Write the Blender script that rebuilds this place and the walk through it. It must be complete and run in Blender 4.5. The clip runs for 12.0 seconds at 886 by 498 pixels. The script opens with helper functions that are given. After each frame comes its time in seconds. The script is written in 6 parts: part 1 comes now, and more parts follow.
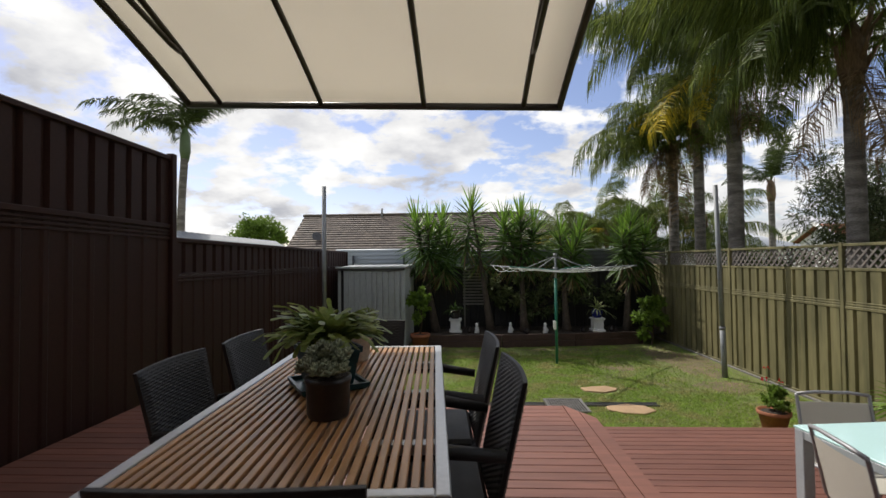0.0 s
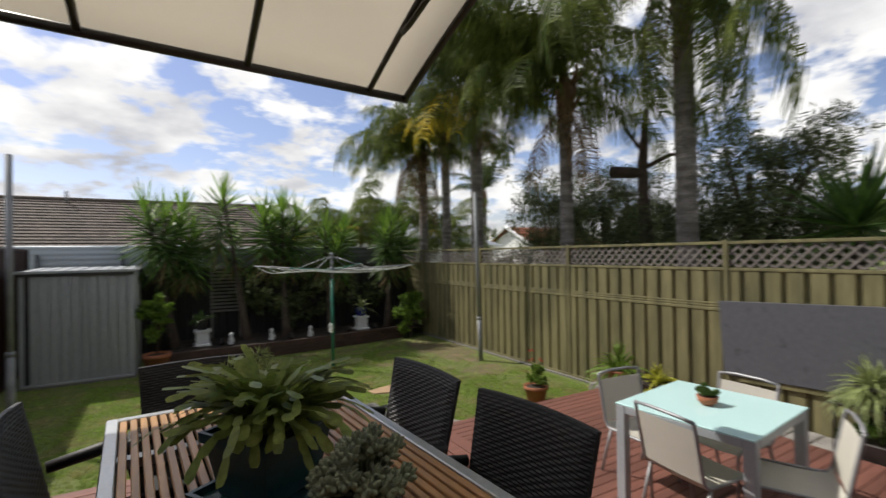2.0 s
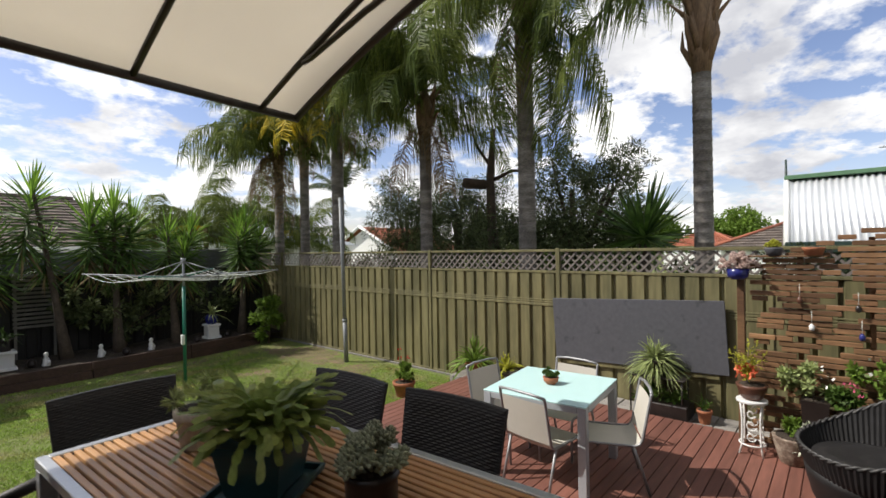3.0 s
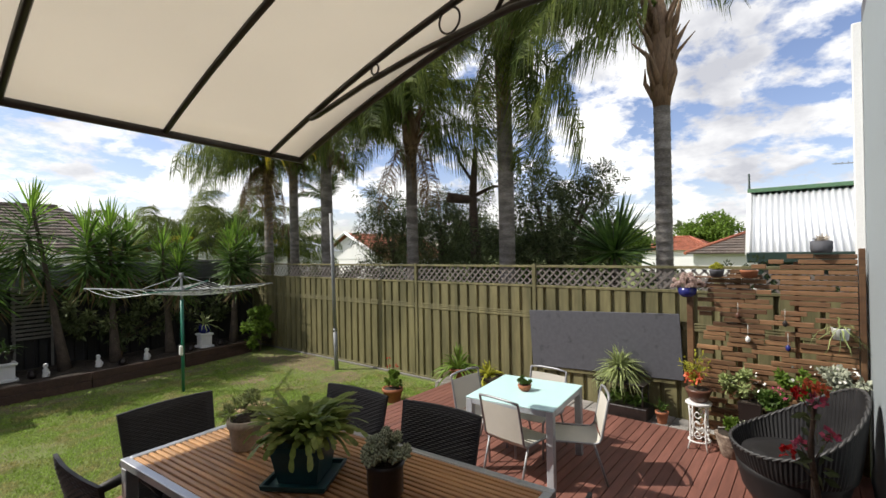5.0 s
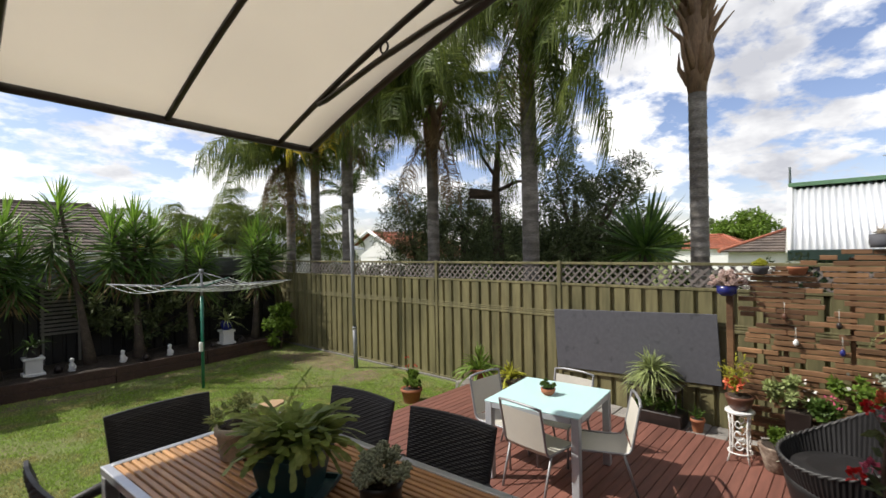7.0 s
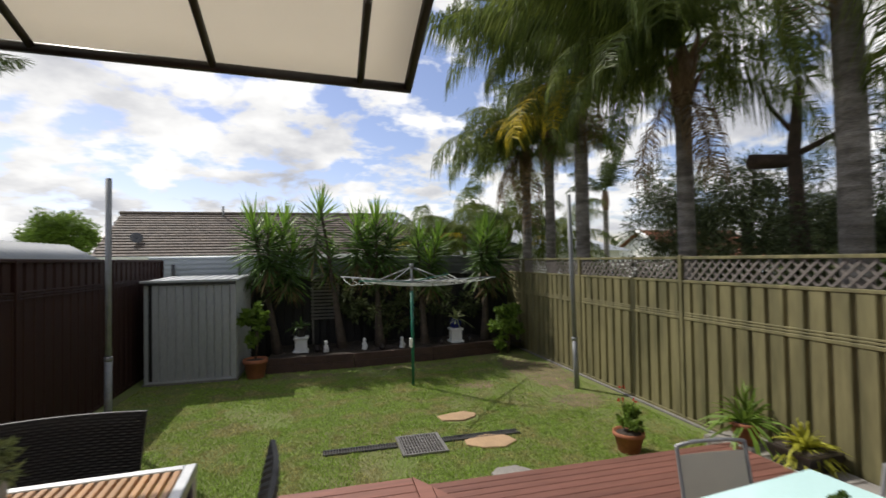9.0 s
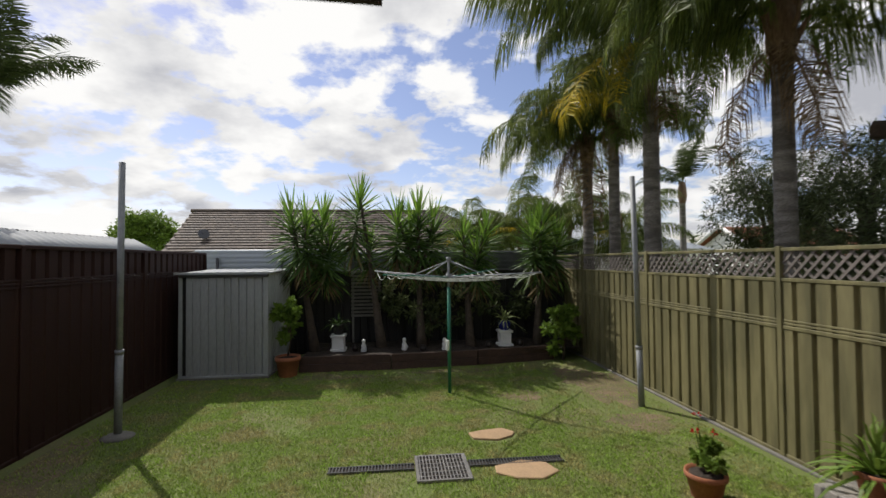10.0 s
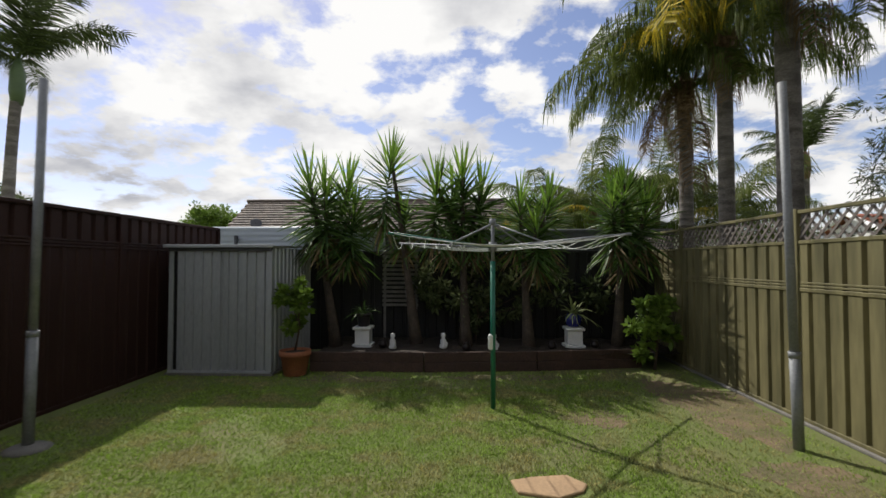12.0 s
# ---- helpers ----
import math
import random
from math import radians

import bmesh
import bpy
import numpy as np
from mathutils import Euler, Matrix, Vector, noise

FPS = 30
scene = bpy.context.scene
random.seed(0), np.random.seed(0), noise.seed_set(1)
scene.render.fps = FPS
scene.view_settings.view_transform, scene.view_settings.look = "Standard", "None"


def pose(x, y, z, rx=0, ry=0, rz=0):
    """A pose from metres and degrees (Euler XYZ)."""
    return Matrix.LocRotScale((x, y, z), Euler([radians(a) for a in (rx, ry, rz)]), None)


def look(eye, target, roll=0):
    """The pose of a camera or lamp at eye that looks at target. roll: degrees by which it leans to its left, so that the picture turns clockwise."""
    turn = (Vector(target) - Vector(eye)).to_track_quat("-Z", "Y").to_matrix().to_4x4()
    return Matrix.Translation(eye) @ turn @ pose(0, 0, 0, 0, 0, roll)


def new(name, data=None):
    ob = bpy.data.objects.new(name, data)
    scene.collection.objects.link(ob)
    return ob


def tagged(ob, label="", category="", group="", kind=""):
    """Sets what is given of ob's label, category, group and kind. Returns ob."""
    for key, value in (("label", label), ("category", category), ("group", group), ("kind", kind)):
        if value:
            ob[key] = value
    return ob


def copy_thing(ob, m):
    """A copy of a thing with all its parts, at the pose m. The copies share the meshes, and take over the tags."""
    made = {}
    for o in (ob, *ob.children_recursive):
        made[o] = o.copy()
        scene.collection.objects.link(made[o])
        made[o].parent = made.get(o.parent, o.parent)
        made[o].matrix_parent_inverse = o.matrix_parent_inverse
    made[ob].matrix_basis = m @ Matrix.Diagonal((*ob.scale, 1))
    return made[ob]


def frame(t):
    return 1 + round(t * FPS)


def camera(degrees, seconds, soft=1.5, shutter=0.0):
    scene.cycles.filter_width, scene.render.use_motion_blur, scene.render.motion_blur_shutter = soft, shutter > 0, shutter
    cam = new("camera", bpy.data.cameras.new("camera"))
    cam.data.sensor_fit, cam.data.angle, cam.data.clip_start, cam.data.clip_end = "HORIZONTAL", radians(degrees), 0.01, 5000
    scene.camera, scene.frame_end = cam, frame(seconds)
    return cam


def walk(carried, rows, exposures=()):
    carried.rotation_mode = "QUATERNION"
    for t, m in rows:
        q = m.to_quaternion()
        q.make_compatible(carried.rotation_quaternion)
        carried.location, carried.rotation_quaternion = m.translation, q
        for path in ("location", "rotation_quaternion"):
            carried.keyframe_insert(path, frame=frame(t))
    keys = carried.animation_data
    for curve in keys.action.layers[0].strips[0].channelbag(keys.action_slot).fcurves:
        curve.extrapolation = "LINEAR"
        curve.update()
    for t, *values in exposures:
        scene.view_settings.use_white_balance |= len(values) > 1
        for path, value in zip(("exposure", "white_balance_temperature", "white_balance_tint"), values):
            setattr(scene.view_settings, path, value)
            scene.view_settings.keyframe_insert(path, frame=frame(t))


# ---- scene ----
cam = camera(87.6, 12.0, shutter=0.5)
PATH = [
    (0, (0.637, 0.368, 1.884), (0.55, 2.366, 1.936), -0.6),
    (0.5, (0.56, 0.603, 1.876), (0.477, 2.601, 1.931), -0.5),
    (1, (0.42, 0.845, 1.88), (0.492, 2.843, 1.93), -0.4),
    (1.5, (0.195, 0.992, 1.896), (0.742, 2.915, 1.936), -0.9),
    (2, (-0.101, 1.007, 1.961), (0.918, 2.728, 1.979), -0.9),
    (2.5, (-0.348, 0.927, 1.975), (0.96, 2.44, 1.985), -0.6),
    (3, (-0.568, 0.903, 2.088), (0.947, 2.208, 2.084), -1.0),
    (4.8, (-0.972, 0.592, 2.293), (0.588, 1.844, 2.299), -1.2),
    (5, (-0.985, 0.575, 2.298), (0.574, 1.826, 2.302), -1.1),
    (5.5, (-0.981, 0.594, 2.304), (0.568, 1.86, 2.312), -1.0),
    (6, (-0.964, 0.62, 2.303), (0.587, 1.883, 2.307), -1.0),
    (6.5, (-0.891, 0.633, 2.287), (0.634, 1.927, 2.293), -1.1),
    (6.7, (-0.864, 0.653, 2.28), (0.652, 1.957, 2.283), -1.1),
    (8.3, (0.308, 0.953, 2.11), (1.311, 2.683, 2.134), -1.1),
    (8.5, (0.474, 1.049, 2.101), (1.32, 2.861, 2.131), -1.2),
    (9, (0.921, 1.329, 2.06), (1.418, 3.266, 2.105), -1.0),
    (9.5, (1.263, 1.635, 2.009), (1.583, 3.609, 2.063), -0.7),
    (10, (1.491, 2.069, 1.95), (1.707, 4.057, 1.999), -0.5),
    (10.5, (1.659, 2.468, 1.819), (1.741, 4.465, 1.876), -0.3),
    (11, (1.766, 2.925, 1.713), (1.692, 4.923, 1.77), 0.0),
    (11.5, (1.866, 3.4, 1.612), (1.79, 5.398, 1.677), 0.1),
    (12, (1.977, 3.95, 1.533), (1.898, 5.948, 1.593), 0.0),
]
walk(cam, [(t, look(eye, target, roll)) for t, eye, target, roll in PATH],
     exposures=[(0, -0.12), (1.5, -0.15), (2.5, 0.0), (3.2, 0.15), (5, 0.2), (6.7, 0.2), (8.5, 0.0), (9.5, -0.15), (11, -0.22), (12, -0.2)])

# ---- world, sun ----
SUN_X, SUN_Y, SUN_Z = -0.57, 0.73, 1.0
sun_el = math.atan2(SUN_Z, math.hypot(SUN_X, SUN_Y))
world = bpy.data.worlds.new("sky_world")
scene.world = world
world.use_nodes = True
wn, wl = world.node_tree.nodes, world.node_tree.links
wn.clear()


def wnode(kind, **kw):
    n = wn.new(kind)
    for k, v in kw.items():
        n.inputs[k].default_value = v
    return n


w_out, w_bg, w_sky = wnode("ShaderNodeOutputWorld"), wnode("ShaderNodeBackground", Strength=0.10), wnode("ShaderNodeTexSky")
w_sky.sky_type, w_sky.sun_disc = "NISHITA", False
w_sky.sun_elevation, w_sky.sun_rotation = sun_el, math.atan2(SUN_X, SUN_Y)
w_sky.air_density, w_sky.dust_density, w_sky.ozone_density = 1.0, 0.6, 1.5
w_co, w_sep, w_com = wnode("ShaderNodeTexCoord"), wnode("ShaderNodeSeparateXYZ"), wnode("ShaderNodeCombineXYZ")
w_add = wn.new("ShaderNodeMath")
w_add.operation, w_add.inputs[1].default_value = "ADD", 0.30
wl.new(w_co.outputs["Generated"], w_sep.inputs[0])
wl.new(w_sep.outputs["Z"], w_add.inputs[0])
for axis in "XY":
    d = wn.new("ShaderNodeMath")
    d.operation = "DIVIDE"
    wl.new(w_sep.outputs[axis], d.inputs[0])
    wl.new(w_add.outputs[0], d.inputs[1])
    wl.new(d.outputs[0], w_com.inputs[axis])
w_map = wnode("ShaderNodeMapping")
w_map.inputs["Location"].default_value = (3.1, 0.6, 0.0)
wl.new(w_com.outputs[0], w_map.inputs[0])
# cloud cover (big heaps with ragged edges) and the grey bellies inside it
w_n1 = wnode("ShaderNodeTexNoise", Scale=4.4, Detail=12.0, Roughness=0.58, Distortion=0.1)
w_n2 = wnode("ShaderNodeTexNoise", Scale=0.8, Detail=4.0, Roughness=0.5)
w_n3 = wnode("ShaderNodeTexNoise", Scale=1.9, Detail=6.0, Roughness=0.55)
for n in (w_n1, w_n2, w_n3):
    wl.new(w_map.outputs[0], n.inputs["Vector"])
w_mix = wn.new("ShaderNodeMath")
w_mix.operation, w_mix.inputs[2].default_value = "MULTIPLY_ADD", 0.0
w_mix.inputs[1].default_value = 1.35
w_n2w = wn.new("ShaderNodeMath")
w_n2w.operation, w_n2w.inputs[1].default_value = "MULTIPLY", 0.65
wl.new(w_n1.outputs[0], w_mix.inputs[0])
wl.new(w_n2.outputs[0], w_n2w.inputs[0])
wl.new(w_n2w.outputs[0], w_mix.inputs[2])
w_ramp = wn.new("ShaderNodeValToRGB")
w_ramp.color_ramp.elements[0].position, w_ramp.color_ramp.elements[1].position = 0.452, 0.522
w_half = wn.new("ShaderNodeMath")
w_half.operation, w_half.inputs[1].default_value = "MULTIPLY", 0.5
wl.new(w_mix.outputs[0], w_half.inputs[0])
wl.new(w_half.outputs[0], w_ramp.inputs[0])
w_belly = wn.new("ShaderNodeValToRGB")
w_belly.color_ramp.elements[0].position, w_belly.color_ramp.elements[0].color = 0.44, (11.4, 11.3, 11.1, 1)
w_belly.color_ramp.elements[1].position, w_belly.color_ramp.elements[1].color = 0.66, (5.6, 5.7, 6.2, 1)
wl.new(w_n3.outputs[0], w_belly.inputs[0])
w_cl = wn.new("ShaderNodeMix")
w_cl.data_type = "RGBA"
wl.new(w_ramp.outputs[0], w_cl.inputs["Factor"])
w_gain = wn.new("ShaderNodeMix")
w_gain.data_type, w_gain.blend_type = "RGBA", "MULTIPLY"
w_gain.inputs["Factor"].default_value = 1.0
w_gain.inputs["B"].default_value = (1.45, 1.3, 1.4, 1)
wl.new(w_sky.outputs[0], w_gain.inputs["A"])
wl.new(w_gain.outputs["Result"], w_cl.inputs["A"])
wl.new(w_belly.outputs[0], w_cl.inputs["B"])
wl.new(w_cl.outputs["Result"], w_bg.inputs[0])
wl.new(w_bg.outputs[0], w_out.inputs[0])

sun = new("sun", bpy.data.lights.new("sun", "SUN"))
sun.data.energy, sun.data.angle, sun.data.color = 4.8, radians(0.55), (1.0, 0.95, 0.87)
sun.matrix_world = look((SUN_X * 30, SUN_Y * 30, SUN_Z * 30), (0, 0, 0))

# ---- materials ----


def material(name, col, rough=0.6, metal=0.0, vary=0.15, scale=3.0, fine=70.0, bump=0.15, rand=0.0, stretch=(1, 1, 1), col2=None,
             island=0.0, dist=0.01, patch=(0.42, 0.62), spec=0.5, through_light=0.0):
    """Base colour with stains at a large scale and grain at a small one, world-sized, with fine relief."""
    m = bpy.data.materials.new(name)
    m.use_nodes = True
    nt = m.node_tree
    nd, lk = nt.nodes, nt.links
    bsdf = nd["Principled BSDF"]
    geo, mp = nd.new("ShaderNodeNewGeometry"), nd.new("ShaderNodeMapping")
    mp.inputs["Scale"].default_value = stretch
    lk.new(geo.outputs["Position"], mp.inputs[0])
    big, small = nd.new("ShaderNodeTexNoise"), nd.new("ShaderNodeTexNoise")
    big.inputs["Scale"].default_value, big.inputs["Detail"].default_value = scale, 5
    small.inputs["Scale"].default_value, small.inputs["Detail"].default_value = fine, 4
    lk.new(mp.outputs[0], big.inputs["Vector"])
    lk.new(mp.outputs[0], small.inputs["Vector"])
    ramp = nd.new("ShaderNodeValToRGB")
    e = ramp.color_ramp.elements
    e[0].position, e[1].position = patch
    c2 = col2 or tuple(c * (1 - vary) for c in col)
    e[0].color, e[1].color = (*c2, 1), (*col, 1)
    lk.new(big.outputs[0], ramp.inputs[0])
    val = nd.new("ShaderNodeMapRange")
    val.inputs["From Min"].default_value, val.inputs["From Max"].default_value = 0.3, 0.7
    val.inputs["To Min"].default_value, val.inputs["To Max"].default_value = 1 - vary, 1 + vary
    lk.new(small.outputs[0], val.inputs["Value"])
    hsv = nd.new("ShaderNodeHueSaturation")
    lk.new(ramp.outputs[0], hsv.inputs["Color"])
    last = val.outputs[0]
    for amount, source in ((rand, "ShaderNodeObjectInfo"), (island, "ShaderNodeNewGeometry")):
        if amount:
            inf = nd.new(source)
            r = nd.new("ShaderNodeMapRange")
            r.inputs["To Min"].default_value, r.inputs["To Max"].default_value = 1 - amount, 1 + amount
            lk.new(inf.outputs["Random" if source == "ShaderNodeObjectInfo" else "Random Per Island"], r.inputs["Value"])
            mul = nd.new("ShaderNodeMath")
            mul.operation = "MULTIPLY"
            lk.new(last, mul.inputs[0])
            lk.new(r.outputs[0], mul.inputs[1])
            last = mul.outputs[0]
    lk.new(last, hsv.inputs["Value"])
    lk.new(hsv.outputs[0], bsdf.inputs["Base Color"])
    rr = nd.new("ShaderNodeMapRange")
    rr.inputs["To Min"].default_value, rr.inputs["To Max"].default_value = max(0.02, rough - 0.12), min(1, rough + 0.12)
    lk.new(big.outputs[0], rr.inputs["Value"])
    lk.new(rr.outputs[0], bsdf.inputs["Roughness"])
    bsdf.inputs["Metallic"].default_value = metal
    bsdf.inputs["Specular IOR Level"].default_value = spec
    if bump:
        b = nd.new("ShaderNodeBump")
        b.inputs["Strength"].default_value, b.inputs["Distance"].default_value = bump, dist
        lk.new(small.outputs[0], b.inputs["Height"])
        lk.new(b.outputs[0], bsdf.inputs["Normal"])
    if through_light:
        bsdf.inputs["Specular IOR Level"].default_value = min(spec, 0.25)
        tr = nd.new("ShaderNodeBsdfTranslucent")
        mx = nd.new("ShaderNodeMixShader")
        mx.inputs[0].default_value = through_light
        lk.new(hsv.outputs[0], tr.inputs[0])
        lk.new(bsdf.outputs[0], mx.inputs[1])
        lk.new(tr.outputs[0], mx.inputs[2])
        lk.new(mx.outputs[0], nd["Material Output"].inputs[0])
    return m


M_LAWN = material("lawn_soil", (0.14, 0.175, 0.045), 0.95, vary=0.25, scale=1.1, fine=90, bump=0.6, col2=(0.165, 0.16, 0.062), patch=(0.36, 0.54), dist=0.02)
M_BLADE = material("grass_blades", (0.235, 0.345, 0.052), 0.7, vary=0.25, scale=2.6, fine=14, bump=0, island=0.45, col2=(0.34, 0.315, 0.115), patch=(0.38, 0.52), through_light=0.35)
M_BROWN = material("brown_steel", (0.032, 0.0125, 0.009), 0.62, vary=0.12, scale=1.5, fine=40, bump=0.03, spec=0.25)
# dark vertical streaks: weathering, plus dappled palm shade put into the colour
M_OLIVE = material("cream_green_steel", (0.184, 0.164, 0.080), 0.62, vary=0.16, scale=5.0, fine=25, bump=0.03, col2=(0.108, 0.100, 0.050), stretch=(1, 1, 0.14), patch=(0.36, 0.62), spec=0.25)
M_DARKFENCE = material("dark_fence_steel", (0.018, 0.017, 0.016), 0.75, vary=0.2, scale=2)
M_SILVER = material("zinc_steel", (0.40, 0.415, 0.42), 0.45, metal=0.3, vary=0.1, scale=2, fine=30, bump=0.03, stretch=(1, 1, 0.3))
M_WHITESTEEL = material("pale_corrugated_steel", (0.42, 0.46, 0.50), 0.5, vary=0.06, scale=1)
M_GALV = material("galvanised_steel", (0.25, 0.26, 0.27), 0.6, metal=0.25, vary=0.15, scale=9, fine=60, bump=0.05)
M_DECK = material("merbau_deck", (0.200, 0.083, 0.060), 0.6, vary=0.16, scale=2.2, fine=30, bump=0.12, rand=0.14, stretch=(0.12, 1, 1), col2=(0.155, 0.064, 0.047))
M_DECKSIDE = material("deck_fascia", (0.19, 0.066, 0.046), 0.6, vary=0.2, scale=3, fine=30, stretch=(0.2, 1, 1))
M_TIMBERBED = material("dark_sleeper", (0.075, 0.042, 0.03), 0.8, vary=0.25, scale=4, fine=40, bump=0.3)
M_SOIL = material("garden_soil", (0.05, 0.036, 0.025), 0.95, vary=0.35, scale=8, fine=60, bump=0.8, dist=0.03)
M_CANVAS = material("cream_canvas", (0.79, 0.75, 0.67), 0.85, vary=0.03, scale=1.2, fine=400, bump=0.06, dist=0.002, through_light=0.60)
M_FRAME = material("dark_bronze_aluminium", (0.03, 0.024, 0.02), 0.4, vary=0.15, scale=6, bump=0.02)
M_WALL = material("grey_render", (0.30, 0.335, 0.35), 0.75, vary=0.04, scale=1.5, fine=60, bump=0.15)
M_SLATE = material("slate_grey_board", (0.078, 0.079, 0.090), 0.7, vary=0.1, scale=5.0, fine=22, bump=0.05, col2=(0.045, 0.046, 0.052), patch=(0.30, 0.40))
M_PAVER = material("sandstone_paver", (0.42, 0.28, 0.16), 0.9, vary=0.12, scale=5, fine=45, bump=0.08)
M_GREYPAVER = material("grey_concrete_paver", (0.28, 0.26, 0.235), 0.85, vary=0.2, scale=4, fine=70, bump=0.25, rand=0.15)
M_TILE_GREY = material("weathered_roof_tile", (0.135, 0.105, 0.085), 0.8, vary=0.25, scale=2, fine=18, bump=0.2, island=0.25)
M_TILE_RED = material("terracotta_roof_tile", (0.36, 0.12, 0.065), 0.8, vary=0.2, scale=2, fine=18, bump=0.2, island=0.2)
M_HOUSEWHITE = material("white_weatherboard", (0.78, 0.78, 0.76), 0.6, vary=0.04, scale=1)
M_DARKMETAL = material("dark_grate_steel", (0.10, 0.10, 0.10), 0.5, metal=0.6, vary=0.2, scale=8)
M_GRATE = material("worn_grate_steel", (0.26, 0.25, 0.24), 0.5, metal=0.6, vary=0.25, scale=14)
M_GREENPAINT = material("green_enamel", (0.015, 0.16, 0.10), 0.35, vary=0.12, scale=8, bump=0.02)
M_LINE = material("pale_plastic_line", (0.62, 0.64, 0.60), 0.6, vary=0.05, bump=0)

# ---- building tools ----


def bm_box(bm, x0, y0, z0, x1, y1, z1, bevel=0.0):
    vs = [bm.verts.new((x, y, z)) for z in (z0, z1) for y in (y0, y1) for x in (x0, x1)]
    fs = [bm.faces.new([vs[i] for i in q]) for q in ((0, 2, 3, 1), (4, 5, 7, 6), (0, 1, 5, 4), (2, 6, 7, 3), (0, 4, 6, 2), (1, 3, 7, 5))]
    if bevel:
        bmesh.ops.bevel(bm, geom=list({e for f in fs for e in f.edges}), offset=bevel, segments=1, affect="EDGES", clamp_overlap=True)
    return bm


def bm_tube(bm, pts, radii, seg=8, cap=True):
    """A tube along points, with a radius (or one for each point)."""
    pts = [Vector(p) for p in pts]
    if not hasattr(radii, "__len__"):
        radii = [radii] * len(pts)
    rings, side = [], None
    for i, p in enumerate(pts):
        d = (pts[min(i + 1, len(pts) - 1)] - pts[max(i - 1, 0)]).normalized()
        if side is None:
            side = d.cross(Vector((0, 0, 1)) if abs(d.z) < 0.9 else Vector((1, 0, 0))).normalized()
        else:
            side = (side - d * side.dot(d)).normalized()
        up = d.cross(side)
        rings.append([bm.verts.new(p + (side * math.cos(a) + up * math.sin(a)) * radii[i]) for a in [2 * math.pi * k / seg for k in range(seg)]])
    for a, b in zip(rings, rings[1:]):
        for k in range(seg):
            f = bm.faces.new((a[k], a[(k + 1) % seg], b[(k + 1) % seg], b[k]))
            f.smooth = True
    if cap:
        bm.faces.new(rings[0][::-1])
        bm.faces.new(rings[-1])
    return bm


def bm_lathe(bm, profile, seg=20, x=0.0, y=0.0, z=0.0, square=False):
    """A turned shape from (radius, height) pairs; square: four-sided."""
    n = 4 if square else seg
    k = math.sqrt(2) if square else 1
    off = math.pi / 4 if square else 0
    rings = [[bm.verts.new((x + k * r * math.cos(off + 2 * math.pi * i / n), y + k * r * math.sin(off + 2 * math.pi * i / n), z + h)) for i in range(n)] for r, h in profile]
    for a, b in zip(rings, rings[1:]):
        for i in range(n):
            f = bm.faces.new((a[i], a[(i + 1) % n], b[(i + 1) % n], b[i]))
            f.smooth = not square
    bm.faces.new(rings[0][::-1])
    bm.faces.new(rings[-1])
    return bm


def mesh_of(bm, name, mat):
    me = bpy.data.meshes.new(name)
    bmesh.ops.recalc_face_normals(bm, faces=bm.faces)
    bm.to_mesh(me)
    bm.free()
    me.materials.append(mat)
    return me


def raw_mesh(name, verts, faces, mat, smooth=False):
    me = bpy.data.meshes.new(name)
    me.from_pydata([tuple(v) for v in verts], [], faces)
    me.materials.append(mat)
    if smooth:
        me.polygons.foreach_set("use_smooth", [True] * len(me.polygons))
    me.update()
    return me


def part(name, bm, mat, parent, label="", m=None):
    """One mesh object under a thing or a part; bm may be a bmesh or a ready mesh."""
    me = bm if isinstance(bm, bpy.types.Mesh) else mesh_of(bm, name, mat)
    ob = new(name, me)
    ob.parent = parent
    if m is not None:
        ob.matrix_basis = m
    if label:
        ob["label"] = label
    return ob


def thing(name, m, label, category, group="", kind=""):
    ob = new(name)
    ob.empty_display_size = 0.1
    ob.matrix_basis = m
    return tagged(ob, label, category, group, kind)


def solo(name, bm, mat, label="", category="", kind="", group="", m=None):
    me = bm if isinstance(bm, bpy.types.Mesh) else mesh_of(bm, name, mat)
    ob = new(name, me)
    if m is not None:
        ob.matrix_basis = m
    return tagged(ob, label, category, group, kind)


def BM():
    return bmesh.new()


# ---- the large structure ----
LAWN_Z, LOW_Z, UP_Z = 0.0, 0.22, 0.68
FX_L, FX_R, FY_B = -2.2, 5.27, 11.95
WALL_Y = 0.2

bm = BM()
bm_box(bm, -400, -300, -0.5, 400, 600, 0.0)
solo("ground", bm, M_LAWN, "patchy green lawn with worn dry earth", "lawn", "structure")


def rib_mesh(name, width, height, mat, n=4, depth=0.032, thick=0.004, flat=0.64):
    """A steel fence sheet, width along x, ribbed, closed with a thickness."""
    pts = []
    p = width / n
    for i in range(n):
        x = i * p
        rest = (1 - flat) / 0.36 * p
        pts += [(x, 0), (x + flat * p, 0), (x + flat * p + 0.08 * rest, depth), (x + flat * p + 0.28 * rest, depth)]
    pts.append((width, 0))
    verts, faces = [], []
    for t in (0, thick):
        for z in (0, height):
            verts += [(x, y + t, z) for x, y in pts]
    k = len(pts)
    for i in range(k - 1):
        faces.append((i, i + 1, k + i + 1, k + i))
        faces.append((2 * k + i + 1, 2 * k + i, 3 * k + i, 3 * k + i + 1))
        faces.append((k + i, k + i + 1, 3 * k + i + 1, 3 * k + i))
        faces.append((i + 1, i, 2 * k + i, 2 * k + i + 1))
    faces += [(0, k, 3 * k, 2 * k), (k - 1, 3 * k - 1, 4 * k - 1, 2 * k - 1)]
    return raw_mesh(name, verts, faces, mat)


def box_mesh(name, sx, sy, sz, mat, bevel=0.0):
    """A box that starts at the origin."""
    return mesh_of(bm_box(BM(), 0, 0, 0, sx, sy, sz, bevel), name, mat)


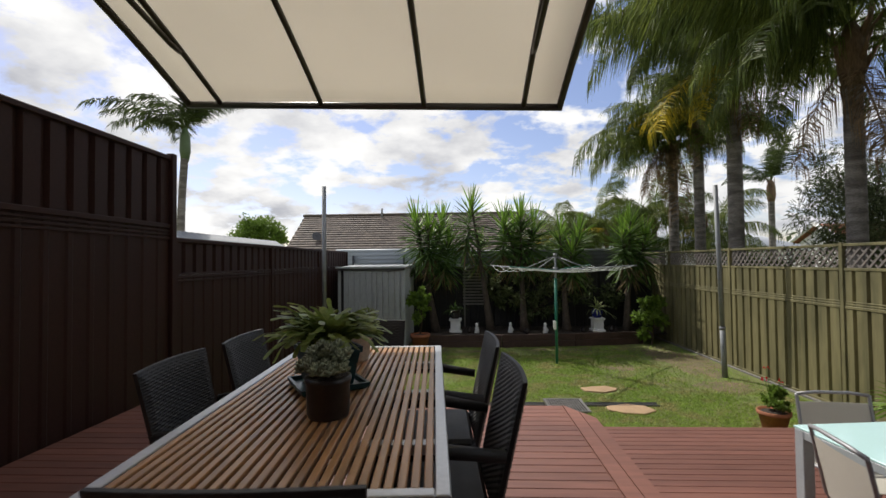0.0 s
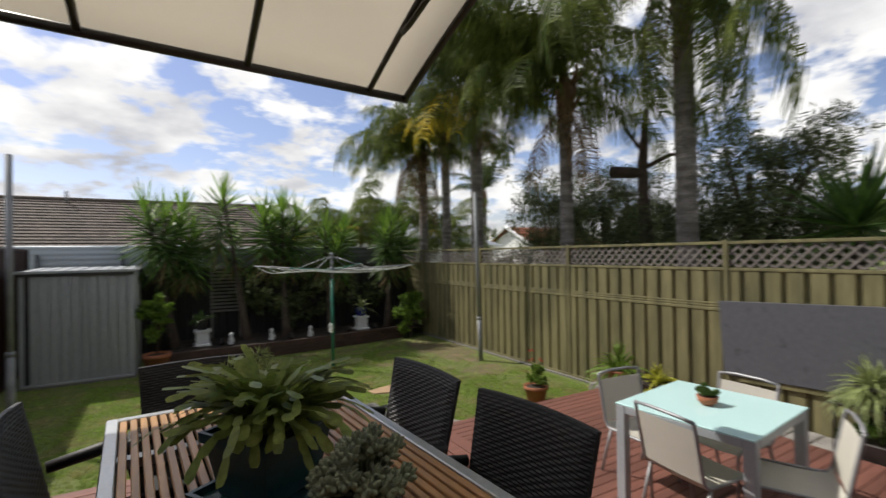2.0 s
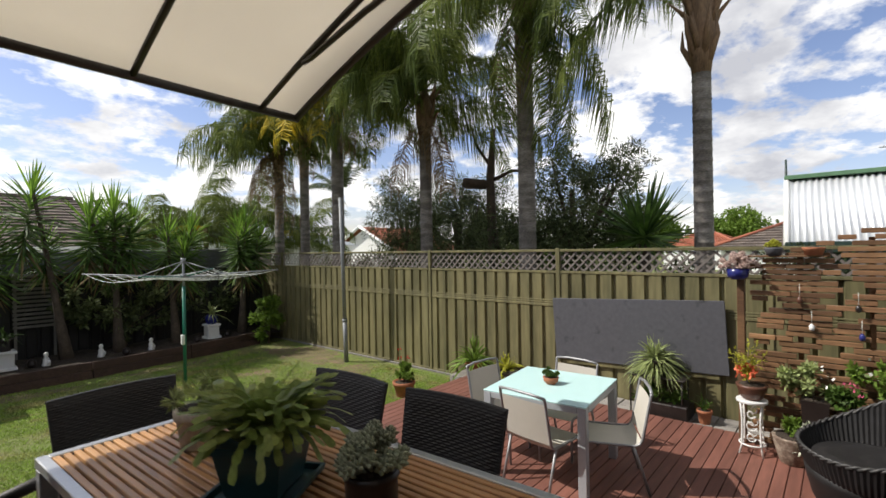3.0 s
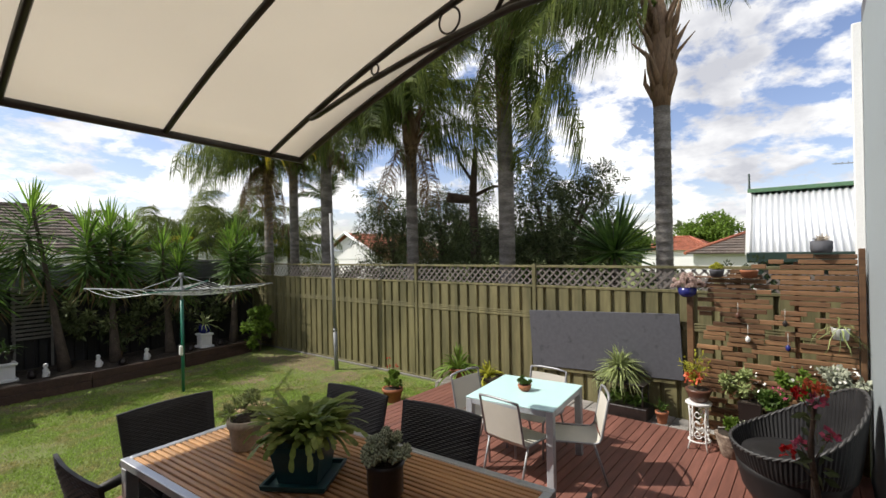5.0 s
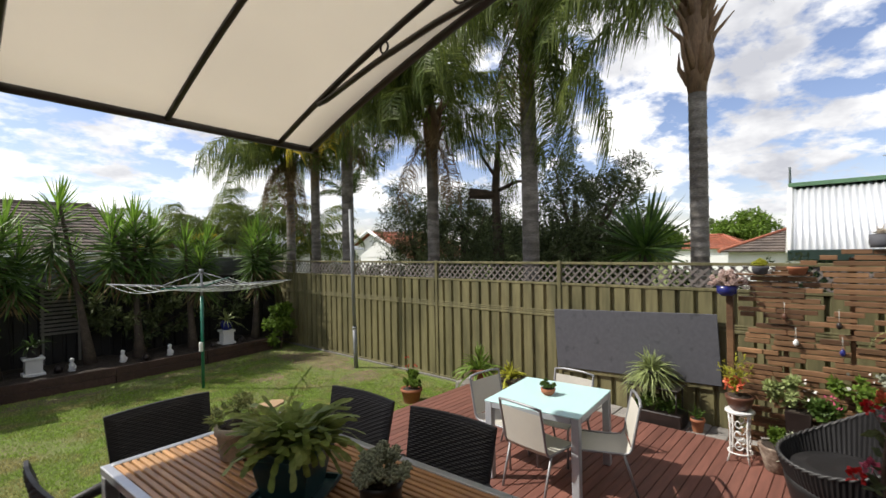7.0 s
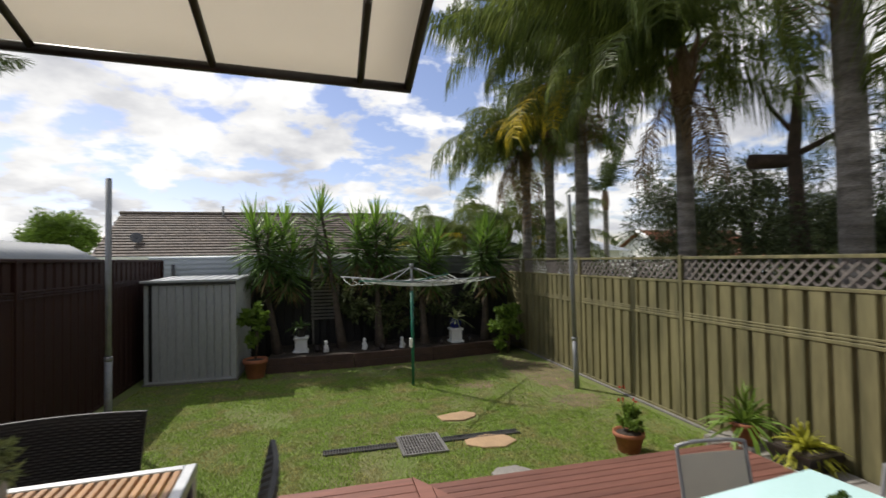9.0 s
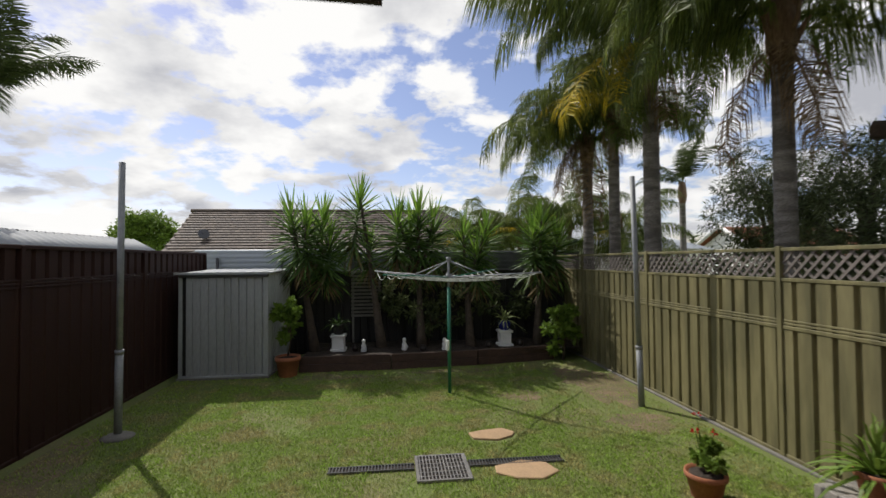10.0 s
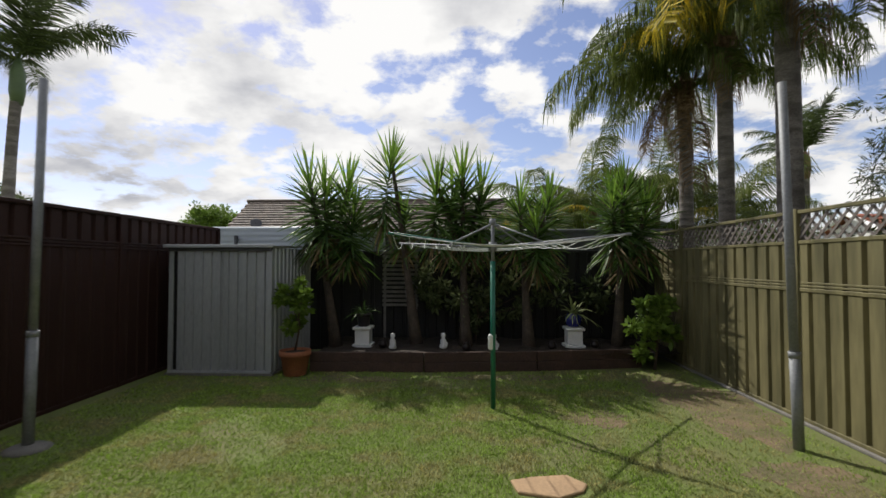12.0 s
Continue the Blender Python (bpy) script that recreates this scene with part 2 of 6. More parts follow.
BAY = 2.38
# cream-green fence: posts, rails, ribbed sheets, lattice on top; it runs along y and faces -x
fence_r = tagged(thing("wall_east", pose(FX_R, 0, 0), "weathered cream-green steel fence with lattice on top", "fence"), kind="structure")
low_sheet = rib_mesh("panel", BAY / 3 - 0.004, 1.264, M_OLIVE, depth=0.036, flat=0.71)
up_sheet = rib_mesh("panel", BAY / 3 - 0.004, 0.44, M_OLIVE, depth=0.036, flat=0.71)
post_me = box_mesh("post", 0.06, 0.05, 2.06, M_OLIVE, 0.004)
rail_low = box_mesh("rail", BAY - 0.05, 0.05, 0.035, M_OLIVE, 0.004)
rail_thin = box_mesh("rail", BAY - 0.05, 0.04, 0.02, M_OLIVE, 0.003)


def lattice_mesh(width, height, mat, step=0.118, w=0.05):
    verts, faces = [], []
    for sgn, y in ((1, 0.0), (-1, 0.009)):
        n = int((width + height) / step) + 1
        for i in range(n):
            a0 = i * step - height
            # centre line from (a0, 0) to (a0 + height, height), clipped to the panel
            xa, xb = max(a0, 0), min(a0 + height, width)
            if xb - xa < 0.03:
                continue
            za, zb = xa - a0, xb - a0
            if sgn < 0:
                xa, xb = width - xa, width - xb
            h = w * 0.7
            k = len(verts)
            for yy in (y, y + 0.007):
                verts += [(xa - h * 0.5, yy, za + sgn * 0), (xa + h * 0.5, yy, za), (xb + h * 0.5, yy, zb), (xb - h * 0.5, yy, zb)]
            faces += [(k, k + 1, k + 2, k + 3), (k + 7, k + 6, k + 5, k + 4), (k, k + 4, k + 5, k + 1), (k + 1, k + 5, k + 6, k + 2), (k + 2, k + 6, k + 7, k + 3), (k + 3, k + 7, k + 4, k)]
    return raw_mesh("lattice", verts, faces, mat)


M_LATTICE = material("lattice_steel", (0.175, 0.152, 0.135), 0.7, vary=0.2, scale=6, fine=30)
lat_me = lattice_mesh(BAY - 0.06, 0.25, M_LATTICE)
for i in range(-3, 5):
    y = 6.23 + (i - 1) * BAY
    turn = pose(0, y, 0, 0, 0, -90)
    part("post", post_me, None, fence_r, m=pose(-0.03, y + 0.025, 0, 0, 0, -90))
    if i == -3:
        continue
    for z, me in ((0.02, rail_low), (1.255, rail_low), (1.30, rail_thin), (1.33, rail_thin), (1.715, rail_low), (2.01, rail_low)):
        part("rail", me, None, fence_r, m=pose(-0.02 if me is rail_low else -0.016, y - 0.028, z, 0, 0, -90))
    for k in range(3):
        part("panel", low_sheet, None, fence_r, m=pose(-0.012, y - k * BAY / 3 - 0.002, 0.045, 0, 0, -90))
        part("panel", up_sheet, None, fence_r, m=pose(-0.012, y - k * BAY / 3 - 0.002, 1.31, 0, 0, -90))
    part("lattice", lat_me, None, fence_r, "diamond lattice", m=pose(0.0, y - 0.03, 1.755, 0, 0, -90))

# brown steel fence along the other side: a low run and a taller run nearer the house
fence_l = tagged(thing("wall_west", pose(FX_L + 0.07, 0, 0, 0, 0, 0.85), "dark brown ribbed steel fence, taller by the house", "fence"), kind="structure")
bl_sheet = rib_mesh("panel", BAY / 3 - 0.004, 1.749, M_BROWN, depth=-0.012)
bu_sheet = rib_mesh("panel", BAY / 3 - 0.004, 0.34, M_BROWN)
bh_sheet = rib_mesh("panel", BAY / 3 - 0.004, 0.655, M_BROWN)
bt_sheet = rib_mesh("panel", BAY / 3 - 0.004, 2.229, M_BROWN, depth=-0.012)
brail = box_mesh("rail", BAY - 0.05, 0.05, 0.045, M_BROWN, 0.006)
brail_thin = box_mesh("rail", BAY - 0.05, 0.04, 0.022, M_BROWN, 0.004)
bpost = box_mesh("post", 0.06, 0.06, 2.14, M_BROWN, 0.006)
bpost_t = box_mesh("post", 0.07, 0.07, 2.955, M_BROWN, 0.006)
for i in range(-3, 3):
    y0 = 4.78 + i * BAY
    tall = i < 0
    part("post", bpost_t if tall else bpost, None, fence_l, m=pose(-0.03, y0 - 0.03 - (0.03 if tall else 0), 0))
    if i == -1:
        part("post", bpost_t, None, fence_l, m=pose(-0.03, y0 + BAY - 0.08, 0))
    for k in range(3):
        yk = y0 + k * BAY / 3 + 0.002
        if tall:
            part("panel", bt_sheet, None, fence_l, m=pose(0.0, yk, 0.02, 0, 0, 90))
            part("panel", bh_sheet, None, fence_l, m=pose(0.0, yk, 2.25, 0, 0, 90))
        else:
            part("panel", bl_sheet, None, fence_l, m=pose(0.0, yk, 0.02, 0, 0, 90))
            part("panel", bu_sheet, None, fence_l, m=pose(0.0, yk, 1.77, 0, 0, 90))
    for z, me in ((0.0, brail),) + (((2.12, brail_thin), (2.155, brail_thin), (2.19, brail_thin), (2.225, brail), (2.885, brail)) if tall else ((1.70, brail_thin), (1.735, brail_thin), (1.77, brail_thin), (2.10, brail))):
        part("rail", me, None, fence_l, m=pose(0.022 if me is brail else 0.016, y0 + 0.028, z, 0, 0, 90))
part("post", bpost, None, fence_l, m=pose(-0.03, 4.78 + 3 * BAY - 0.03, 0))

# dark fence at the back
fence_b = tagged(thing("wall_north", pose(0, FY_B, 0), "dark steel fence behind the garden bed", "fence"), kind="structure")
db_sheet = rib_mesh("panel", 0.79, 1.68, M_DARKFENCE)
for i in range(10):
    part("panel", db_sheet, None, fence_b, m=pose(FX_L + 0.04 + i * 0.745, 0, 0.03))
part("rail", box_mesh("rail", FX_R - FX_L - 0.1, 0.05, 0.04, M_DARKFENCE, 0.004), None, fence_b, m=pose(FX_L + 0.05, -0.02, 1.70))

# house wall behind the camera and its corner beyond the screen
bm = BM()
bm_box(bm, 2.1, -0.1, 0.0, 4.75, WALL_Y, 4.3)
solo("wall_south", bm, M_WALL, "pale blue-grey rendered house wall", "wall", "structure")
bm = BM()
bm_box(bm, 4.68, WALL_Y, 0.9, 4.752, WALL_Y + 0.075, 4.3, 0.008)
solo("trim_corner", bm, M_HOUSEWHITE, "white corner trim on the house wall", "trim", "structure")
# unseen half of the wall, its dark brown invented to cut bounced light
bm = BM()
bm_box(bm, -2.1, -0.1, 0.0, 2.1, WALL_Y, 4.3)
solo("wall_house", bm, material("low_bounce_dark_render", (0.16, 0.12, 0.10), 0.85, vary=0.2, scale=6, bump=0.3), "unseen house wall behind the deck, darkened to cut bounced light", "wall", "structure")
bm = BM()
bm_box(bm, -2.3, -6.0, 4.3, 4.75, WALL_Y, 4.45)
solo("ceiling", bm, M_FRAME, "dark eave of the house", "eave", "structure")

# decks
deck_up = tagged(thing("floor_upper", pose(0, 0, UP_Z), "red-brown timber deck, raised", "deck"), kind="structure")
deck_low = tagged(thing("floor_lower", pose(0, 0, LOW_Z), "red-brown timber deck, lower level", "deck"), kind="structure")
UD_X0, UD_X1, UD_Y1 = FX_L + 0.06, 1.44, 4.26
LD_X1, LD_Y1 = 4.76, 5.08
W = 0.0935
ub = box_mesh("board", UD_X1 - UD_X0, W - 0.0055, 0.022, M_DECK, 0.003)
lb = box_mesh("board", LD_X1 - UD_X1 - 0.22, W - 0.0055, 0.022, M_DECK, 0.003)
n_up = int((UD_Y1 - WALL_Y) / W)
n_low = int((LD_Y1 - WALL_Y) / W)
bm = BM()
bm_box(bm, UD_X0, WALL_Y + 0.02, -UP_Z + 0.01, UD_X1 + 0.16, UD_Y1 - 0.36, -0.03)
bm_box(bm, UD_X0, UD_Y1 - 0.36, -UP_Z + 0.01, UD_X1 - 0.02, UD_Y1 - 0.02, -0.03)
part("fascia", bm, M_DECKSIDE, deck_up)
bm = BM()
bm_box(bm, UD_X1 + 0.2, WALL_Y + 0.02, -LOW_Z + 0.004, LD_X1 - 0.01, LD_Y1 - 0.01, -0.03)
part("fascia", bm, M_DECKSIDE, deck_low)
# edge boards along the step, their ends cut on the skew
for x0, w, ya, yb in ((UD_X1 + 0.004, 0.09, UD_Y1, UD_Y1 - 0.15), (UD_X1 + 0.10, 0.09, UD_Y1 - 0.16, UD_Y1 - 0.31)):
    vs = [(x0, WALL_Y + 0.02, -0.022), (x0 + w, WALL_Y + 0.02, -0.022), (x0 + w, yb, -0.022), (x0, ya, -0.022)]
    vs += [(x, y, 0.003) for x, y, z in vs]
    part("edge_board", raw_mesh("edge_board", vs, [(3, 2, 1, 0), (4, 5, 6, 7), (0, 1, 5, 4), (1, 2, 6, 5), (2, 3, 7, 6), (3, 0, 4, 7)], M_DECK), None, deck_up)
for i in range(n_up):
    part("board", ub, None, deck_up, m=pose(UD_X0, UD_Y1 - (i + 1) * W, -0.022))
for i in range(n_low):
    part("board", lb, None, deck_low, m=pose(UD_X1 + 0.21, LD_Y1 - (i + 1) * W, -0.022))

# ---- awning ----
AW_Y, AW_Z, AW_XL, AW_XR = 4.12, 3.14, -1.645, 1.43
awning = thing("awning", pose(0, 0, 0), "cream canvas awning on a dark bronze metal frame", "awning")


def aw_arc(u):
    """Side line of the awning, from the front edge (u = 0) back to the wall (u = 1): it bows upward and flattens."""
    s = u * (AW_Y - WALL_Y - 0.01)
    return AW_Y - s, AW_Z + 0.39 * s - 0.045 * s * s


def aw_dz(x):
    return 0.10 * (AW_XR - x) / (AW_XR - AW_XL)


NU, NX = 16, 12
verts, faces = [], []
for i in range(NX + 1):
    x = AW_XL + (AW_XR - AW_XL) * i / NX
    for j in range(NU + 1):
        y, z = aw_arc(j / NU)
        verts.append((x, y, z + aw_dz(x)))
for i in range(NX):
    for j in range(NU):
        a = i * (NU + 1) + j
        faces.append((a, a + 1, a + NU + 2, a + NU + 1))
canvas = part("canvas", raw_mesh("canvas", verts, faces, M_CANVAS, True), None, awning, "cream canvas")
sol = canvas.modifiers.new("thickness", "SOLIDIFY")
sol.thickness = 0.004
for x, r in ((AW_XL, 0.028), (-1.37, 0.022), (-0.52, 0.022), (0.33, 0.022), (1.14, 0.022), (AW_XR, 0.028)):
    bm = BM()
    bm_tube(bm, [(x, aw_arc(u / 16)[0], aw_arc(u / 16)[1] + aw_dz(x) - 0.02) for u in range(17)], r, 6)
    part("rib", bm, M_FRAME, awning)
bm = BM()
bm_tube(bm, [(AW_XL - 0.02, AW_Y, AW_Z + aw_dz(AW_XL) - 0.02), (AW_XR + 0.02, AW_Y, AW_Z - 0.02)], 0.03, 6)
part("front_rail", bm, M_FRAME, awning)


def aw_z(y):
    return AW_Z + 0.39 * (AW_Y - y) - 0.045 * (AW_Y - y) ** 2


# brackets under the second and second-last ribs: a lower bar and two rings
for x in (1.14, -1.37):
    dz = aw_dz(x) - 0.03
    br = part("bracket_bar", bm_tube(BM(), [(x, 3.55, aw_z(3.55) + dz - 0.01), (x, 3.45, 3.345 + dz), (x, 2.92, 3.455 + dz), (x, 2.4, 3.53 + dz), (x, 1.8, 3.58 + dz), (x, 1.0, 3.55 + dz), (x, WALL_Y + 0.01, 3.44 + dz)], 0.02, 6), M_FRAME, awning)
    for y, r in ((2.83, 0.034), (2.2, 0.075), (1.45, 0.11)):
        zc = (aw_z(y) + dz - 0.02 + 3.36 + 0.21 * (3.49 - y) - 0.035 * (3.49 - y) ** 2 + dz + 0.02) / 2
        part("ring", bm_tube(BM(), [(x, y + r * math.cos(j * 0.2618), zc + r * math.sin(j * 0.2618)) for j in range(25)], 0.007, 6, False), M_FRAME, br)
    part("strut", bm_tube(BM(), [(x, 1.9, 3.57 + dz), (x, 1.72, aw_z(1.72) + dz)], 0.013, 6), M_FRAME, br)

# ---- more materials ----
M_SLATWOOD = material("oiled_table_slats", (0.47, 0.265, 0.115), 0.36, vary=0.2, scale=3, fine=35, bump=0.12, rand=0.18, stretch=(1, 0.08, 1), col2=(0.36, 0.19, 0.08))
M_ALU = material("brushed_aluminium", (0.55, 0.56, 0.57), 0.38, metal=0.8, vary=0.06, scale=5, bump=0.02)
M_ALUGREY = material("grey_powder_coat", (0.44, 0.47, 0.50), 0.45, metal=0.2, vary=0.05, scale=5, bump=0.02)
M_WICKER = material("dark_wicker", (0.014, 0.013, 0.0135), 0.55, vary=0.25, scale=8, fine=160, bump=0.25, dist=0.003)
M_TURQ = material("turquoise_glass", (0.55, 0.79, 0.78), 0.06, vary=0.02, scale=2, bump=0, spec=0.6)
M_SLING = material("pale_sling_mesh", (0.60, 0.57, 0.50), 0.75, vary=0.05, scale=4, fine=500, bump=0.15, dist=0.002, through_light=0.15)
M_STEELCHAIR = material("satin_steel_tube", (0.32, 0.32, 0.33), 0.5, metal=0.5, vary=0.05, bump=0)
M_TERRA = material("terracotta", (0.36, 0.13, 0.06), 0.8, vary=0.18, scale=9, fine=60, bump=0.15)
M_TERRADARK = material("glazed_terracotta", (0.12, 0.05, 0.03), 0.4, vary=0.2, scale=9, bump=0.05)
M_TEAL = material("dark_teal_plastic", (0.008, 0.05, 0.055), 0.35, vary=0.12, scale=7, bump=0.02)
M_BLACKPOT = material("brown_black_glaze", (0.025, 0.018, 0.016), 0.35, vary=0.25, scale=9, bump=0.05)
M_STONEPOT = material("mottled_stone_pot", (0.33, 0.27, 0.21), 0.85, vary=0.3, scale=14, fine=60, bump=0.35, col2=(0.17, 0.12, 0.09))
M_CLAY = material("pale_clay", (0.58, 0.50, 0.40), 0.85, vary=0.15, scale=9, bump=0.15)
M_WHITEPAINT = material("white_paint", (0.76, 0.76, 0.74), 0.5, vary=0.06, scale=8, bump=0.05)
M_BLUEGLAZE = material("blue_glaze", (0.02, 0.025, 0.16), 0.25, vary=0.15, scale=9, bump=0)
M_SCREENWOOD = material("oiled_screen_slats", (0.215, 0.118, 0.058), 0.65, vary=0.25, scale=3, fine=40, bump=0.2, rand=0.38, stretch=(1, 0.15, 1), col2=(0.135, 0.07, 0.036), spec=0.3)
M_CONCRETE = material("rough_concrete", (0.20, 0.19, 0.17), 0.9, vary=0.2, scale=7, bump=0.3)


def curve_pts(fn, n):
    return [fn(i / n) for i in range(n + 1)]


# ---- dining table ----
TX0, TX1, TY0, TY1, TZ = -0.243, 0.557, 1.31, 3.01, 1.40
table = thing("dining_table", pose((TX0 + TX1) / 2, (TY0 + TY1) / 2, UP_Z, 0, 0, 3.5), "long slatted timber dining table with brushed metal edge frame", "table")
hw, hl, th = (TX1 - TX0) / 2, (TY1 - TY0) / 2, TZ - UP_Z
for args in ((-hw, -hl, th - 0.035, -hw + 0.035, hl, th), (hw - 0.035, -hl, th - 0.035, hw, hl, th), (-hw + 0.035, -hl, th - 0.035, hw - 0.035, -hl + 0.035, th), (-hw + 0.035, hl - 0.035, th - 0.035, hw - 0.035, hl, th)):
    part("edge_frame", bm_box(BM(), *args, 0.003), M_ALU, table)
NS = 25
pitch = (2 * hw - 0.07) / NS
slat_me = box_mesh("slat", pitch - 0.0092, 2 * hl - 0.074, 0.018, M_SLATWOOD, 0.0025)
for i in range(NS):
    part("slat", slat_me, None, table, m=pose(-hw + 0.035 + i * pitch + 0.0046, -hl + 0.037, th - 0.02))
for y in (-hl * 0.6, 0.0, hl * 0.6):
    part("cross_bar", bm_box(BM(), -hw + 0.035, y - 0.02, th - 0.05, hw - 0.035, y + 0.02, th - 0.022), M_ALU, table)
leg_me = box_mesh("leg", 0.05, 0.05, th - 0.036, M_ALU, 0.004)
for x in (-hw + 0.002, hw - 0.052):
    for y in (-hl + 0.002, hl - 0.052):
        part("leg", leg_me, None, table, m=pose(x, y, 0))


# ---- wicker dining chairs ----
def weave_panel(name, w0, w1, h, y_of, bow, mat, nu=44, nv=92):
    """A woven panel, thick, standing in x and z; y_of(v) is its lean, bow its hollow."""
    verts, faces = [], []
    for side in (0, 1):
        for j in range(nv + 1):
            v = j / nv
            w = w0 + (w1 - w0) * v
            for i in range(nu + 1):
                u = i / nu
                edge = min(1, 12 * min(u, 1 - u, v + 0.3, 1 - v))
                wv = 0.0009 * (1 if j % 2 else -1) + 0.0008 * (1 if (i // 2 + j // 2) % 2 else -1)
                t = (0.016 + wv) * (0.45 + 0.55 * edge)
                y = y_of(v) + bow * (1 - (2 * u - 1) ** 2) + (t if side else -t)
                verts.append(((u - 0.5) * w, y, h * v - 0.004 * (2 * u - 1) ** 2 * v))
    k = (nu + 1) * (nv + 1)
    for j in range(nv):
        for i in range(nu):
            a = j * (nu + 1) + i
            faces.append((a, a + 1, a + nu + 2, a + nu + 1))
            faces.append((k + a + nu + 1, k + a + nu + 2, k + a + 1, k + a))
    for i in range(nu):
        a, b = i, nv * (nu + 1) + i
        faces += [(a + 1, a, k + a, k + a + 1), (b, b + 1, k + b + 1, k + b)]
    for j in range(nv):
        a, b = j * (nu + 1), j * (nu + 1) + nu
        faces += [(a, a + nu + 1, k + a + nu + 1, k + a), (b + nu + 1, b, k + b, k + b + nu + 1)]
    return raw_mesh(name, verts, faces, mat)


def wicker_chair(m):
    """Faces +y; its back is at -y."""
    c = thing("wicker_chair", m, "dark woven wicker dining armchair tucked in at the slatted table", "chair", "wicker chairs round the dining table")
    part("backrest", weave_panel("backrest", 0.43, 0.48, 0.46, lambda v: -0.235 - 0.10 * v, -0.02, M_WICKER), None, c, m=pose(0, 0, 0.37))
    bm = BM()
    bm_box(bm, -0.22, -0.23, 0.35, 0.22, 0.22, 0.42, 0.015)
    part("seat", bm, M_WICKER, c)
    for s in (-1, 1):
        bm = BM()
        bm_tube(bm, [(s * 0.235, -0.27, 0.60), (s * 0.255, -0.1, 0.625), (s * 0.255, 0.12, 0.62), (s * 0.245, 0.19, 0.59)], [0.02, 0.024, 0.024, 0.02], 8)
        part("armrest", bm, M_WICKER, c)
        bm = BM()
        bm_tube(bm, [(s * 0.24, 0.185, 0.595), (s * 0.225, 0.195, 0.38), (s * 0.215, 0.205, 0.0)], [0.022, 0.022, 0.018], 8)
        part("leg", bm, M_WICKER, c)
        bm = BM()
        bm_tube(bm, [(s * 0.205, -0.22, 0.40), (s * 0.205, -0.24, 0.0)], [0.022, 0.018], 8)
        part("leg", bm, M_WICKER, c)
    return c


chair = wicker_chair(pose(0.475, 2.03, UP_Z, 0, 0, 93.5))
for x, y, a in ((0.435, 2.62, 93), (-0.178, 2.18, -86.5), (-0.172, 2.755, -87), (0.04, 2.975, 183), (0.215, 1.475, 2.5)):
    copy_thing(chair, pose(x, y, UP_Z, 0, 0, a))

# ---- turquoise table and sling chairs on the lower deck ----
GX0, GX1, GY0, GY1, GZ = 2.587, 3.462, 2.362, 3.218, 0.91
gt = thing("glass_table", pose((GX0 + GX1) / 2, (GY0 + GY1) / 2, LOW_Z, 0, 0, 6), "small table with turquoise glass top and grey metal legs", "table")
gx, gy, gh = (GX1 - GX0) / 2, (GY1 - GY0) / 2, GZ - LOW_Z
part("glass_top", bm_box(BM(), -gx, -gy, gh - 0.012, gx, gy, gh, 0.003), M_TURQ, gt, "turquoise glass top")
for s in (-1, 1):
    part("apron", bm_box(BM(), s * (gx - 0.02) - 0.018, -gy + 0.07, gh - 0.06, s * (gx - 0.02) + 0.018, gy - 0.07, gh - 0.013, 0.003), M_ALUGREY, gt)
    part("apron", bm_box(BM(), -gx + 0.07, s * (gy - 0.02) - 0.018, gh - 0.06, gx - 0.07, s * (gy - 0.02) + 0.018, gh - 0.013, 0.003), M_ALUGREY, gt)
gleg = box_mesh("leg", 0.065, 0.065, gh - 0.013, M_ALUGREY, 0.005)
for x in (-gx + 0.003, gx - 0.068):
    for y in (-gy + 0.003, gy - 0.068):
        part("leg", gleg, None, gt, m=pose(x, y, 0))


def sling_chair(m):
    """Faces +y."""
    c = thing("sling_chair", m, "metal tube garden chair with pale sling seat", "chair", "pale chairs round the glass table")
    for s in (-1, 1):
        x = s * 0.215
        bm = BM()
        bm_tube(bm, [(x, 0.21, 0.0), (x, 0.20, 0.36), (x, 0.185, 0.385), (x, 0.15, 0.395), (x, -0.17, 0.385), (x, -0.205, 0.40), (x, -0.225, 0.44), (x, -0.29, 0.80), (x, -0.295, 0.815)], 0.011, 8)
        part("side_frame", bm, M_STEELCHAIR, c)
        bm = BM()
        bm_tube(bm, [(x, -0.16, 0.385), (x, -0.215, 0.2), (x, -0.27, 0.0)], 0.011, 8)
        part("leg", bm, M_STEELCHAIR, c)
    bm = BM()
    bm_tube(bm, [(-0.215, -0.293, 0.812), (-0.1, -0.305, 0.825), (0.1, -0.305, 0.825), (0.215, -0.293, 0.812)], 0.012, 8)
    part("top_rail", bm, M_STEELCHAIR, c)
    nu, prof = 6, [(0.20, 0.385), (0.12, 0.392), (0.0, 0.382), (-0.12, 0.38), (-0.19, 0.39), (-0.222, 0.43), (-0.245, 0.56), (-0.265, 0.66), (-0.283, 0.76)]
    for name, rng in (("seat", prof[:6]), ("backrest", prof[5:])):
        vs, fs = [], []
        for side in (0, 0.006):
            for y, z in rng:
                vs += [((i / nu - 0.5) * 0.42, y - 0.012 * (1 - (2 * i / nu - 1) ** 2) * (name == "backrest"), z - side - 0.012 * (1 - (2 * i / nu - 1) ** 2) * (name == "seat")) for i in range(nu + 1)]
        k = (nu + 1) * len(rng)
        for j in range(len(rng) - 1):
            for i in range(nu):
                a = j * (nu + 1) + i
                fs += [(a, a + 1, a + nu + 2, a + nu + 1), (k + a + nu + 1, k + a + nu + 2, k + a + 1, k + a)]
        part(name, raw_mesh(name, vs, fs, M_SLING, True), None, c)
    return c


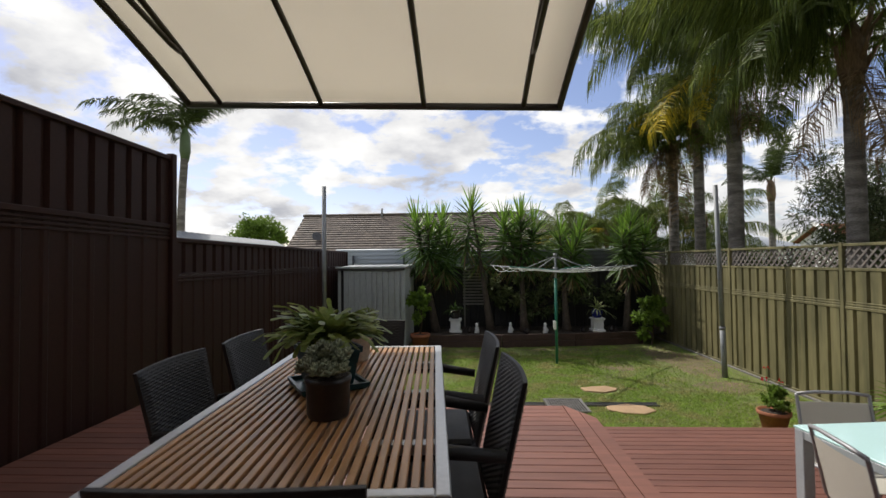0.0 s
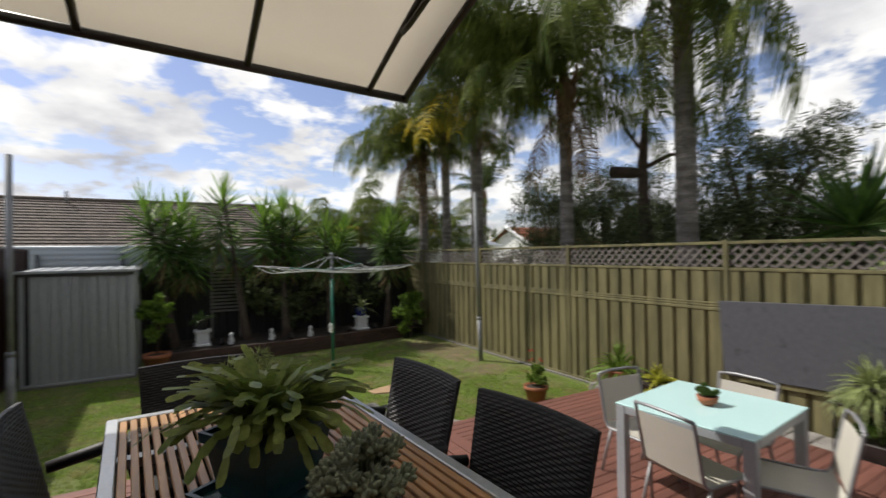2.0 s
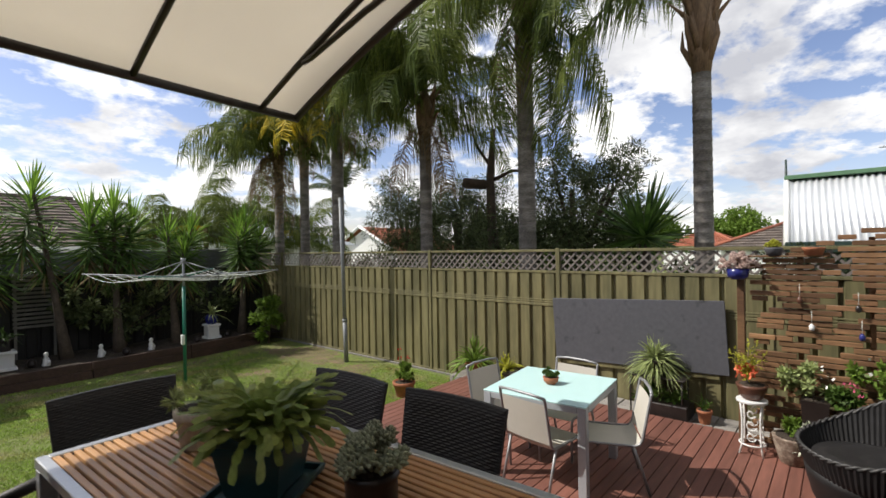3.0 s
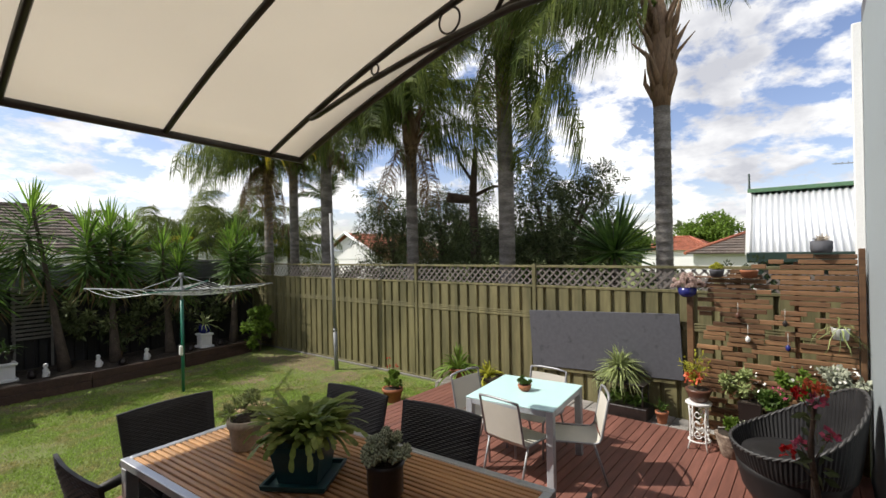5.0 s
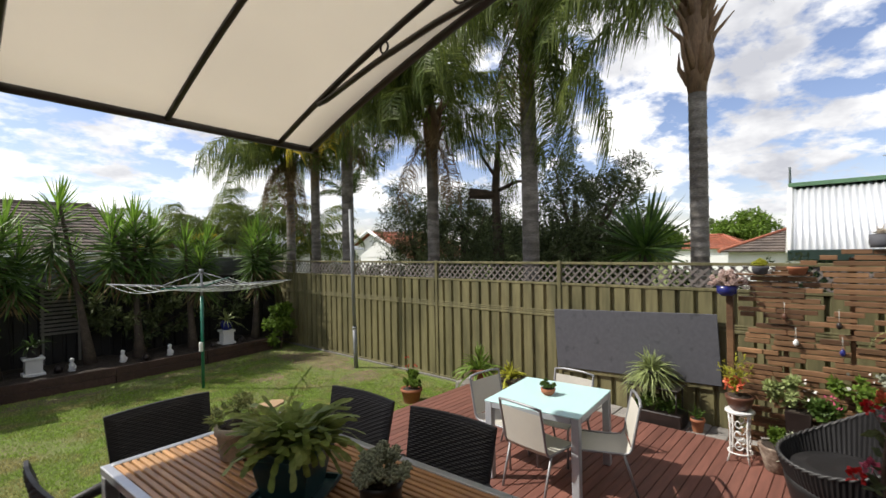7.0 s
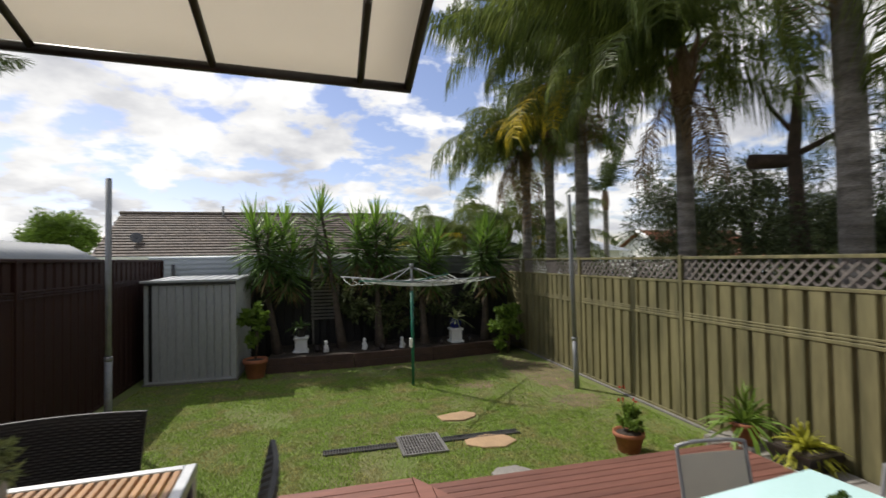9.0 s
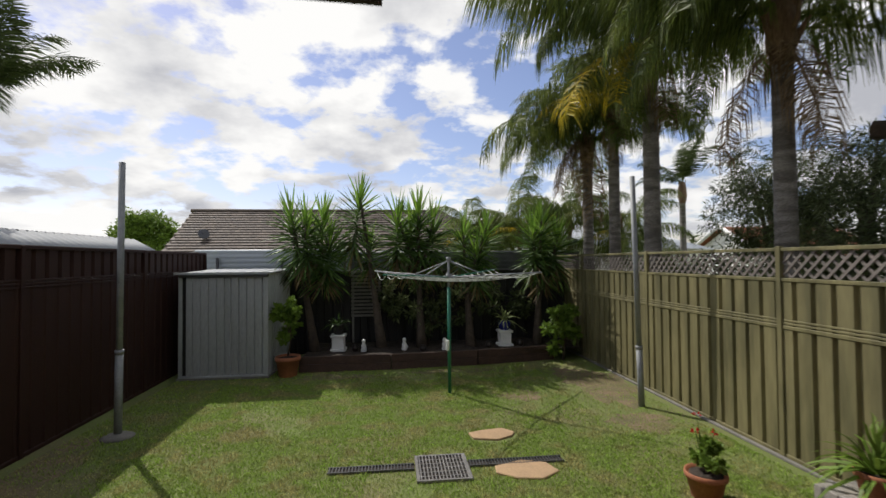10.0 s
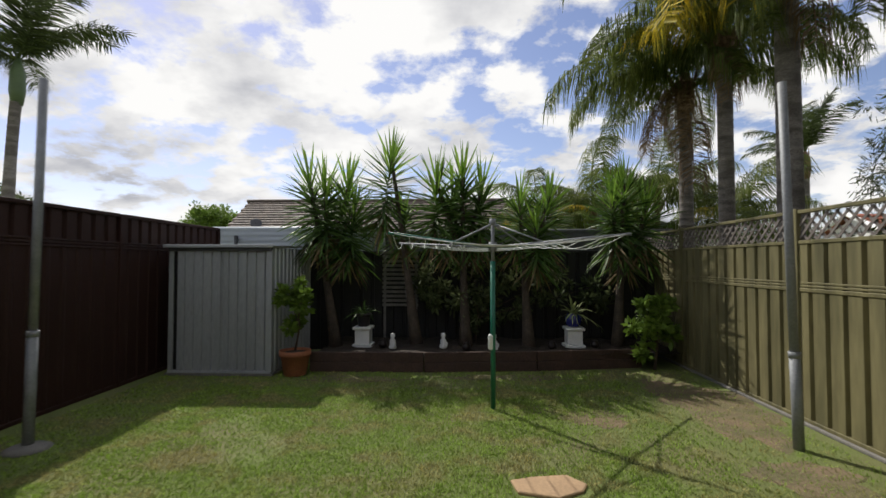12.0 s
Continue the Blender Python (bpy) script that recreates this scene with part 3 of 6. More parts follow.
sc = sling_chair(pose(2.76, 2.72, LOW_Z, 0, 0, -98))
sc.scale = (1, 1, 0.93)
for x, y, a in ((3.03, 3.26, 174), (3.08, 2.34, 28), (3.37, 2.88, 86)):
    copy_thing(sc, pose(x, y, LOW_Z, 0, 0, a))

# ---- shed ----
SX0, SX1, SY0, SY1, SZ = -2.04, -0.61, 10.17, 11.75, 1.772
shed = thing("garden_shed", pose(SX0, SY0, 0), "low silver corrugated steel garden shed with sliding doors", "shed")
sw, sd = SX1 - SX0, SY1 - SY0
part("slab", bm_box(BM(), -0.03, -0.04, 0.0, sw + 0.03, sd, 0.035, 0.005), M_CONCRETE, shed)
door_me = rib_mesh("door", (sw - 0.16) / 2, SZ - 0.13, M_SILVER, n=5, depth=0.024, flat=0.70)
part("door", door_me, None, shed, m=pose(0.115, 0.0, 0.06))
part("door", door_me, None, shed, m=pose(0.085 + (sw - 0.16) / 2, 0.026, 0.06))
part("side_wall", rib_mesh("side_wall", sd, SZ - 0.06, M_SILVER, n=11, depth=-0.02), None, shed, m=pose(sw - 0.005, 0.02, 0.036, 0, 0, 90))
part("side_wall", rib_mesh("side_wall", sd, SZ - 0.06, M_SILVER, n=11, depth=-0.02), None, shed, m=pose(0.02, 0.02, 0.036, 0, 0, 90))
# dark sheet behind the doors, standing in for the shade in their gap
part("door_gap", bm_box(BM(), 0.03, 0.06, 0.06, sw - 0.03, 0.09, SZ - 0.08), M_DARKFENCE, shed)
part("corner_post", bm_box(BM(), -0.01, 0.0, 0.035, 0.05, 0.03, SZ - 0.06, 0.004), M_SILVER, shed)
part("corner_post", bm_box(BM(), sw - 0.075, 0.0, 0.035, sw + 0.005, 0.026, SZ - 0.06, 0.004), M_SILVER, shed)
# door track, made dark to double as the shadow below the roof edge
part("track", bm_box(BM(), 0.0, -0.03, SZ - 0.075, sw, 0.05, SZ - 0.03, 0.004), M_DARKMETAL, shed)
part("sill", bm_box(BM(), 0.0, -0.03, 0.036, sw, 0.05, 0.058, 0.003), M_SILVER, shed)
part("roof", rib_mesh("roof", sw + 0.1, sd + 0.12, M_SILVER, n=8, depth=0.02), None, shed, m=pose(-0.05, -0.07, SZ - 0.006, -88.5, 0, 0) @ Matrix.Diagonal((1, 1, 1, 1)))
part("gutter_edge", bm_box(BM(), -0.05, -0.078, SZ - 0.03, sw + 0.05, -0.06, SZ + 0.012, 0.003), M_SILVER, shed)

# ---- clothes hoist ----
HX, HY, HZ = 2.31, 8.86, 1.72
hoist = thing("clothes_hoist", pose(HX, HY, 0), "rotary clothes hoist with green post and sagging lines", "clothesline")
part("post", bm_tube(BM(), [(0, 0, 0), (0, 0, 1.55)], 0.026, 12), M_GREENPAINT, hoist)
part("inner_post", bm_tube(BM(), [(0, 0, 1.5), (0, 0, 1.98)], 0.019, 12), M_GALV, hoist)
part("crank_box", bm_box(BM(), -0.05, -0.035, 0.62, 0.0, 0.035, 0.78, 0.012), M_WHITEPAINT, hoist, "pale plastic crank housing")
part("hub", bm_tube(BM(), [(0, 0, 1.66), (0, 0, 1.75)], 0.045, 12), M_GALV, hoist)
part("cap", bm_tube(BM(), [(0, 0, 1.93), (0, 0, 2.0)], 0.035, 10), M_GALV, hoist)
RA, A0 = 1.45, radians(-40)
tips = []
for k in range(4):
    a = A0 + k * math.pi / 2
    d = Vector((math.cos(a), math.sin(a), 0))
    tip = d * RA + Vector((0, 0, 1.78))
    tips.append((d, tip))
    arm = part("arm", bm_tube(BM(), [d * 0.03 + Vector((0, 0, 1.70)), tip], 0.012, 8), M_GREENPAINT if k % 2 else M_GALV, hoist)
    part("stay", bm_tube(BM(), [Vector((0, 0, 1.95)), d * 0.62 + Vector((0, 0, 1.735))], 0.009, 6), M_GALV, arm)
for f in (0.97, 0.84, 0.70, 0.57, 0.44, 0.31):
    bm = BM()
    for k in range(4):
        p = tips[k][0] * RA * f + Vector((0, 0, 1.70 + 0.08 * f))
        q = tips[(k + 1) % 4][0] * RA * f + Vector((0, 0, 1.70 + 0.08 * f))
        bm_tube(bm, [p.lerp(q, i / 8) - Vector((0, 0, 0.10 * f * (1 - (2 * i / 8 - 1) ** 2))) for i in range(9)], 0.0036, 5, False)
    part("line", bm, M_LINE, hoist)


# ---- two tall galvanised poles ----
def tall_pole(m, h, label, sleeve, foot=True):
    p = thing("metal_pole", m, label, "pole", "tall poles in the lawn")
    part("lower_tube", bm_tube(BM(), [(0, 0, 0), (0, 0, sleeve)], 0.041, 12), M_GALV, p)
    upper = part("upper_tube", bm_tube(BM(), [(0, 0, sleeve - 0.02), (0, 0, h)], 0.034, 12), M_GALV, p)
    part("collar", bm_tube(BM(), [(0, 0, sleeve - 0.03), (0, 0, sleeve + 0.02)], 0.046, 12), M_GALV, upper)
    if not foot:
        return p
    bm = BM()
    bm_lathe(bm, [(0.17, -0.02), (0.165, 0.015), (0.12, 0.035), (0.05, 0.045)], 14)
    part("footing", bm, M_CONCRETE, p)
    return p


tall_pole(pose(-1.58, 7.65, 0, -1.5, -0.4, 0), 3.11, "tall grey galvanised pole in a concrete footing", 0.95)
tall_pole(pose(4.745, 7.90, 0, 0, -1.4, 0), 3.05, "tall grey galvanised pole beside the cream fence", 0.78, False)

# ---- drain, pavers ----
drain = thing("drain_grate", pose(1.94, 6.42, 0.0), "square metal drain grate set in the lawn", "drain")
part("pit", bm_box(BM(), -0.25, -0.27, -0.02, 0.25, 0.27, 0.004), M_SOIL, drain)
for args in ((-0.25, -0.27, -0.22, 0.27), (0.22, -0.27, 0.25, 0.27), (-0.22, -0.27, 0.22, -0.245), (-0.22, 0.245, 0.22, 0.27)):
    part("rim", bm_box(BM(), args[0], args[1], 0.0, args[2], args[3], 0.024, 0.003), M_GRATE, drain)
bar_me = box_mesh("bar", 0.012, 0.49, 0.016, M_GRATE)
cbar_me = box_mesh("bar", 0.44, 0.010, 0.012, M_GRATE)
for i in range(14):
    part("bar", bar_me, None, drain, m=pose(-0.213 + i * 0.0325, -0.245, 0.008))
for i in range(5):
    part("bar", cbar_me, None, drain, m=pose(-0.22, -0.18 + i * 0.085, 0.006))
for x0, x1 in ((0.88, 1.68), (2.2, 3.12)):
    ch = thing("channel_drain", pose(x0, 6.47, 0.0), "narrow dark channel drain across the lawn", "drain", "channel drains")
    L = x1 - x0
    part("channel", bm_box(BM(), 0, -0.055, -0.02, L, 0.055, 0.006), M_SOIL, ch)
    for s in (-1, 1):
        part("rim", bm_box(BM(), 0, s * 0.055 - 0.007, 0.0, L, s * 0.055 + 0.007, 0.022, 0.002), M_DARKMETAL, ch)
    sl = box_mesh("bar", 0.012, 0.096, 0.012, M_DARKMETAL)
    for i in range(int(L / 0.03)):
        part("bar", sl, None, ch, m=pose(0.008 + i * 0.03, -0.048, 0.008))


def stone(m, r, seed, mat, label):
    rnd = random.Random(seed)
    n = 7
    pts = []
    for i in range(n):
        a, k = 2 * math.pi * (i + rnd.uniform(-0.28, 0.28)) / n, rnd.uniform(0.84, 1.16)
        pts.append((r[0] * math.cos(a) * k, r[1] * math.sin(a) * k))
    vs = [(x, y, 0.0) for x, y in pts] + [(x, y, 0.014) for x, y in pts] + [(x * 0.96, y * 0.96, 0.02) for x, y in pts]
    fs = [tuple(range(2 * n, 3 * n))]
    for k in (0, n):
        fs += [(k + i, k + (i + 1) % n, k + n + (i + 1) % n, k + n + i) for i in range(n)]
    return solo("stepping_stone", raw_mesh("stepping_stone", vs, fs, mat), None, label, "stone", group="stepping stones in the lawn", m=m)


stone(pose(2.57, 7.17, 0, 0, 0, 12), (0.27, 0.17), 3, M_PAVER, "flat irregular sandstone stepping stone in the grass")
stone(pose(2.68, 6.30, 0, 0, 0, -10), (0.29, 0.20), 8, M_PAVER, "flat irregular sandstone stepping stone in the grass")
stone(pose(2.62, 5.45, 0, 0, 0, 5), (0.22, 0.17), 5, M_GREYPAVER, "flat grey stepping stone by the deck edge")

# grey pavers between the lower deck and the fence
pave = tagged(thing("pavement", pose(4.77, 0.3, 0.0), "strip of grey concrete pavers along the fence", "paving"), kind="structure")
pv = box_mesh("paver", 0.228, 0.198, 0.17, M_GREYPAVER, 0.006)
for j in range(25):
    for i in range(2):
        part("paver", pv, None, pave, m=pose(0.004 + i * 0.236, j * 0.205, 0.0 + 0.006 * ((j * 7 + i * 3) % 3)))
# low concrete edging under the cream fence beside the lawn
bm = BM()
bm_box(bm, 5.20, 5.5, 0, 5.24, FY_B, 0.03, 0.006)
solo("trim_edging", bm, M_CONCRETE, "concrete mowing edge along the fence", "edging", "structure")

# ---- slate board on the fence ----
bd = thing("slate_board", pose(5.225, 1.83, 0.69, -2.4, -1.5, 0), "large dark slate-grey board leaning on the cream fence", "board")
part("sheet", bm_box(BM(), -0.02, 0, -0.04, 0, 2.04, 0.775, 0.004), M_SLATE, bd)
part("lower_batten", bm_box(BM(), -0.004, 0.1, -0.10, 0.018, 1.9, -0.045, 0.003), M_OLIVE, bd)

# ---- timber slat screen ----
SCX, SCY0, SCY1 = 4.52, 0.24, 1.62
screen = thing("timber_screen", pose(SCX, SCY0, LOW_Z), "open screen of stacked oiled timber offcuts", "screen")
part("post", bm_box(BM(), -0.005, -0.02, 0, 0.045, 0.025, 2.02, 0.004), M_SCREENWOOD, screen)
part("post", bm_box(BM(), -0.005, SCY1 - SCY0 - 0.03, 0, 0.055, SCY1 - SCY0 + 0.03, 1.72, 0.004), M_SCREENWOOD, screen)
part("batten", bm_box(BM(), 0.05, 0.45, 0.02, 0.075, 0.49, 1.9, 0.003), M_SCREENWOOD, screen)
part("batten", bm_box(BM(), 0.05, 0.92, 0.02, 0.075, 0.96, 1.82, 0.003), M_SCREENWOOD, screen)
rnd = random.Random(11)
slat_lens = (0.12, 0.2, 0.3, 0.42, 0.56)
slat_mes = [box_mesh("slat", 0.045, L, 0.040, M_SCREENWOOD, 0.003) for L in slat_lens]
z = 0.05
while z < 1.96:
    y, top = 0.033, SCY1 - SCY0 - 0.035
    if z > 1.70:
        top = 1.32 - (z - 1.70) * 3.2
    while y < top - 0.12:
        k = rnd.choice([0, 1, 1, 2, 2, 3, 3, 4])
        while k > 0 and y + slat_lens[k] > top:
            k -= 1
        part("slat", slat_mes[k], None, screen, m=pose(-0.012 + rnd.uniform(-0.008, 0.014), y, z + rnd.uniform(-0.002, 0.002), 0, 0, rnd.uniform(-0.5, 0.5)))
        y += slat_lens[k] + rnd.choice([0.003, 0.004, 0.004, 0.03, 0.07, 0.11, 0.16, 0.2] if z > 0.45 else [0.004, 0.06, 0.12, 0.18])
    z += 0.0495

# ---- garden bed ----
bed = thing("garden_bed", pose(0, 0, 0), "raised garden bed edged with dark timber sleepers", "garden bed")
for i, (xa, ya, xb, yb) in enumerate(((-0.16, 10.42, 1.45, 10.44), (1.46, 10.44, 3.05, 10.58), (3.06, 10.58, 4.62, 10.86))):
    L, ang = math.hypot(xb - xa, yb - ya), math.degrees(math.atan2(yb - ya, xb - xa))
    for k in range(2):
        part("sleeper", bm_box(BM(), 0, 0, 0, L - 0.006, 0.06, 0.135, 0.006), M_TIMBERBED, bed, m=pose(xa, ya + 0.004 * k, k * 0.14, 0, 0, ang))
bm = BM()
nx, ny = 40, 10
gr = [[bm.verts.new((-0.14 + 5.3 * i / nx, 10.50 + 0.4 * max(0, (i / nx - 0.2)) + (1.42 - 0.4 * max(0, (i / nx - 0.2))) * j / ny, 0.22 + 0.05 * noise.noise((i * 0.5, j * 0.7, 3)) + 0.03 * j / ny)) for j in range(ny + 1)] for i in range(nx + 1)]
for i in range(nx):
    for j in range(ny):
        bm.faces.new((gr[i][j], gr[i + 1][j], gr[i + 1][j + 1], gr[i][j + 1]))
part("soil", bm, M_SOIL, bed)


# ---- pots ----
def pot(name, m, prof, mat, label, soil=True, square=False, seg=22, category="plant pot", group=""):
    p = thing(name, m, label, category, group)
    bm = BM()
    bm_lathe(bm, prof, seg, square=square)
    part("body", bm, mat, p)
    if soil:
        r, h = prof[-1]
        bm = BM()
        bm_lathe(bm, [(r * 0.9, h - 0.01), (r * 0.9, h + 0.003), (r * 0.3, h + 0.008)], seg, square=square)
        part("soil", bm, M_SOIL, p)
    return p


def flower_pot(r, h):
    """Profile of a common tapered pot with a rolled rim."""
    return [(r * 0.66, 0), (r * 0.70, 0.01), (r * 0.92, h * 0.78), (r, h * 0.79), (r * 1.02, h * 0.86), (r * 1.01, h), (r * 0.93, h), (r * 0.88, h * 0.9)]


# plinths and ornaments in the bed
for x, y in ((0.44, 11.2), (3.72, 11.25)):
    p = thing("plinth", pose(x, y, 0.225), "white painted square garden plinth", "plinth", "white plinths in the garden bed")
    part("base", bm_box(BM(), -0.15, -0.15, 0, 0.15, 0.15, 0.05, 0.008), M_WHITEPAINT, p)
    part("column", bm_box(BM(), -0.115, -0.115, 0.05, 0.115, 0.115, 0.27, 0.006), M_WHITEPAINT, p)
    part("cap", bm_box(BM(), -0.145, -0.145, 0.27, 0.145, 0.145, 0.315, 0.01), M_WHITEPAINT, p)


def ornament(m, kind):
    bm = BM()
    if kind:
        bm_lathe(bm, [(0.06, 0), (0.075, 0.03), (0.05, 0.10), (0.062, 0.15), (0.03, 0.20), (0.045, 0.24), (0.04, 0.28), (0.01, 0.30)], 12)
        bm_box(bm, -0.03, -0.09, 0.05, 0.03, -0.04, 0.13, 0.015)
        mat, label = M_WHITEPAINT, "small weathered white garden ornament in the bed"
    else:
        bm_lathe(bm, [(0.05, 0), (0.085, 0.05), (0.08, 0.10), (0.05, 0.14), (0.06, 0.15), (0.02, 0.16)], 14)
        mat, label = M_BLACKPOT, "small dark glazed garden ornament in the bed"
    return solo("garden_ornament", bm, mat, label, "ornament", group="ornaments in the garden bed", m=m)


for x, y, k in ((0.93, 11.0, 1), (1.70, 11.05, 1), (2.47, 10.95, 1), (0.76, 11.1, 0), (2.05, 10.9, 0), (3.35, 11.05, 0), (4.02, 11.15, 0)):
    ornament(pose(x, y, 0.225, 0, 0, 40 * x) @ Matrix.Diagonal((0.8, 0.8, 0.8, 1)), k)
# weathered slat panel standing against the back fence
lp = thing("slat_panel", pose(0.62, 11.86, 0.24), "weathered grey slatted panel against the back fence", "panel")
sl = box_mesh("slat", 0.62, 0.02, 0.045, M_CONCRETE, 0.003)
for i in range(13):
    part("slat", sl, None, lp, m=pose(0, 0.0, 0.55 + i * 0.075))
for x in (0.02, 0.56):
    part("upright", bm_box(BM(), x, 0.022, 0.0, x + 0.04, 0.045, 1.55), M_CONCRETE, lp)

# ---- plants: materials ----
M_YUCCA = material("yucca_leaf", (0.10, 0.18, 0.035), 0.5, vary=0.25, scale=5, fine=30, bump=0, island=0.4, col2=(0.055, 0.10, 0.025), through_light=0.3)
# young tip leaves, brightened further for sunlight on top of the heads
M_YUCCATIP = material("sunlit_young_yucca_leaf", (0.22, 0.36, 0.05), 0.45, vary=0.2, scale=5, fine=30, bump=0, island=0.3, col2=(0.15, 0.27, 0.04), through_light=0.4)
M_YUCCAOLD = material("dry_yucca_leaf", (0.17, 0.125, 0.06), 0.8, vary=0.25, scale=5, fine=30, bump=0, island=0.35, through_light=0.15)
M_YUCCATRUNK = material("yucca_bark", (0.09, 0.068, 0.05), 0.9, vary=0.3, scale=9, fine=50, bump=0.5)
M_PALMLEAF = material("palm_leaflet", (0.175, 0.212, 0.046), 0.5, vary=0.25, scale=2, fine=20, bump=0, island=0.45, col2=(0.098, 0.135, 0.034), through_light=0.43)
M_PALMYELLOW = material("yellowing_palm_leaflet", (0.66, 0.50, 0.035), 0.55, vary=0.25, scale=3, bump=0, island=0.35, col2=(0.22, 0.22, 0.035), through_light=0.35)
M_PALMDEAD = material("dead_palm_leaflet", (0.26, 0.18, 0.105), 0.8, vary=0.3, scale=3, bump=0, island=0.3, through_light=0.2)
M_PALMTRUNK = material("ringed_palm_bark", (0.235, 0.215, 0.19), 0.9, vary=0.3, scale=2.5, fine=30, bump=0.5, stretch=(1, 1, 3), col2=(0.13, 0.115, 0.098))
M_SHEATH = material("palm_sheath", (0.22, 0.14, 0.08), 0.85, vary=0.3, scale=6, fine=60, bump=0.4, stretch=(1, 1, 0.2))
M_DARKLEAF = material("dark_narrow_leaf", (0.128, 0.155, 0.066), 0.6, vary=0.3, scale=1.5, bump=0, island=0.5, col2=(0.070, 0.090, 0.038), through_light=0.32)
M_MIDLEAF = material("mid_green_leaf", (0.09, 0.16, 0.03), 0.5, vary=0.25, scale=3, bump=0, island=0.4, through_light=0.3)
M_BRIGHTLEAF = material("bright_green_leaf", (0.165, 0.26, 0.04), 0.5, vary=0.2, scale=4, bump=0, island=0.35, through_light=0.35)
M_YELLOWLEAF = material("lime_yellow_leaf", (0.42, 0.42, 0.05), 0.5, vary=0.2, scale=4, bump=0, island=0.3, through_light=0.35)
M_CACTUS = material("cactus_segment", (0.25, 0.30, 0.085), 0.4, vary=0.2, scale=8, bump=0, island=0.4, col2=(0.17, 0.24, 0.06), through_light=0.3)
M_SUCC = material("grey_green_succulent", (0.30, 0.34, 0.23), 0.6, vary=0.15, scale=10, bump=0, island=0.25)
M_SPIDER = material("striped_pale_leaf", (0.34, 0.40, 0.16), 0.5, vary=0.2, scale=6, bump=0, island=0.4, through_light=0.3)
M_SILVERLEAF = material("silvery_leaf", (0.38, 0.40, 0.30), 0.7, vary=0.15, scale=9, bump=0, island=0.35)
M_RED = material("red_petal", (0.55, 0.02, 0.02), 0.5, vary=0.2, scale=20, bump=0, island=0.3, through_light=0.2)
M_ORANGE = material("orange_petal", (0.85, 0.20, 0.10), 0.5, vary=0.2, scale=20, bump=0, island=0.4, through_light=0.2)
M_PINK = material("pink_petal", (0.70, 0.14, 0.24), 0.5, vary=0.2, scale=20, bump=0, island=0.3, through_light=0.2)
M_WHITEPETAL = material("white_petal", (0.78, 0.76, 0.70), 0.5, vary=0.08, scale=20, bump=0, island=0.15)
M_PALEPINK = material("dusty_pink_rosette", (0.52, 0.38, 0.33), 0.6, vary=0.12, scale=12, bump=0, island=0.2)
M_TWIG = material("brown_twig", (0.10, 0.07, 0.05), 0.9, vary=0.3, scale=8, bump=0.3)


class Leaves:
    """Gathers leaf strips into one mesh."""

    def __init__(self):
        self.v, self.f = [], []

    def strip(self, pts, widths, side, fold=0.0):
        side = Vector(side).normalized()
        k = len(self.v)
        for p, w in zip(pts, widths):
            p = Vector(p)
            self.v += [tuple(p - side * w * 0.5), tuple(p + side * w * 0.5)]
        for i in range(len(pts) - 1):
            a = k + 2 * i
            self.f.append((a, a + 1, a + 3, a + 2))

    def quad(self, p, d, s, length, width):
        p, d, s = Vector(p), Vector(d), Vector(s)
        k = len(self.v)
        m = p + d * length * 0.5
        self.v += [tuple(p), tuple(m + s * width * 0.5), tuple(p + d * length), tuple(m - s * width * 0.5)]
        self.f.append((k, k + 1, k + 2, k + 3))

    def mesh(self, name, mat, smooth=False):
        return raw_mesh(name, self.v, self.f, mat, smooth)


def rand_dir(rnd, up=-1.0):
    while True:
        v = Vector((rnd.uniform(-1, 1), rnd.uniform(-1, 1), rnd.uniform(up, 1)))
        if 0.05 < v.length < 1:
            return v.normalized()


# ---- yuccas ----
def yucca_head_mesh(seed, n=150, depth=0.85, length=0.58):
    """A long shock of sword leaves, young and coloured as if sunlit at the tip, old below; the origin is the top of the
    stem.
    """
    rnd, lv, slot = random.Random(seed), Leaves(), []
    for i in range(n):
        t = (i / n) ** 0.8
        base = Vector((0, 0, -depth * t))
        az = i * 2.39996 + rnd.uniform(-0.3, 0.3)
        el = radians(88 - 132 * t ** 0.7 + rnd.uniform(-14, 14))
        out = Vector((math.cos(az), math.sin(az), 0))
        d = out * math.cos(el) + Vector((0, 0, math.sin(el)))
        L = length * rnd.uniform(0.85, 1.15) * (1 - 0.12 * t)
        sag = 0.01 + 0.12 * t
        pts = [base + d * L * s - Vector((0, 0, sag * s * s)) for s in (0, 0.35, 0.75, 1.0)]
        tan_ = Vector((-math.sin(az), math.cos(az), 0))
        roll = rnd.uniform(-1.0, 1.0)
        k = len(lv.f)
        lv.strip(pts, (0.022, 0.034, 0.023, 0.003), tan_ * math.cos(roll) + d.cross(tan_) * math.sin(roll))
        slot += [0 if t < 0.26 + rnd.uniform(-0.12, 0.12) else (2 if t > 0.8 and rnd.random() < 0.45 else 1)] * (len(lv.f) - k)
    me = lv.mesh("leaf_head", M_YUCCATIP)
    me.materials.append(M_YUCCA)
    me.materials.append(M_YUCCAOLD)
    me.polygons.foreach_set("material_index", slot)
    return me


YUCCA_HEADS = [yucca_head_mesh(s, n, d) for s, n, d in ((1, 170, 0.9), (2, 200, 1.05), (3, 140, 0.75))]


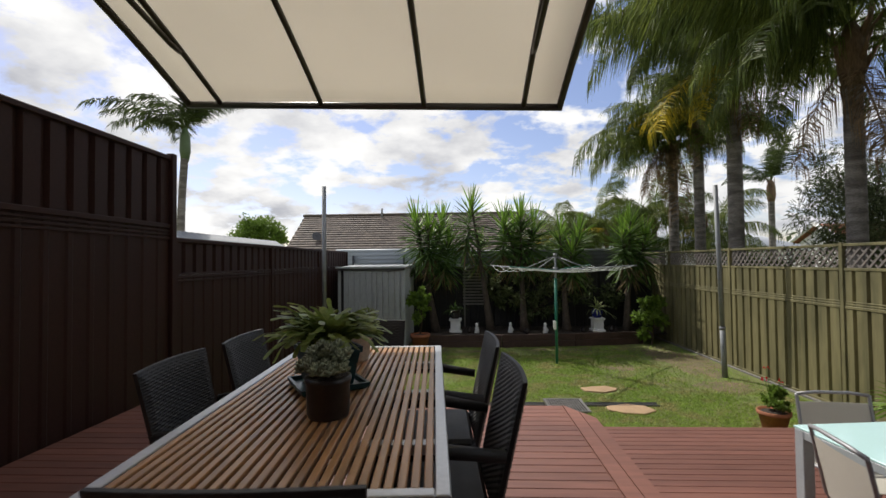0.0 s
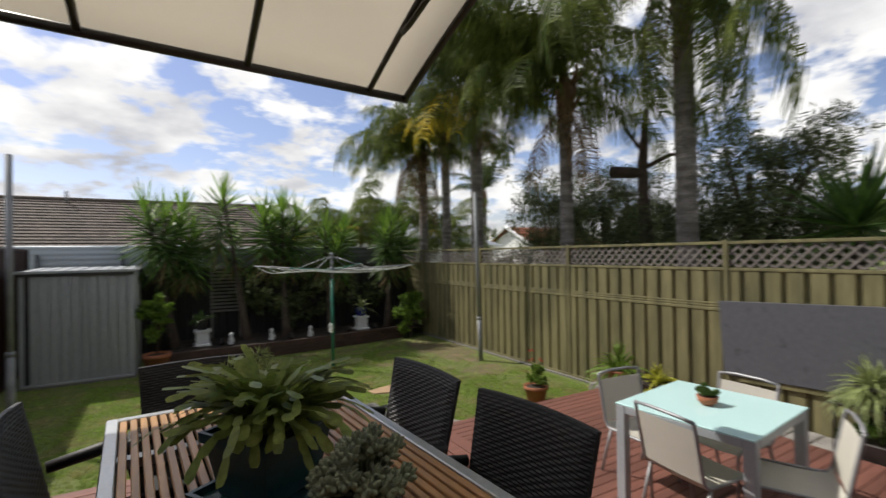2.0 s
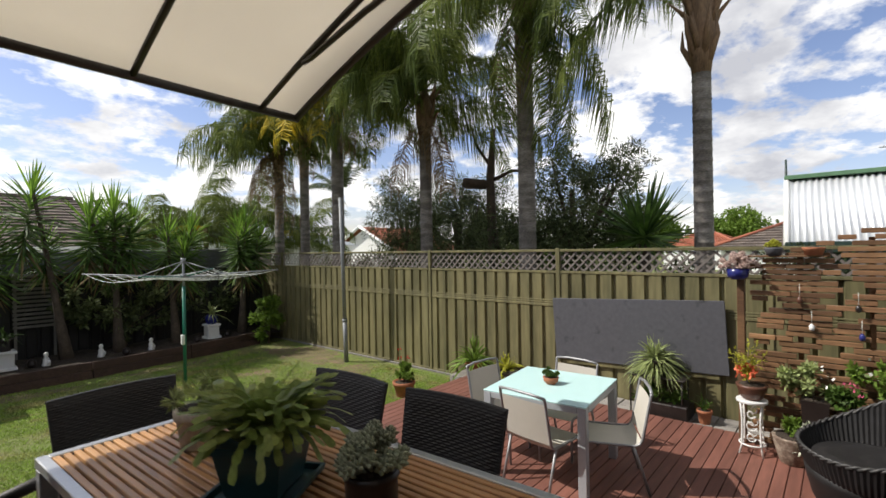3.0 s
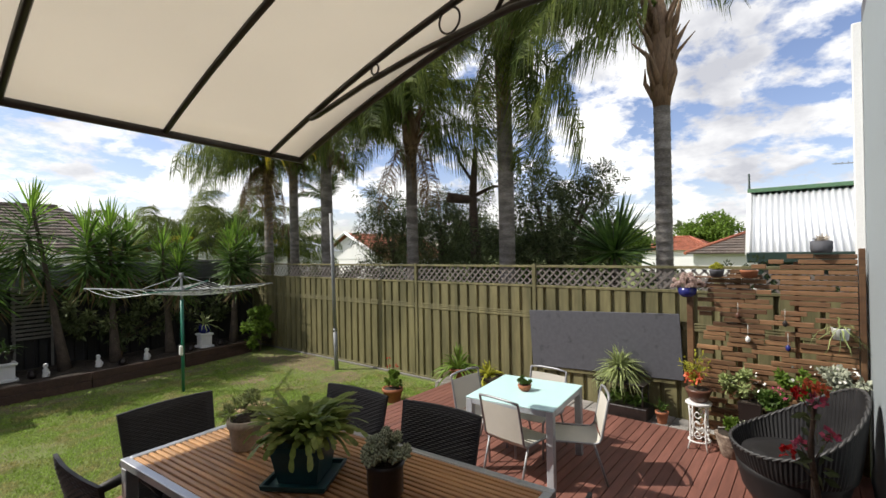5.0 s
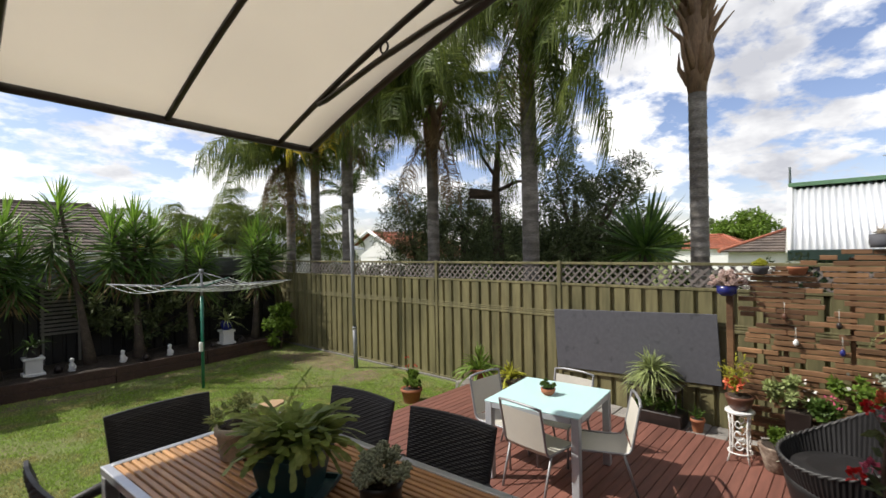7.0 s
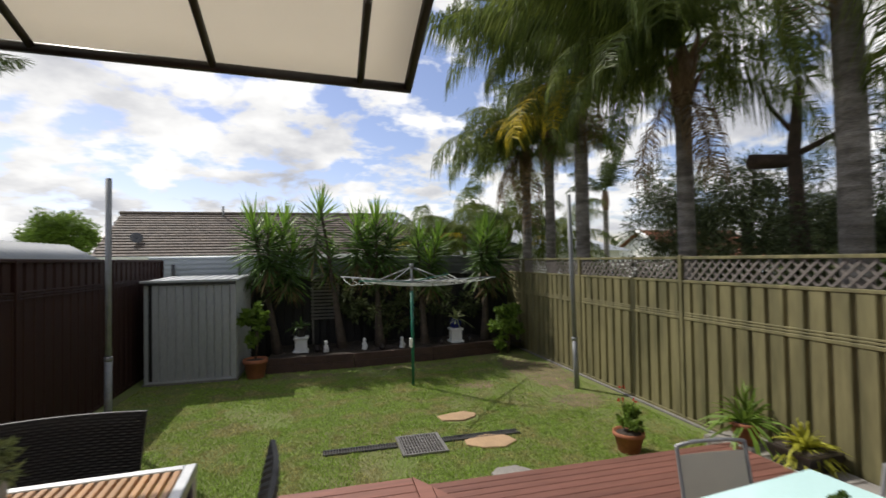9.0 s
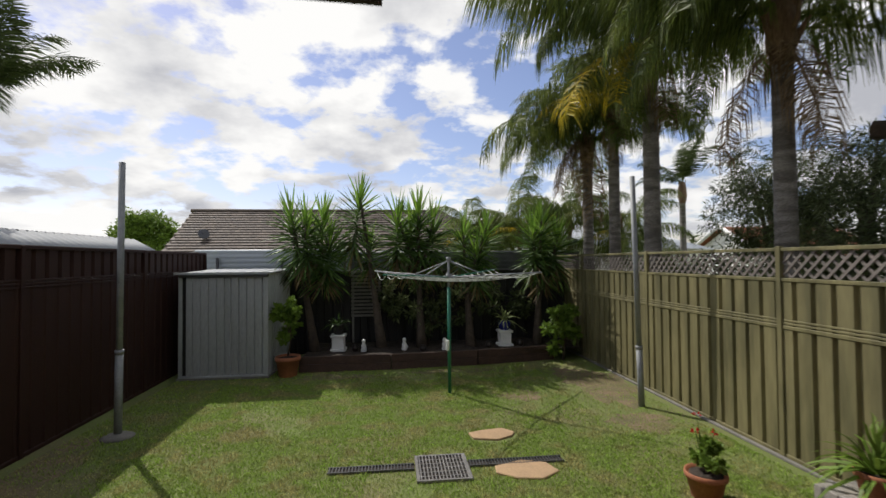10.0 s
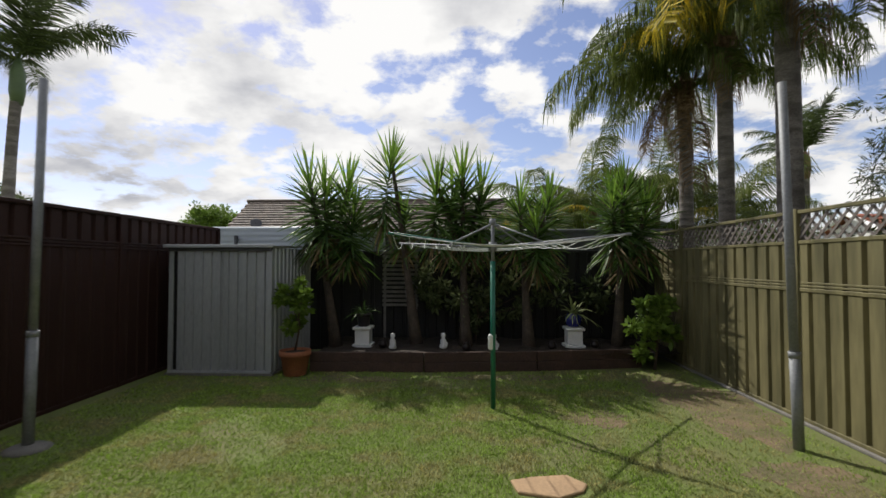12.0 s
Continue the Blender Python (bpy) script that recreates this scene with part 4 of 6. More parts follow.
def yucca(m, stems, label, seed):
    y = thing("yucca", m, label, "yucca", "yuccas in the garden bed")
    rnd = random.Random(seed)
    for k, (x0, bx, by, x1, y1, z1, variant, sc) in enumerate(stems):
        p0, p1 = Vector((x0, 0, -0.06)), Vector((x1, y1, z1))
        if k:
            p0 = main[3 + k % 2]
        mid = p0.lerp(p1, 0.5) + Vector((bx, by, 0.0))
        pts = [p0 * (1 - t) ** 2 + mid * 2 * t * (1 - t) + p1 * t * t for t in [i / 8 for i in range(9)]]
        if not k:
            main = pts
        part("branch" if k else "trunk", bm_tube(BM(), pts, [0.036 - 0.008 * i / 8 for i in range(9)] if k else [0.07 * (1 - i / 8) ** 3 + 0.046 - 0.018 * i / 8 for i in range(9)], 9), M_YUCCATRUNK, y)
        part("leaf_head", YUCCA_HEADS[variant], None, y, m=Matrix.Translation(p1) @ pose(0, 0, 0, rnd.uniform(-8, 8), (x1 - x0) * 10, 90 * k + seed * 50) @ Matrix.Diagonal((sc, sc, sc, 1)))
    return y


BZ = 0.23
yucca(pose(-0.02, 11.3, BZ), [(0, 0.03, 0, -0.45, 0.0, 2.62, 0, 1.1), (0.04, 0.05, 0.1, 0.14, 0.15, 2.58, 1, 1.1), (0.02, 0.02, -0.1, -0.15, -0.15, 2.45, 2, 1.1), (0.02, 0.02, -0.1, 0.30, -0.1, 2.1, 2, 1.0)], "tall yucca with several spiky leaf heads beside the shed", 1)
yucca(pose(1.27, 11.3, BZ), [(0, 0.02, 0, -0.42, 0.05, 2.98, 1, 1.05), (-0.01, 0.0, 0.05, -0.25, 0.2, 2.1, 2, 0.8)], "tallest leaning yucca with one spiky leaf head", 2)
yucca(pose(2.05, 11.3, BZ), [(0, -0.03, 0, -0.05, 0.05, 2.70, 1, 1.1), (0.03, 0.0, 0, -0.46, -0.1, 2.58, 0, 1.05), (0.02, 0.0, 0.1, -0.22, 0.22, 2.4, 2, 1.1), (0.02, 0.0, 0.1, 0.26, 0.1, 2.5, 0, 1.05)], "tall yucca with thick trunk and dense leaf heads", 3)
yucca(pose(3.04, 11.3, BZ), [(0, 0.0, 0, -0.13, 0.0, 2.28, 0, 0.9), (0.03, 0.05, 0, 0.34, 0.05, 2.36, 1, 0.9), (0.0, 0.0, -0.1, 0.1, -0.2, 1.9, 2, 0.9)], "shorter yucca with spiky leaf heads behind the clothes hoist", 4)
yucca(pose(4.43, 11.35, BZ), [(0, 0.0, 0, 0.12, 0.0, 2.55, 1, 1.0), (0.02, -0.02, 0, -0.12, -0.15, 2.32, 0, 0.95), (0.03, 0.08, 0, 0.48, 0.05, 2.2, 2, 1.0), (0.0, 0.0, 0.1, 0.2, 0.25, 2.0, 0, 0.9)], "bushy yucca with many spiky heads in the fence corner", 5)


# ---- palms ----
def frond_mesh(seed, L, el0, droop, mat, n=120, leaf=0.72, hang=0.75, bare=0.10, wide=0.020):
    """A feather frond: it leaves the origin along +x, rises at el0 degrees and bends over; its leaflets hang."""
    rnd, lv = random.Random(seed), Leaves()
    N = 14
    pts, p, el = [], Vector((0, 0, 0)), radians(el0)
    for i in range(N + 1):
        pts.append(p.copy())
        el -= radians(droop) / N * (0.4 + 1.2 * i / N)
        p = p + Vector((math.cos(el), 0, math.sin(el))) * (L / N)
    for i in range(N):
        w0, w1 = 0.05 * (1 - i / N) + 0.008, 0.05 * (1 - (i + 1) / N) + 0.008
        lv.strip([pts[i], pts[i + 1]], (w0, w1), (0, 1, 0))
        lv.strip([pts[i], pts[i + 1]], (w0 * 0.6, w1 * 0.6), (0, 0.2, 1))
    for i in range(n):
        t = bare + (1 - bare) * (i + rnd.random()) / n
        f = min(t * N, N - 0.001)
        a, b = pts[int(f)], pts[int(f) + 1]
        q, tan = a.lerp(b, f - int(f)), (b - a).normalized()
        up = tan.cross(Vector((0, -1, 0)))
        for s in (-1, 1):
            l = leaf * (0.55 + 0.45 * math.sin(math.pi * min(1, t * 0.9 + 0.12))) * rnd.uniform(0.8, 1.15)
            d = (Vector((0, s, 0)) * rnd.uniform(0.6, 1.0) + tan * rnd.uniform(0.25, 0.6) + up * rnd.uniform(-0.15, 0.45)).normalized()
            e1 = q + d * l * 0.4
            d2 = (d * (1 - hang) + Vector((0, 0, -1)) * hang + tan * 0.1).normalized()
            e2 = e1 + d2 * l * 0.6
            sd = (tan + rand_dir(rnd) * 0.7).normalized()
            lv.strip([q, e1, e2], (wide * 0.6, wide, 0.003), sd)
    return lv.mesh("frond", mat)


FRONDS = [frond_mesh(21, 2.8, 72, 95, M_PALMLEAF, n=150, leaf=0.8, hang=0.6), frond_mesh(22, 2.9, 50, 110, M_PALMLEAF, n=125, leaf=0.8, hang=0.8), frond_mesh(23, 2.8, 28, 105, M_PALMLEAF, n=125, leaf=0.8, hang=0.82),
          frond_mesh(24, 2.6, 5, 85, M_PALMLEAF, n=140, leaf=0.8, hang=0.88), frond_mesh(25, 2.4, -25, 60, M_PALMLEAF, n=130, leaf=0.75, hang=0.85)]
F_CURTAIN = frond_mesh(28, 2.9, 14, 38, M_PALMLEAF, n=190, leaf=1.05, hang=0.92, wide=0.018)
F_YELLOW = frond_mesh(26, 2.2, 10, 60, M_PALMYELLOW, n=75, hang=0.75)
F_DEAD = frond_mesh(27, 1.9, -45, 42, M_PALMDEAD, n=70, hang=0.85)


def ringed_trunk(h, r0, r1, lean=0.0, seed=0, bend=0.0):
    """A palm trunk with leaf-scar rings."""
    bm, pts, rad = BM(), [], []
    n = int(h / 0.13)
    for i in range(n):
        for k, dr in ((0.0, 0.0), (0.84, -0.003), (0.92, 0.004)):
            t = (i + k) / n
            pts.append((lean * t + bend * math.sin(math.pi * t), 0.3 * bend * math.sin(2.2 * t), h * t))
            rad.append(r0 + (r1 - r0) * min(1, t * 1.3) + dr + 0.05 * max(0, 0.05 - t) / 0.05)
    return bm_tube(bm, pts, rad, 14)


def palm(m, h, r0, r1, fronds, label, seed, lean=0.0, bend=0.0, shaft=0.7, shaft_mat=None, stubs=8, scale=1.0, name="queen_palm", group="palms behind the cream fence"):
    rnd = random.Random(seed)
    p = thing(name, m, label, "palm tree", group)
    part("trunk", ringed_trunk(h, r0, r1, lean, seed, bend), M_PALMTRUNK, p)
    sm = shaft_mat or M_SHEATH
    part("crownshaft", bm_tube(BM(), [(lean, 0, h - 0.06), (lean, 0, h + shaft * 0.25), (lean, 0, h + shaft * 0.7), (lean, 0, h + shaft)], [r1, r1 * 1.45, r1 * 1.3, r1 * 0.5], 12), sm, p)
    for i in range(stubs):
        a = rnd.uniform(0, 2 * math.pi)
        d = Vector((math.cos(a), math.sin(a), 0))
        z = h + shaft * rnd.uniform(0.05, 0.8)
        b = Vector((lean, 0, z))
        w = rnd.uniform(0.3, 0.65)
        part("leaf_base", bm_tube(BM(), [b + d * r1 * 0.8, b + d * (r1 + 0.10) + Vector((0, 0, w * 0.5)), b + d * (r1 + rnd.uniform(0.08, 0.34)) + Vector((0, 0, w))], [0.055, 0.032, 0.006], 6), M_SHEATH, p)
    for i, (me, az, tilt, sc) in enumerate(fronds):
        z = h + shaft * (0.95 if tilt > -1 else 0.4)
        part("frond", me, None, p, m=pose(lean, 0, z, 0, 0, az) @ pose(0, 0, 0, rnd.uniform(-12, 12), -tilt, 0) @ Matrix.Diagonal((sc * scale, sc * scale, sc * scale, 1)))
    return p


def crown(seed, n, drop=(), k=1.0, skip=()):
    """Fronds round a crown: upright ones first, hanging ones last; drop adds special ones as (mesh, azimuth, tilt, size)."""
    rnd = random.Random(seed)
    out = []
    for i in range(n):
        az = (i * 137.5 + rnd.uniform(-15, 15)) % 360
        if any(a < az < b for a, b in skip):
            continue
        out.append((FRONDS[(0, 1, 1, 2, 2, 3)[int(6 * i / n)]], az, rnd.uniform(-8, 8), k * rnd.uniform(0.88, 1.1)))
    return out + list(drop)


palm(pose(6.05, 12.45, 0), 4.3, 0.14, 0.115, crown(1, 18, [(F_DEAD, 200, 0, 0.9), (F_DEAD, 250, -5, 1.0), (F_DEAD, 150, 0, 0.8), (F_DEAD, 225, 4, 0.9), (FRONDS[2], 188, 0, 1.1), (FRONDS[2], 214, 4, 1.1)], 0.9), "slim queen palm with arching fronds and dead skirt", 1)
palm(pose(6.2, 11.45, 0), 4.6, 0.13, 0.115, crown(2, 16, [(F_YELLOW, 215, 0, 0.95), (F_YELLOW, 190, 6, 0.8), (F_DEAD, 245, 0, 0.8)], 0.85), "slim queen palm with yellowing lower fronds", 2)
palm(pose(6.25, 10.1, 0), 5.6, 0.16, 0.14, crown(3, 20, [(FRONDS[3], 190, 4, 1.1), (FRONDS[3], 235, 2, 1.1), (F_YELLOW, 200, -24, 1.25), (F_YELLOW, 222, -30, 1.0), (F_DEAD, 260, -20, 0.9), (FRONDS[1], 182, 0, 1.25), (FRONDS[1], 212, 4, 1.2), (FRONDS[2], 160, 4, 1.2), (F_CURTAIN, 178, 8, 1.15), (F_CURTAIN, 200, 0, 1.15), (F_CURTAIN, 224, 6, 1.15)], 1.0), "tall queen palm with yellow-green hanging fronds", 3, shaft=0.9)
palm(pose(6.3, 7.25, 0), 4.4, 0.135, 0.12, crown(4, 20, [(FRONDS[3], 200, 8, 1.0), (FRONDS[3], 172, 10, 1.0), (FRONDS[2], 230, 6, 1.1), (F_DEAD, 240, -10, 0.9), (F_DEAD, 170, -8, 0.9), (F_DEAD, 285, -12, 0.8), (FRONDS[1], 178, 4, 1.1), (F_CURTAIN, 168, 16, 1.05), (F_CURTAIN, 188, 20, 1.1), (F_CURTAIN, 208, 14, 1.05), (F_CURTAIN, 140, 12, 0.9)], 0.95), "queen palm with pale hanging fronds and old leaf bases", 4, shaft=0.9, stubs=14)
palm(pose(6.2, 4.88, 0), 6.0, 0.15, 0.14, crown(5, 22, [(FRONDS[2], 190, 0, 1.25), (FRONDS[3], 206, 0, 1.2), (FRONDS[3], 172, -4, 1.2), (F_DEAD, 215, -25, 1.0), (FRONDS[4], 280, -30, 1.2), (FRONDS[4], 300, -15, 1.25), (FRONDS[4], 255, -35, 1.1), (FRONDS[4], 150, -30, 1.1)], 1.05), "tall ringed queen palm close behind the fence", 5, bend=0.05)
palm(pose(6.2, 2.25, 0), 4.35, 0.125, 0.115, [(FRONDS[0], 60, 0, 1), (FRONDS[1], 110, 10, 1), (FRONDS[1], 20, 10, 1), (FRONDS[2], 95, 12, 1.1), (FRONDS[3], 118, 22, 1.1), (FRONDS[4], 135, 8, 1.15), (FRONDS[3], 150, 5, 1.1), (FRONDS[0], 300, 10, 1), (FRONDS[1], 340, 12, 0.9)], "ringed palm with ragged brown leaf bases", 6, shaft=1.5, stubs=34)
# another palm's deep green, with backlit darkness added to the colour
M_DARKPALM = material("backlit_deep_green_leaflet", (0.075, 0.105, 0.03), 0.55, vary=0.25, scale=2, bump=0, island=0.35, through_light=0.2)
F_STIFF = [frond_mesh(51, 2.3, 80, 30, M_DARKPALM, n=80, leaf=0.6, hang=0.2, wide=0.036), frond_mesh(52, 2.5, 56, 62, M_DARKPALM, n=80, leaf=0.62, hang=0.3, wide=0.036), frond_mesh(53, 2.5, 26, 58, M_DARKPALM, n=80, leaf=0.6, hang=0.45, wide=0.036)]
M_SHAFTGREEN = material("green_crownshaft", (0.10, 0.15, 0.06), 0.5, vary=0.15, scale=6, bump=0.05)
palm(pose(-7.2, 13.05, 0), 4.85, 0.13, 0.10, [(F_STIFF[(0, 1, 2, 1, 2)[i % 5]], i * 137.5, (5, 0, 2)[i % 3], 0.80 + 0.07 * (i % 4)) for i in range(15)], "tall palm standing beyond the brown fence", 7, shaft=0.9, shaft_mat=M_SHAFTGREEN, stubs=0, name="fence_palm", group="palms beyond the fences", bend=-0.1)
palm(pose(11.45, 17.0, 0), 3.9, 0.13, 0.10, [(F_STIFF[(0, 1, 1, 0, 2)[i % 5]], i * 137.5, 0, 0.6 + 0.08 * (i % 3)) for i in range(11)], "distant small palm among the gardens", 8, stubs=2, name="garden_palm", group="palms beyond the fences")
# clumping palms beyond the back corner
for i, (x, y, h, s) in enumerate(((5.0, 14.6, 2.3, 0.75), (6.6, 15.0, 2.7, 0.8), (3.9, 15.2, 2.1, 0.65), (7.8, 14.2, 2.2, 0.75))):
    palm(pose(x, y, 0), h, 0.07, 0.06, crown(30 + i, 14, [(F_YELLOW, 200, 5, 0.5)], s), "clumping yellow-green cane palm beyond the back fence", 30 + i, shaft=0.5, stubs=2, name="cane_palm", group="cane palms")


# ---- trees and shrubs ----
def cloud_leaves(rnd, blobs, n, L, W, droop=0.0):
    """Leaves in clumps: each blob (centre, radii) is broken into clumps with gaps between them."""
    lv = Leaves()
    total = sum(b[1][0] * b[1][1] * b[1][2] for b in blobs)
    for c, r in blobs:
        k = max(6, int(n * r[0] * r[1] * r[2] / total / 45))
        for _ in range(k):
            d = rand_dir(rnd)
            f = rnd.uniform(0.45, 1.05)
            cc = Vector((c[0] + d.x * r[0] * f, c[1] + d.y * r[1] * f, c[2] + d.z * r[2] * f))
            cr = rnd.uniform(0.10, 0.22) * (r[0] + r[1] + r[2]) / 2.2
            for _ in range(45):
                e = rand_dir(rnd)
                p = cc + e * cr * rnd.random() ** 0.5
                dd = (e + rand_dir(rnd) * 0.8 + Vector((0, 0, -droop))).normalized()
                lv.quad(p, dd, dd.cross(rand_dir(rnd)).normalized(), L * rnd.uniform(0.7, 1.3), W)
    return lv


def tree(m, blobs, n, L, W, mat, label, seed, trunk=0.12, droop=0.0, name="tree", category="tree", group=""):
    rnd = random.Random(seed)
    t = thing(name, m, label, category, group)
    top = max(b[0][2] for b in blobs)
    part("trunk", bm_tube(BM(), [(0, 0, 0), (0.05, 0.02, top * 0.4), (0.0, 0.06, top * 0.85)], [trunk, trunk * 0.75, trunk * 0.3], 8), M_TWIG, t)
    for c, r in blobs:
        s = Vector((0.03, 0.02, max(0.05, min(c[2] * 0.5, top * 0.5))))
        e = Vector(c)
        part("limb", bm_tube(BM(), [s, s.lerp(e, 0.5) + Vector((0, 0, 0.12 * r[2])), e + Vector((0, 0, r[2] * 0.3))], [trunk * 0.5, trunk * 0.32, trunk * 0.1], 6), M_TWIG, t)
    part("crown", cloud_leaves(rnd, blobs, n, L, W, droop).mesh("crown", mat), None, t)
    return t


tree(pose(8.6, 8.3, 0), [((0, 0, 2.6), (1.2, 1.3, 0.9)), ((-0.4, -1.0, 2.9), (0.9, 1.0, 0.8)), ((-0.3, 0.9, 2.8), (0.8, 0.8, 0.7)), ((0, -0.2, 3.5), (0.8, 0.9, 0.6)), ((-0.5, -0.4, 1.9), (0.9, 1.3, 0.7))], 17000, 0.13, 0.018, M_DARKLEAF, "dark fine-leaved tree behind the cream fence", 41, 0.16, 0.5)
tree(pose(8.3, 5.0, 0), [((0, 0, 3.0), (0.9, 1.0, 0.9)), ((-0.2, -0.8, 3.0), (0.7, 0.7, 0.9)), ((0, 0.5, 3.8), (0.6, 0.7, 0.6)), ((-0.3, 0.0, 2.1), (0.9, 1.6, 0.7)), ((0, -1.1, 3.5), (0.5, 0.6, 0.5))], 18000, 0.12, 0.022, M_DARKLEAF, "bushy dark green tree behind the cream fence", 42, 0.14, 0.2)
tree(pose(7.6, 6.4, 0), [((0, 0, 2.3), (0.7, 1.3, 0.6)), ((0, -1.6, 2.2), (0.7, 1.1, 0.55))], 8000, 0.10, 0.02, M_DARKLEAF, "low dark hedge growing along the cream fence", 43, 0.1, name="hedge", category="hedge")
tree(pose(9.2, 3.95, 0), [((0, 0, 2.35), (0.6, 0.7, 0.55))], 3500, 0.10, 0.04, M_BRIGHTLEAF, "small bright green garden tree behind the palms", 44, 0.1)
tree(pose(18.0, 13.8, 0), [((0, 0, 3.2), (1.2, 1.3, 1.0)), ((0.6, 1.2, 2.8), (1.0, 1.1, 0.8))], 8000, 0.12, 0.04, M_DARKLEAF, "rounded garden tree beyond the palms", 45, 0.14)
tree(pose(-14, 33, 0), [((0, 0, 4.0), (1.7, 1.6, 1.1)), ((1.0, 0, 3.4), (1.0, 1.0, 0.8)), ((-1.0, 0.3, 3.6), (1.1, 1.0, 0.9))], 9000, 0.22, 0.10, M_BRIGHTLEAF, "rounded light green tree beyond the brown fence", 46, 0.2)
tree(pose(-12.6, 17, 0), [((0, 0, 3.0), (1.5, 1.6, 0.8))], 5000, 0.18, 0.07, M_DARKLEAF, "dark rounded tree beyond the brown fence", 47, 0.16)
tree(pose(52, 8.0, 0), [((0, 0, 3.9), (2.2, 2.2, 1.5)), ((0, 1.8, 3.2), (2, 2, 1.3))], 7000, 0.3, 0.16, M_BRIGHTLEAF, "pale feathery tree far off between the roofs", 48, 0.25)
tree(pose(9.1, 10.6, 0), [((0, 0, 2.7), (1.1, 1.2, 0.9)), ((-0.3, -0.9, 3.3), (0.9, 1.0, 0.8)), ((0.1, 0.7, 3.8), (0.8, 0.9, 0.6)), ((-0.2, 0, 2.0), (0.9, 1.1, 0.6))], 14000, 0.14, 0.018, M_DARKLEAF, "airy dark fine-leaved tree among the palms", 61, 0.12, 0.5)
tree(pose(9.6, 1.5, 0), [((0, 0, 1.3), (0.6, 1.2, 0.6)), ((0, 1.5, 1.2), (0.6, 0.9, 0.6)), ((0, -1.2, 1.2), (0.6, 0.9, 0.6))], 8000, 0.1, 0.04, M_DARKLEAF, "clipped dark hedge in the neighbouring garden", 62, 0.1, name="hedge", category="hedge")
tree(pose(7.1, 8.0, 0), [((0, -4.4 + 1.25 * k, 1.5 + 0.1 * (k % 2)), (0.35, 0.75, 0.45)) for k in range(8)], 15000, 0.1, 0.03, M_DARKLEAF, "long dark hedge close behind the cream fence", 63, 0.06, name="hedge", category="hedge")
# spiky rosette plant behind the fence
sp = thing("spiky_rosette_plant", pose(7.1, 3.27, 0), "dark green spiky rosette plant behind the cream fence", "plant")
part("trunk", bm_tube(BM(), [(0, 0, 0), (0, 0, 2.1)], [0.12, 0.09], 9), M_YUCCATRUNK, sp)
lv, rnd = Leaves(), random.Random(5)
for i in range(100):
    az, el = i * 2.4, radians(rnd.uniform(-30, 80))
    d = Vector((math.cos(az) * math.cos(el), math.sin(az) * math.cos(el), math.sin(el)))
    L = rnd.uniform(0.85, 1.15)
    lv.strip([Vector((0, 0, 2.2)) + d * 0.05, Vector((0, 0, 2.2)) + d * 0.45 * L, Vector((0, 0, 2.18)) + d * L], (0.045, 0.07, 0.004), d.cross(Vector((rnd.uniform(-0.7, 0.7), rnd.uniform(-0.7, 0.7), 1))))
part("leaf_head", lv.mesh("leaf_head", M_YUCCA), None, sp)
tree(pose(5.42, 4.02, 0), [((-0.1, 0, 1.88), (0.1, 0.16, 0.13))], 230, 0.06, 0.035, M_MIDLEAF, "leafy climber poking through the fence lattice", 58, 0.012, name="climber", category="climber")
# sawn branch stump among the palms
bm = BM()
bm_tube(bm, [(0, 0, 0), (0.02, 0.0, 2.2), (0.0, 0.02, 3.6), (0.05, -0.05, 4.6)], [0.13, 0.11, 0.09, 0.05], 9)
bm_tube(bm, [(0, 0, 3.42), (-0.12, 0.25, 3.45), (-0.22, 0.55, 3.5)], [0.09, 0.11, 0.12], 9)
bm_tube(bm, [(0, 0, 3.5), (0.2, -0.4, 3.7), (0.3, -0.9, 3.65)], [0.05, 0.035, 0.012], 7)
bm_tube(bm, [(0, 0, 3.8), (-0.1, 0.3, 4.3), (-0.1, 0.5, 4.9)], [0.04, 0.03, 0.01], 7)
solo("lopped_tree", bm, M_TWIG, "bare lopped tree with a sawn-off branch", "tree", m=pose(7.6, 6.55, 0))

# leafy shrub in the fence corner
tree(pose(4.75, 10.75, 0), [((0, 0, 0.45), (0.32, 0.3, 0.32)), ((-0.15, -0.1, 0.8), (0.22, 0.2, 0.2)), ((0.15, 0.05, 0.85), (0.2, 0.2, 0.15))], 800, 0.12, 0.065, M_BRIGHTLEAF, "bright leafy shrub in the fence corner", 51, 0.025, name="shrub", category="shrub")

# ---- potted plants in the yard ----
p = pot("potted_shrub_pot", pose(-0.30, 10.36 - 0.12, 0.0), flower_pot(0.21, 0.34), M_TERRA, "large terracotta pot standing on the grass beside the shed")
tree(pose(-0.30, 10.24, 0.335), [((0, 0, 0.45), (0.22, 0.2, 0.25)), ((-0.12, 0, 0.75), (0.2, 0.18, 0.2)), ((0.1, 0, 0.8), (0.17, 0.16, 0.16))], 700, 0.10, 0.055, M_BRIGHTLEAF, "small yellow-green shrub growing in a terracotta pot", 52, 0.015, name="potted_shrub", category="shrub")


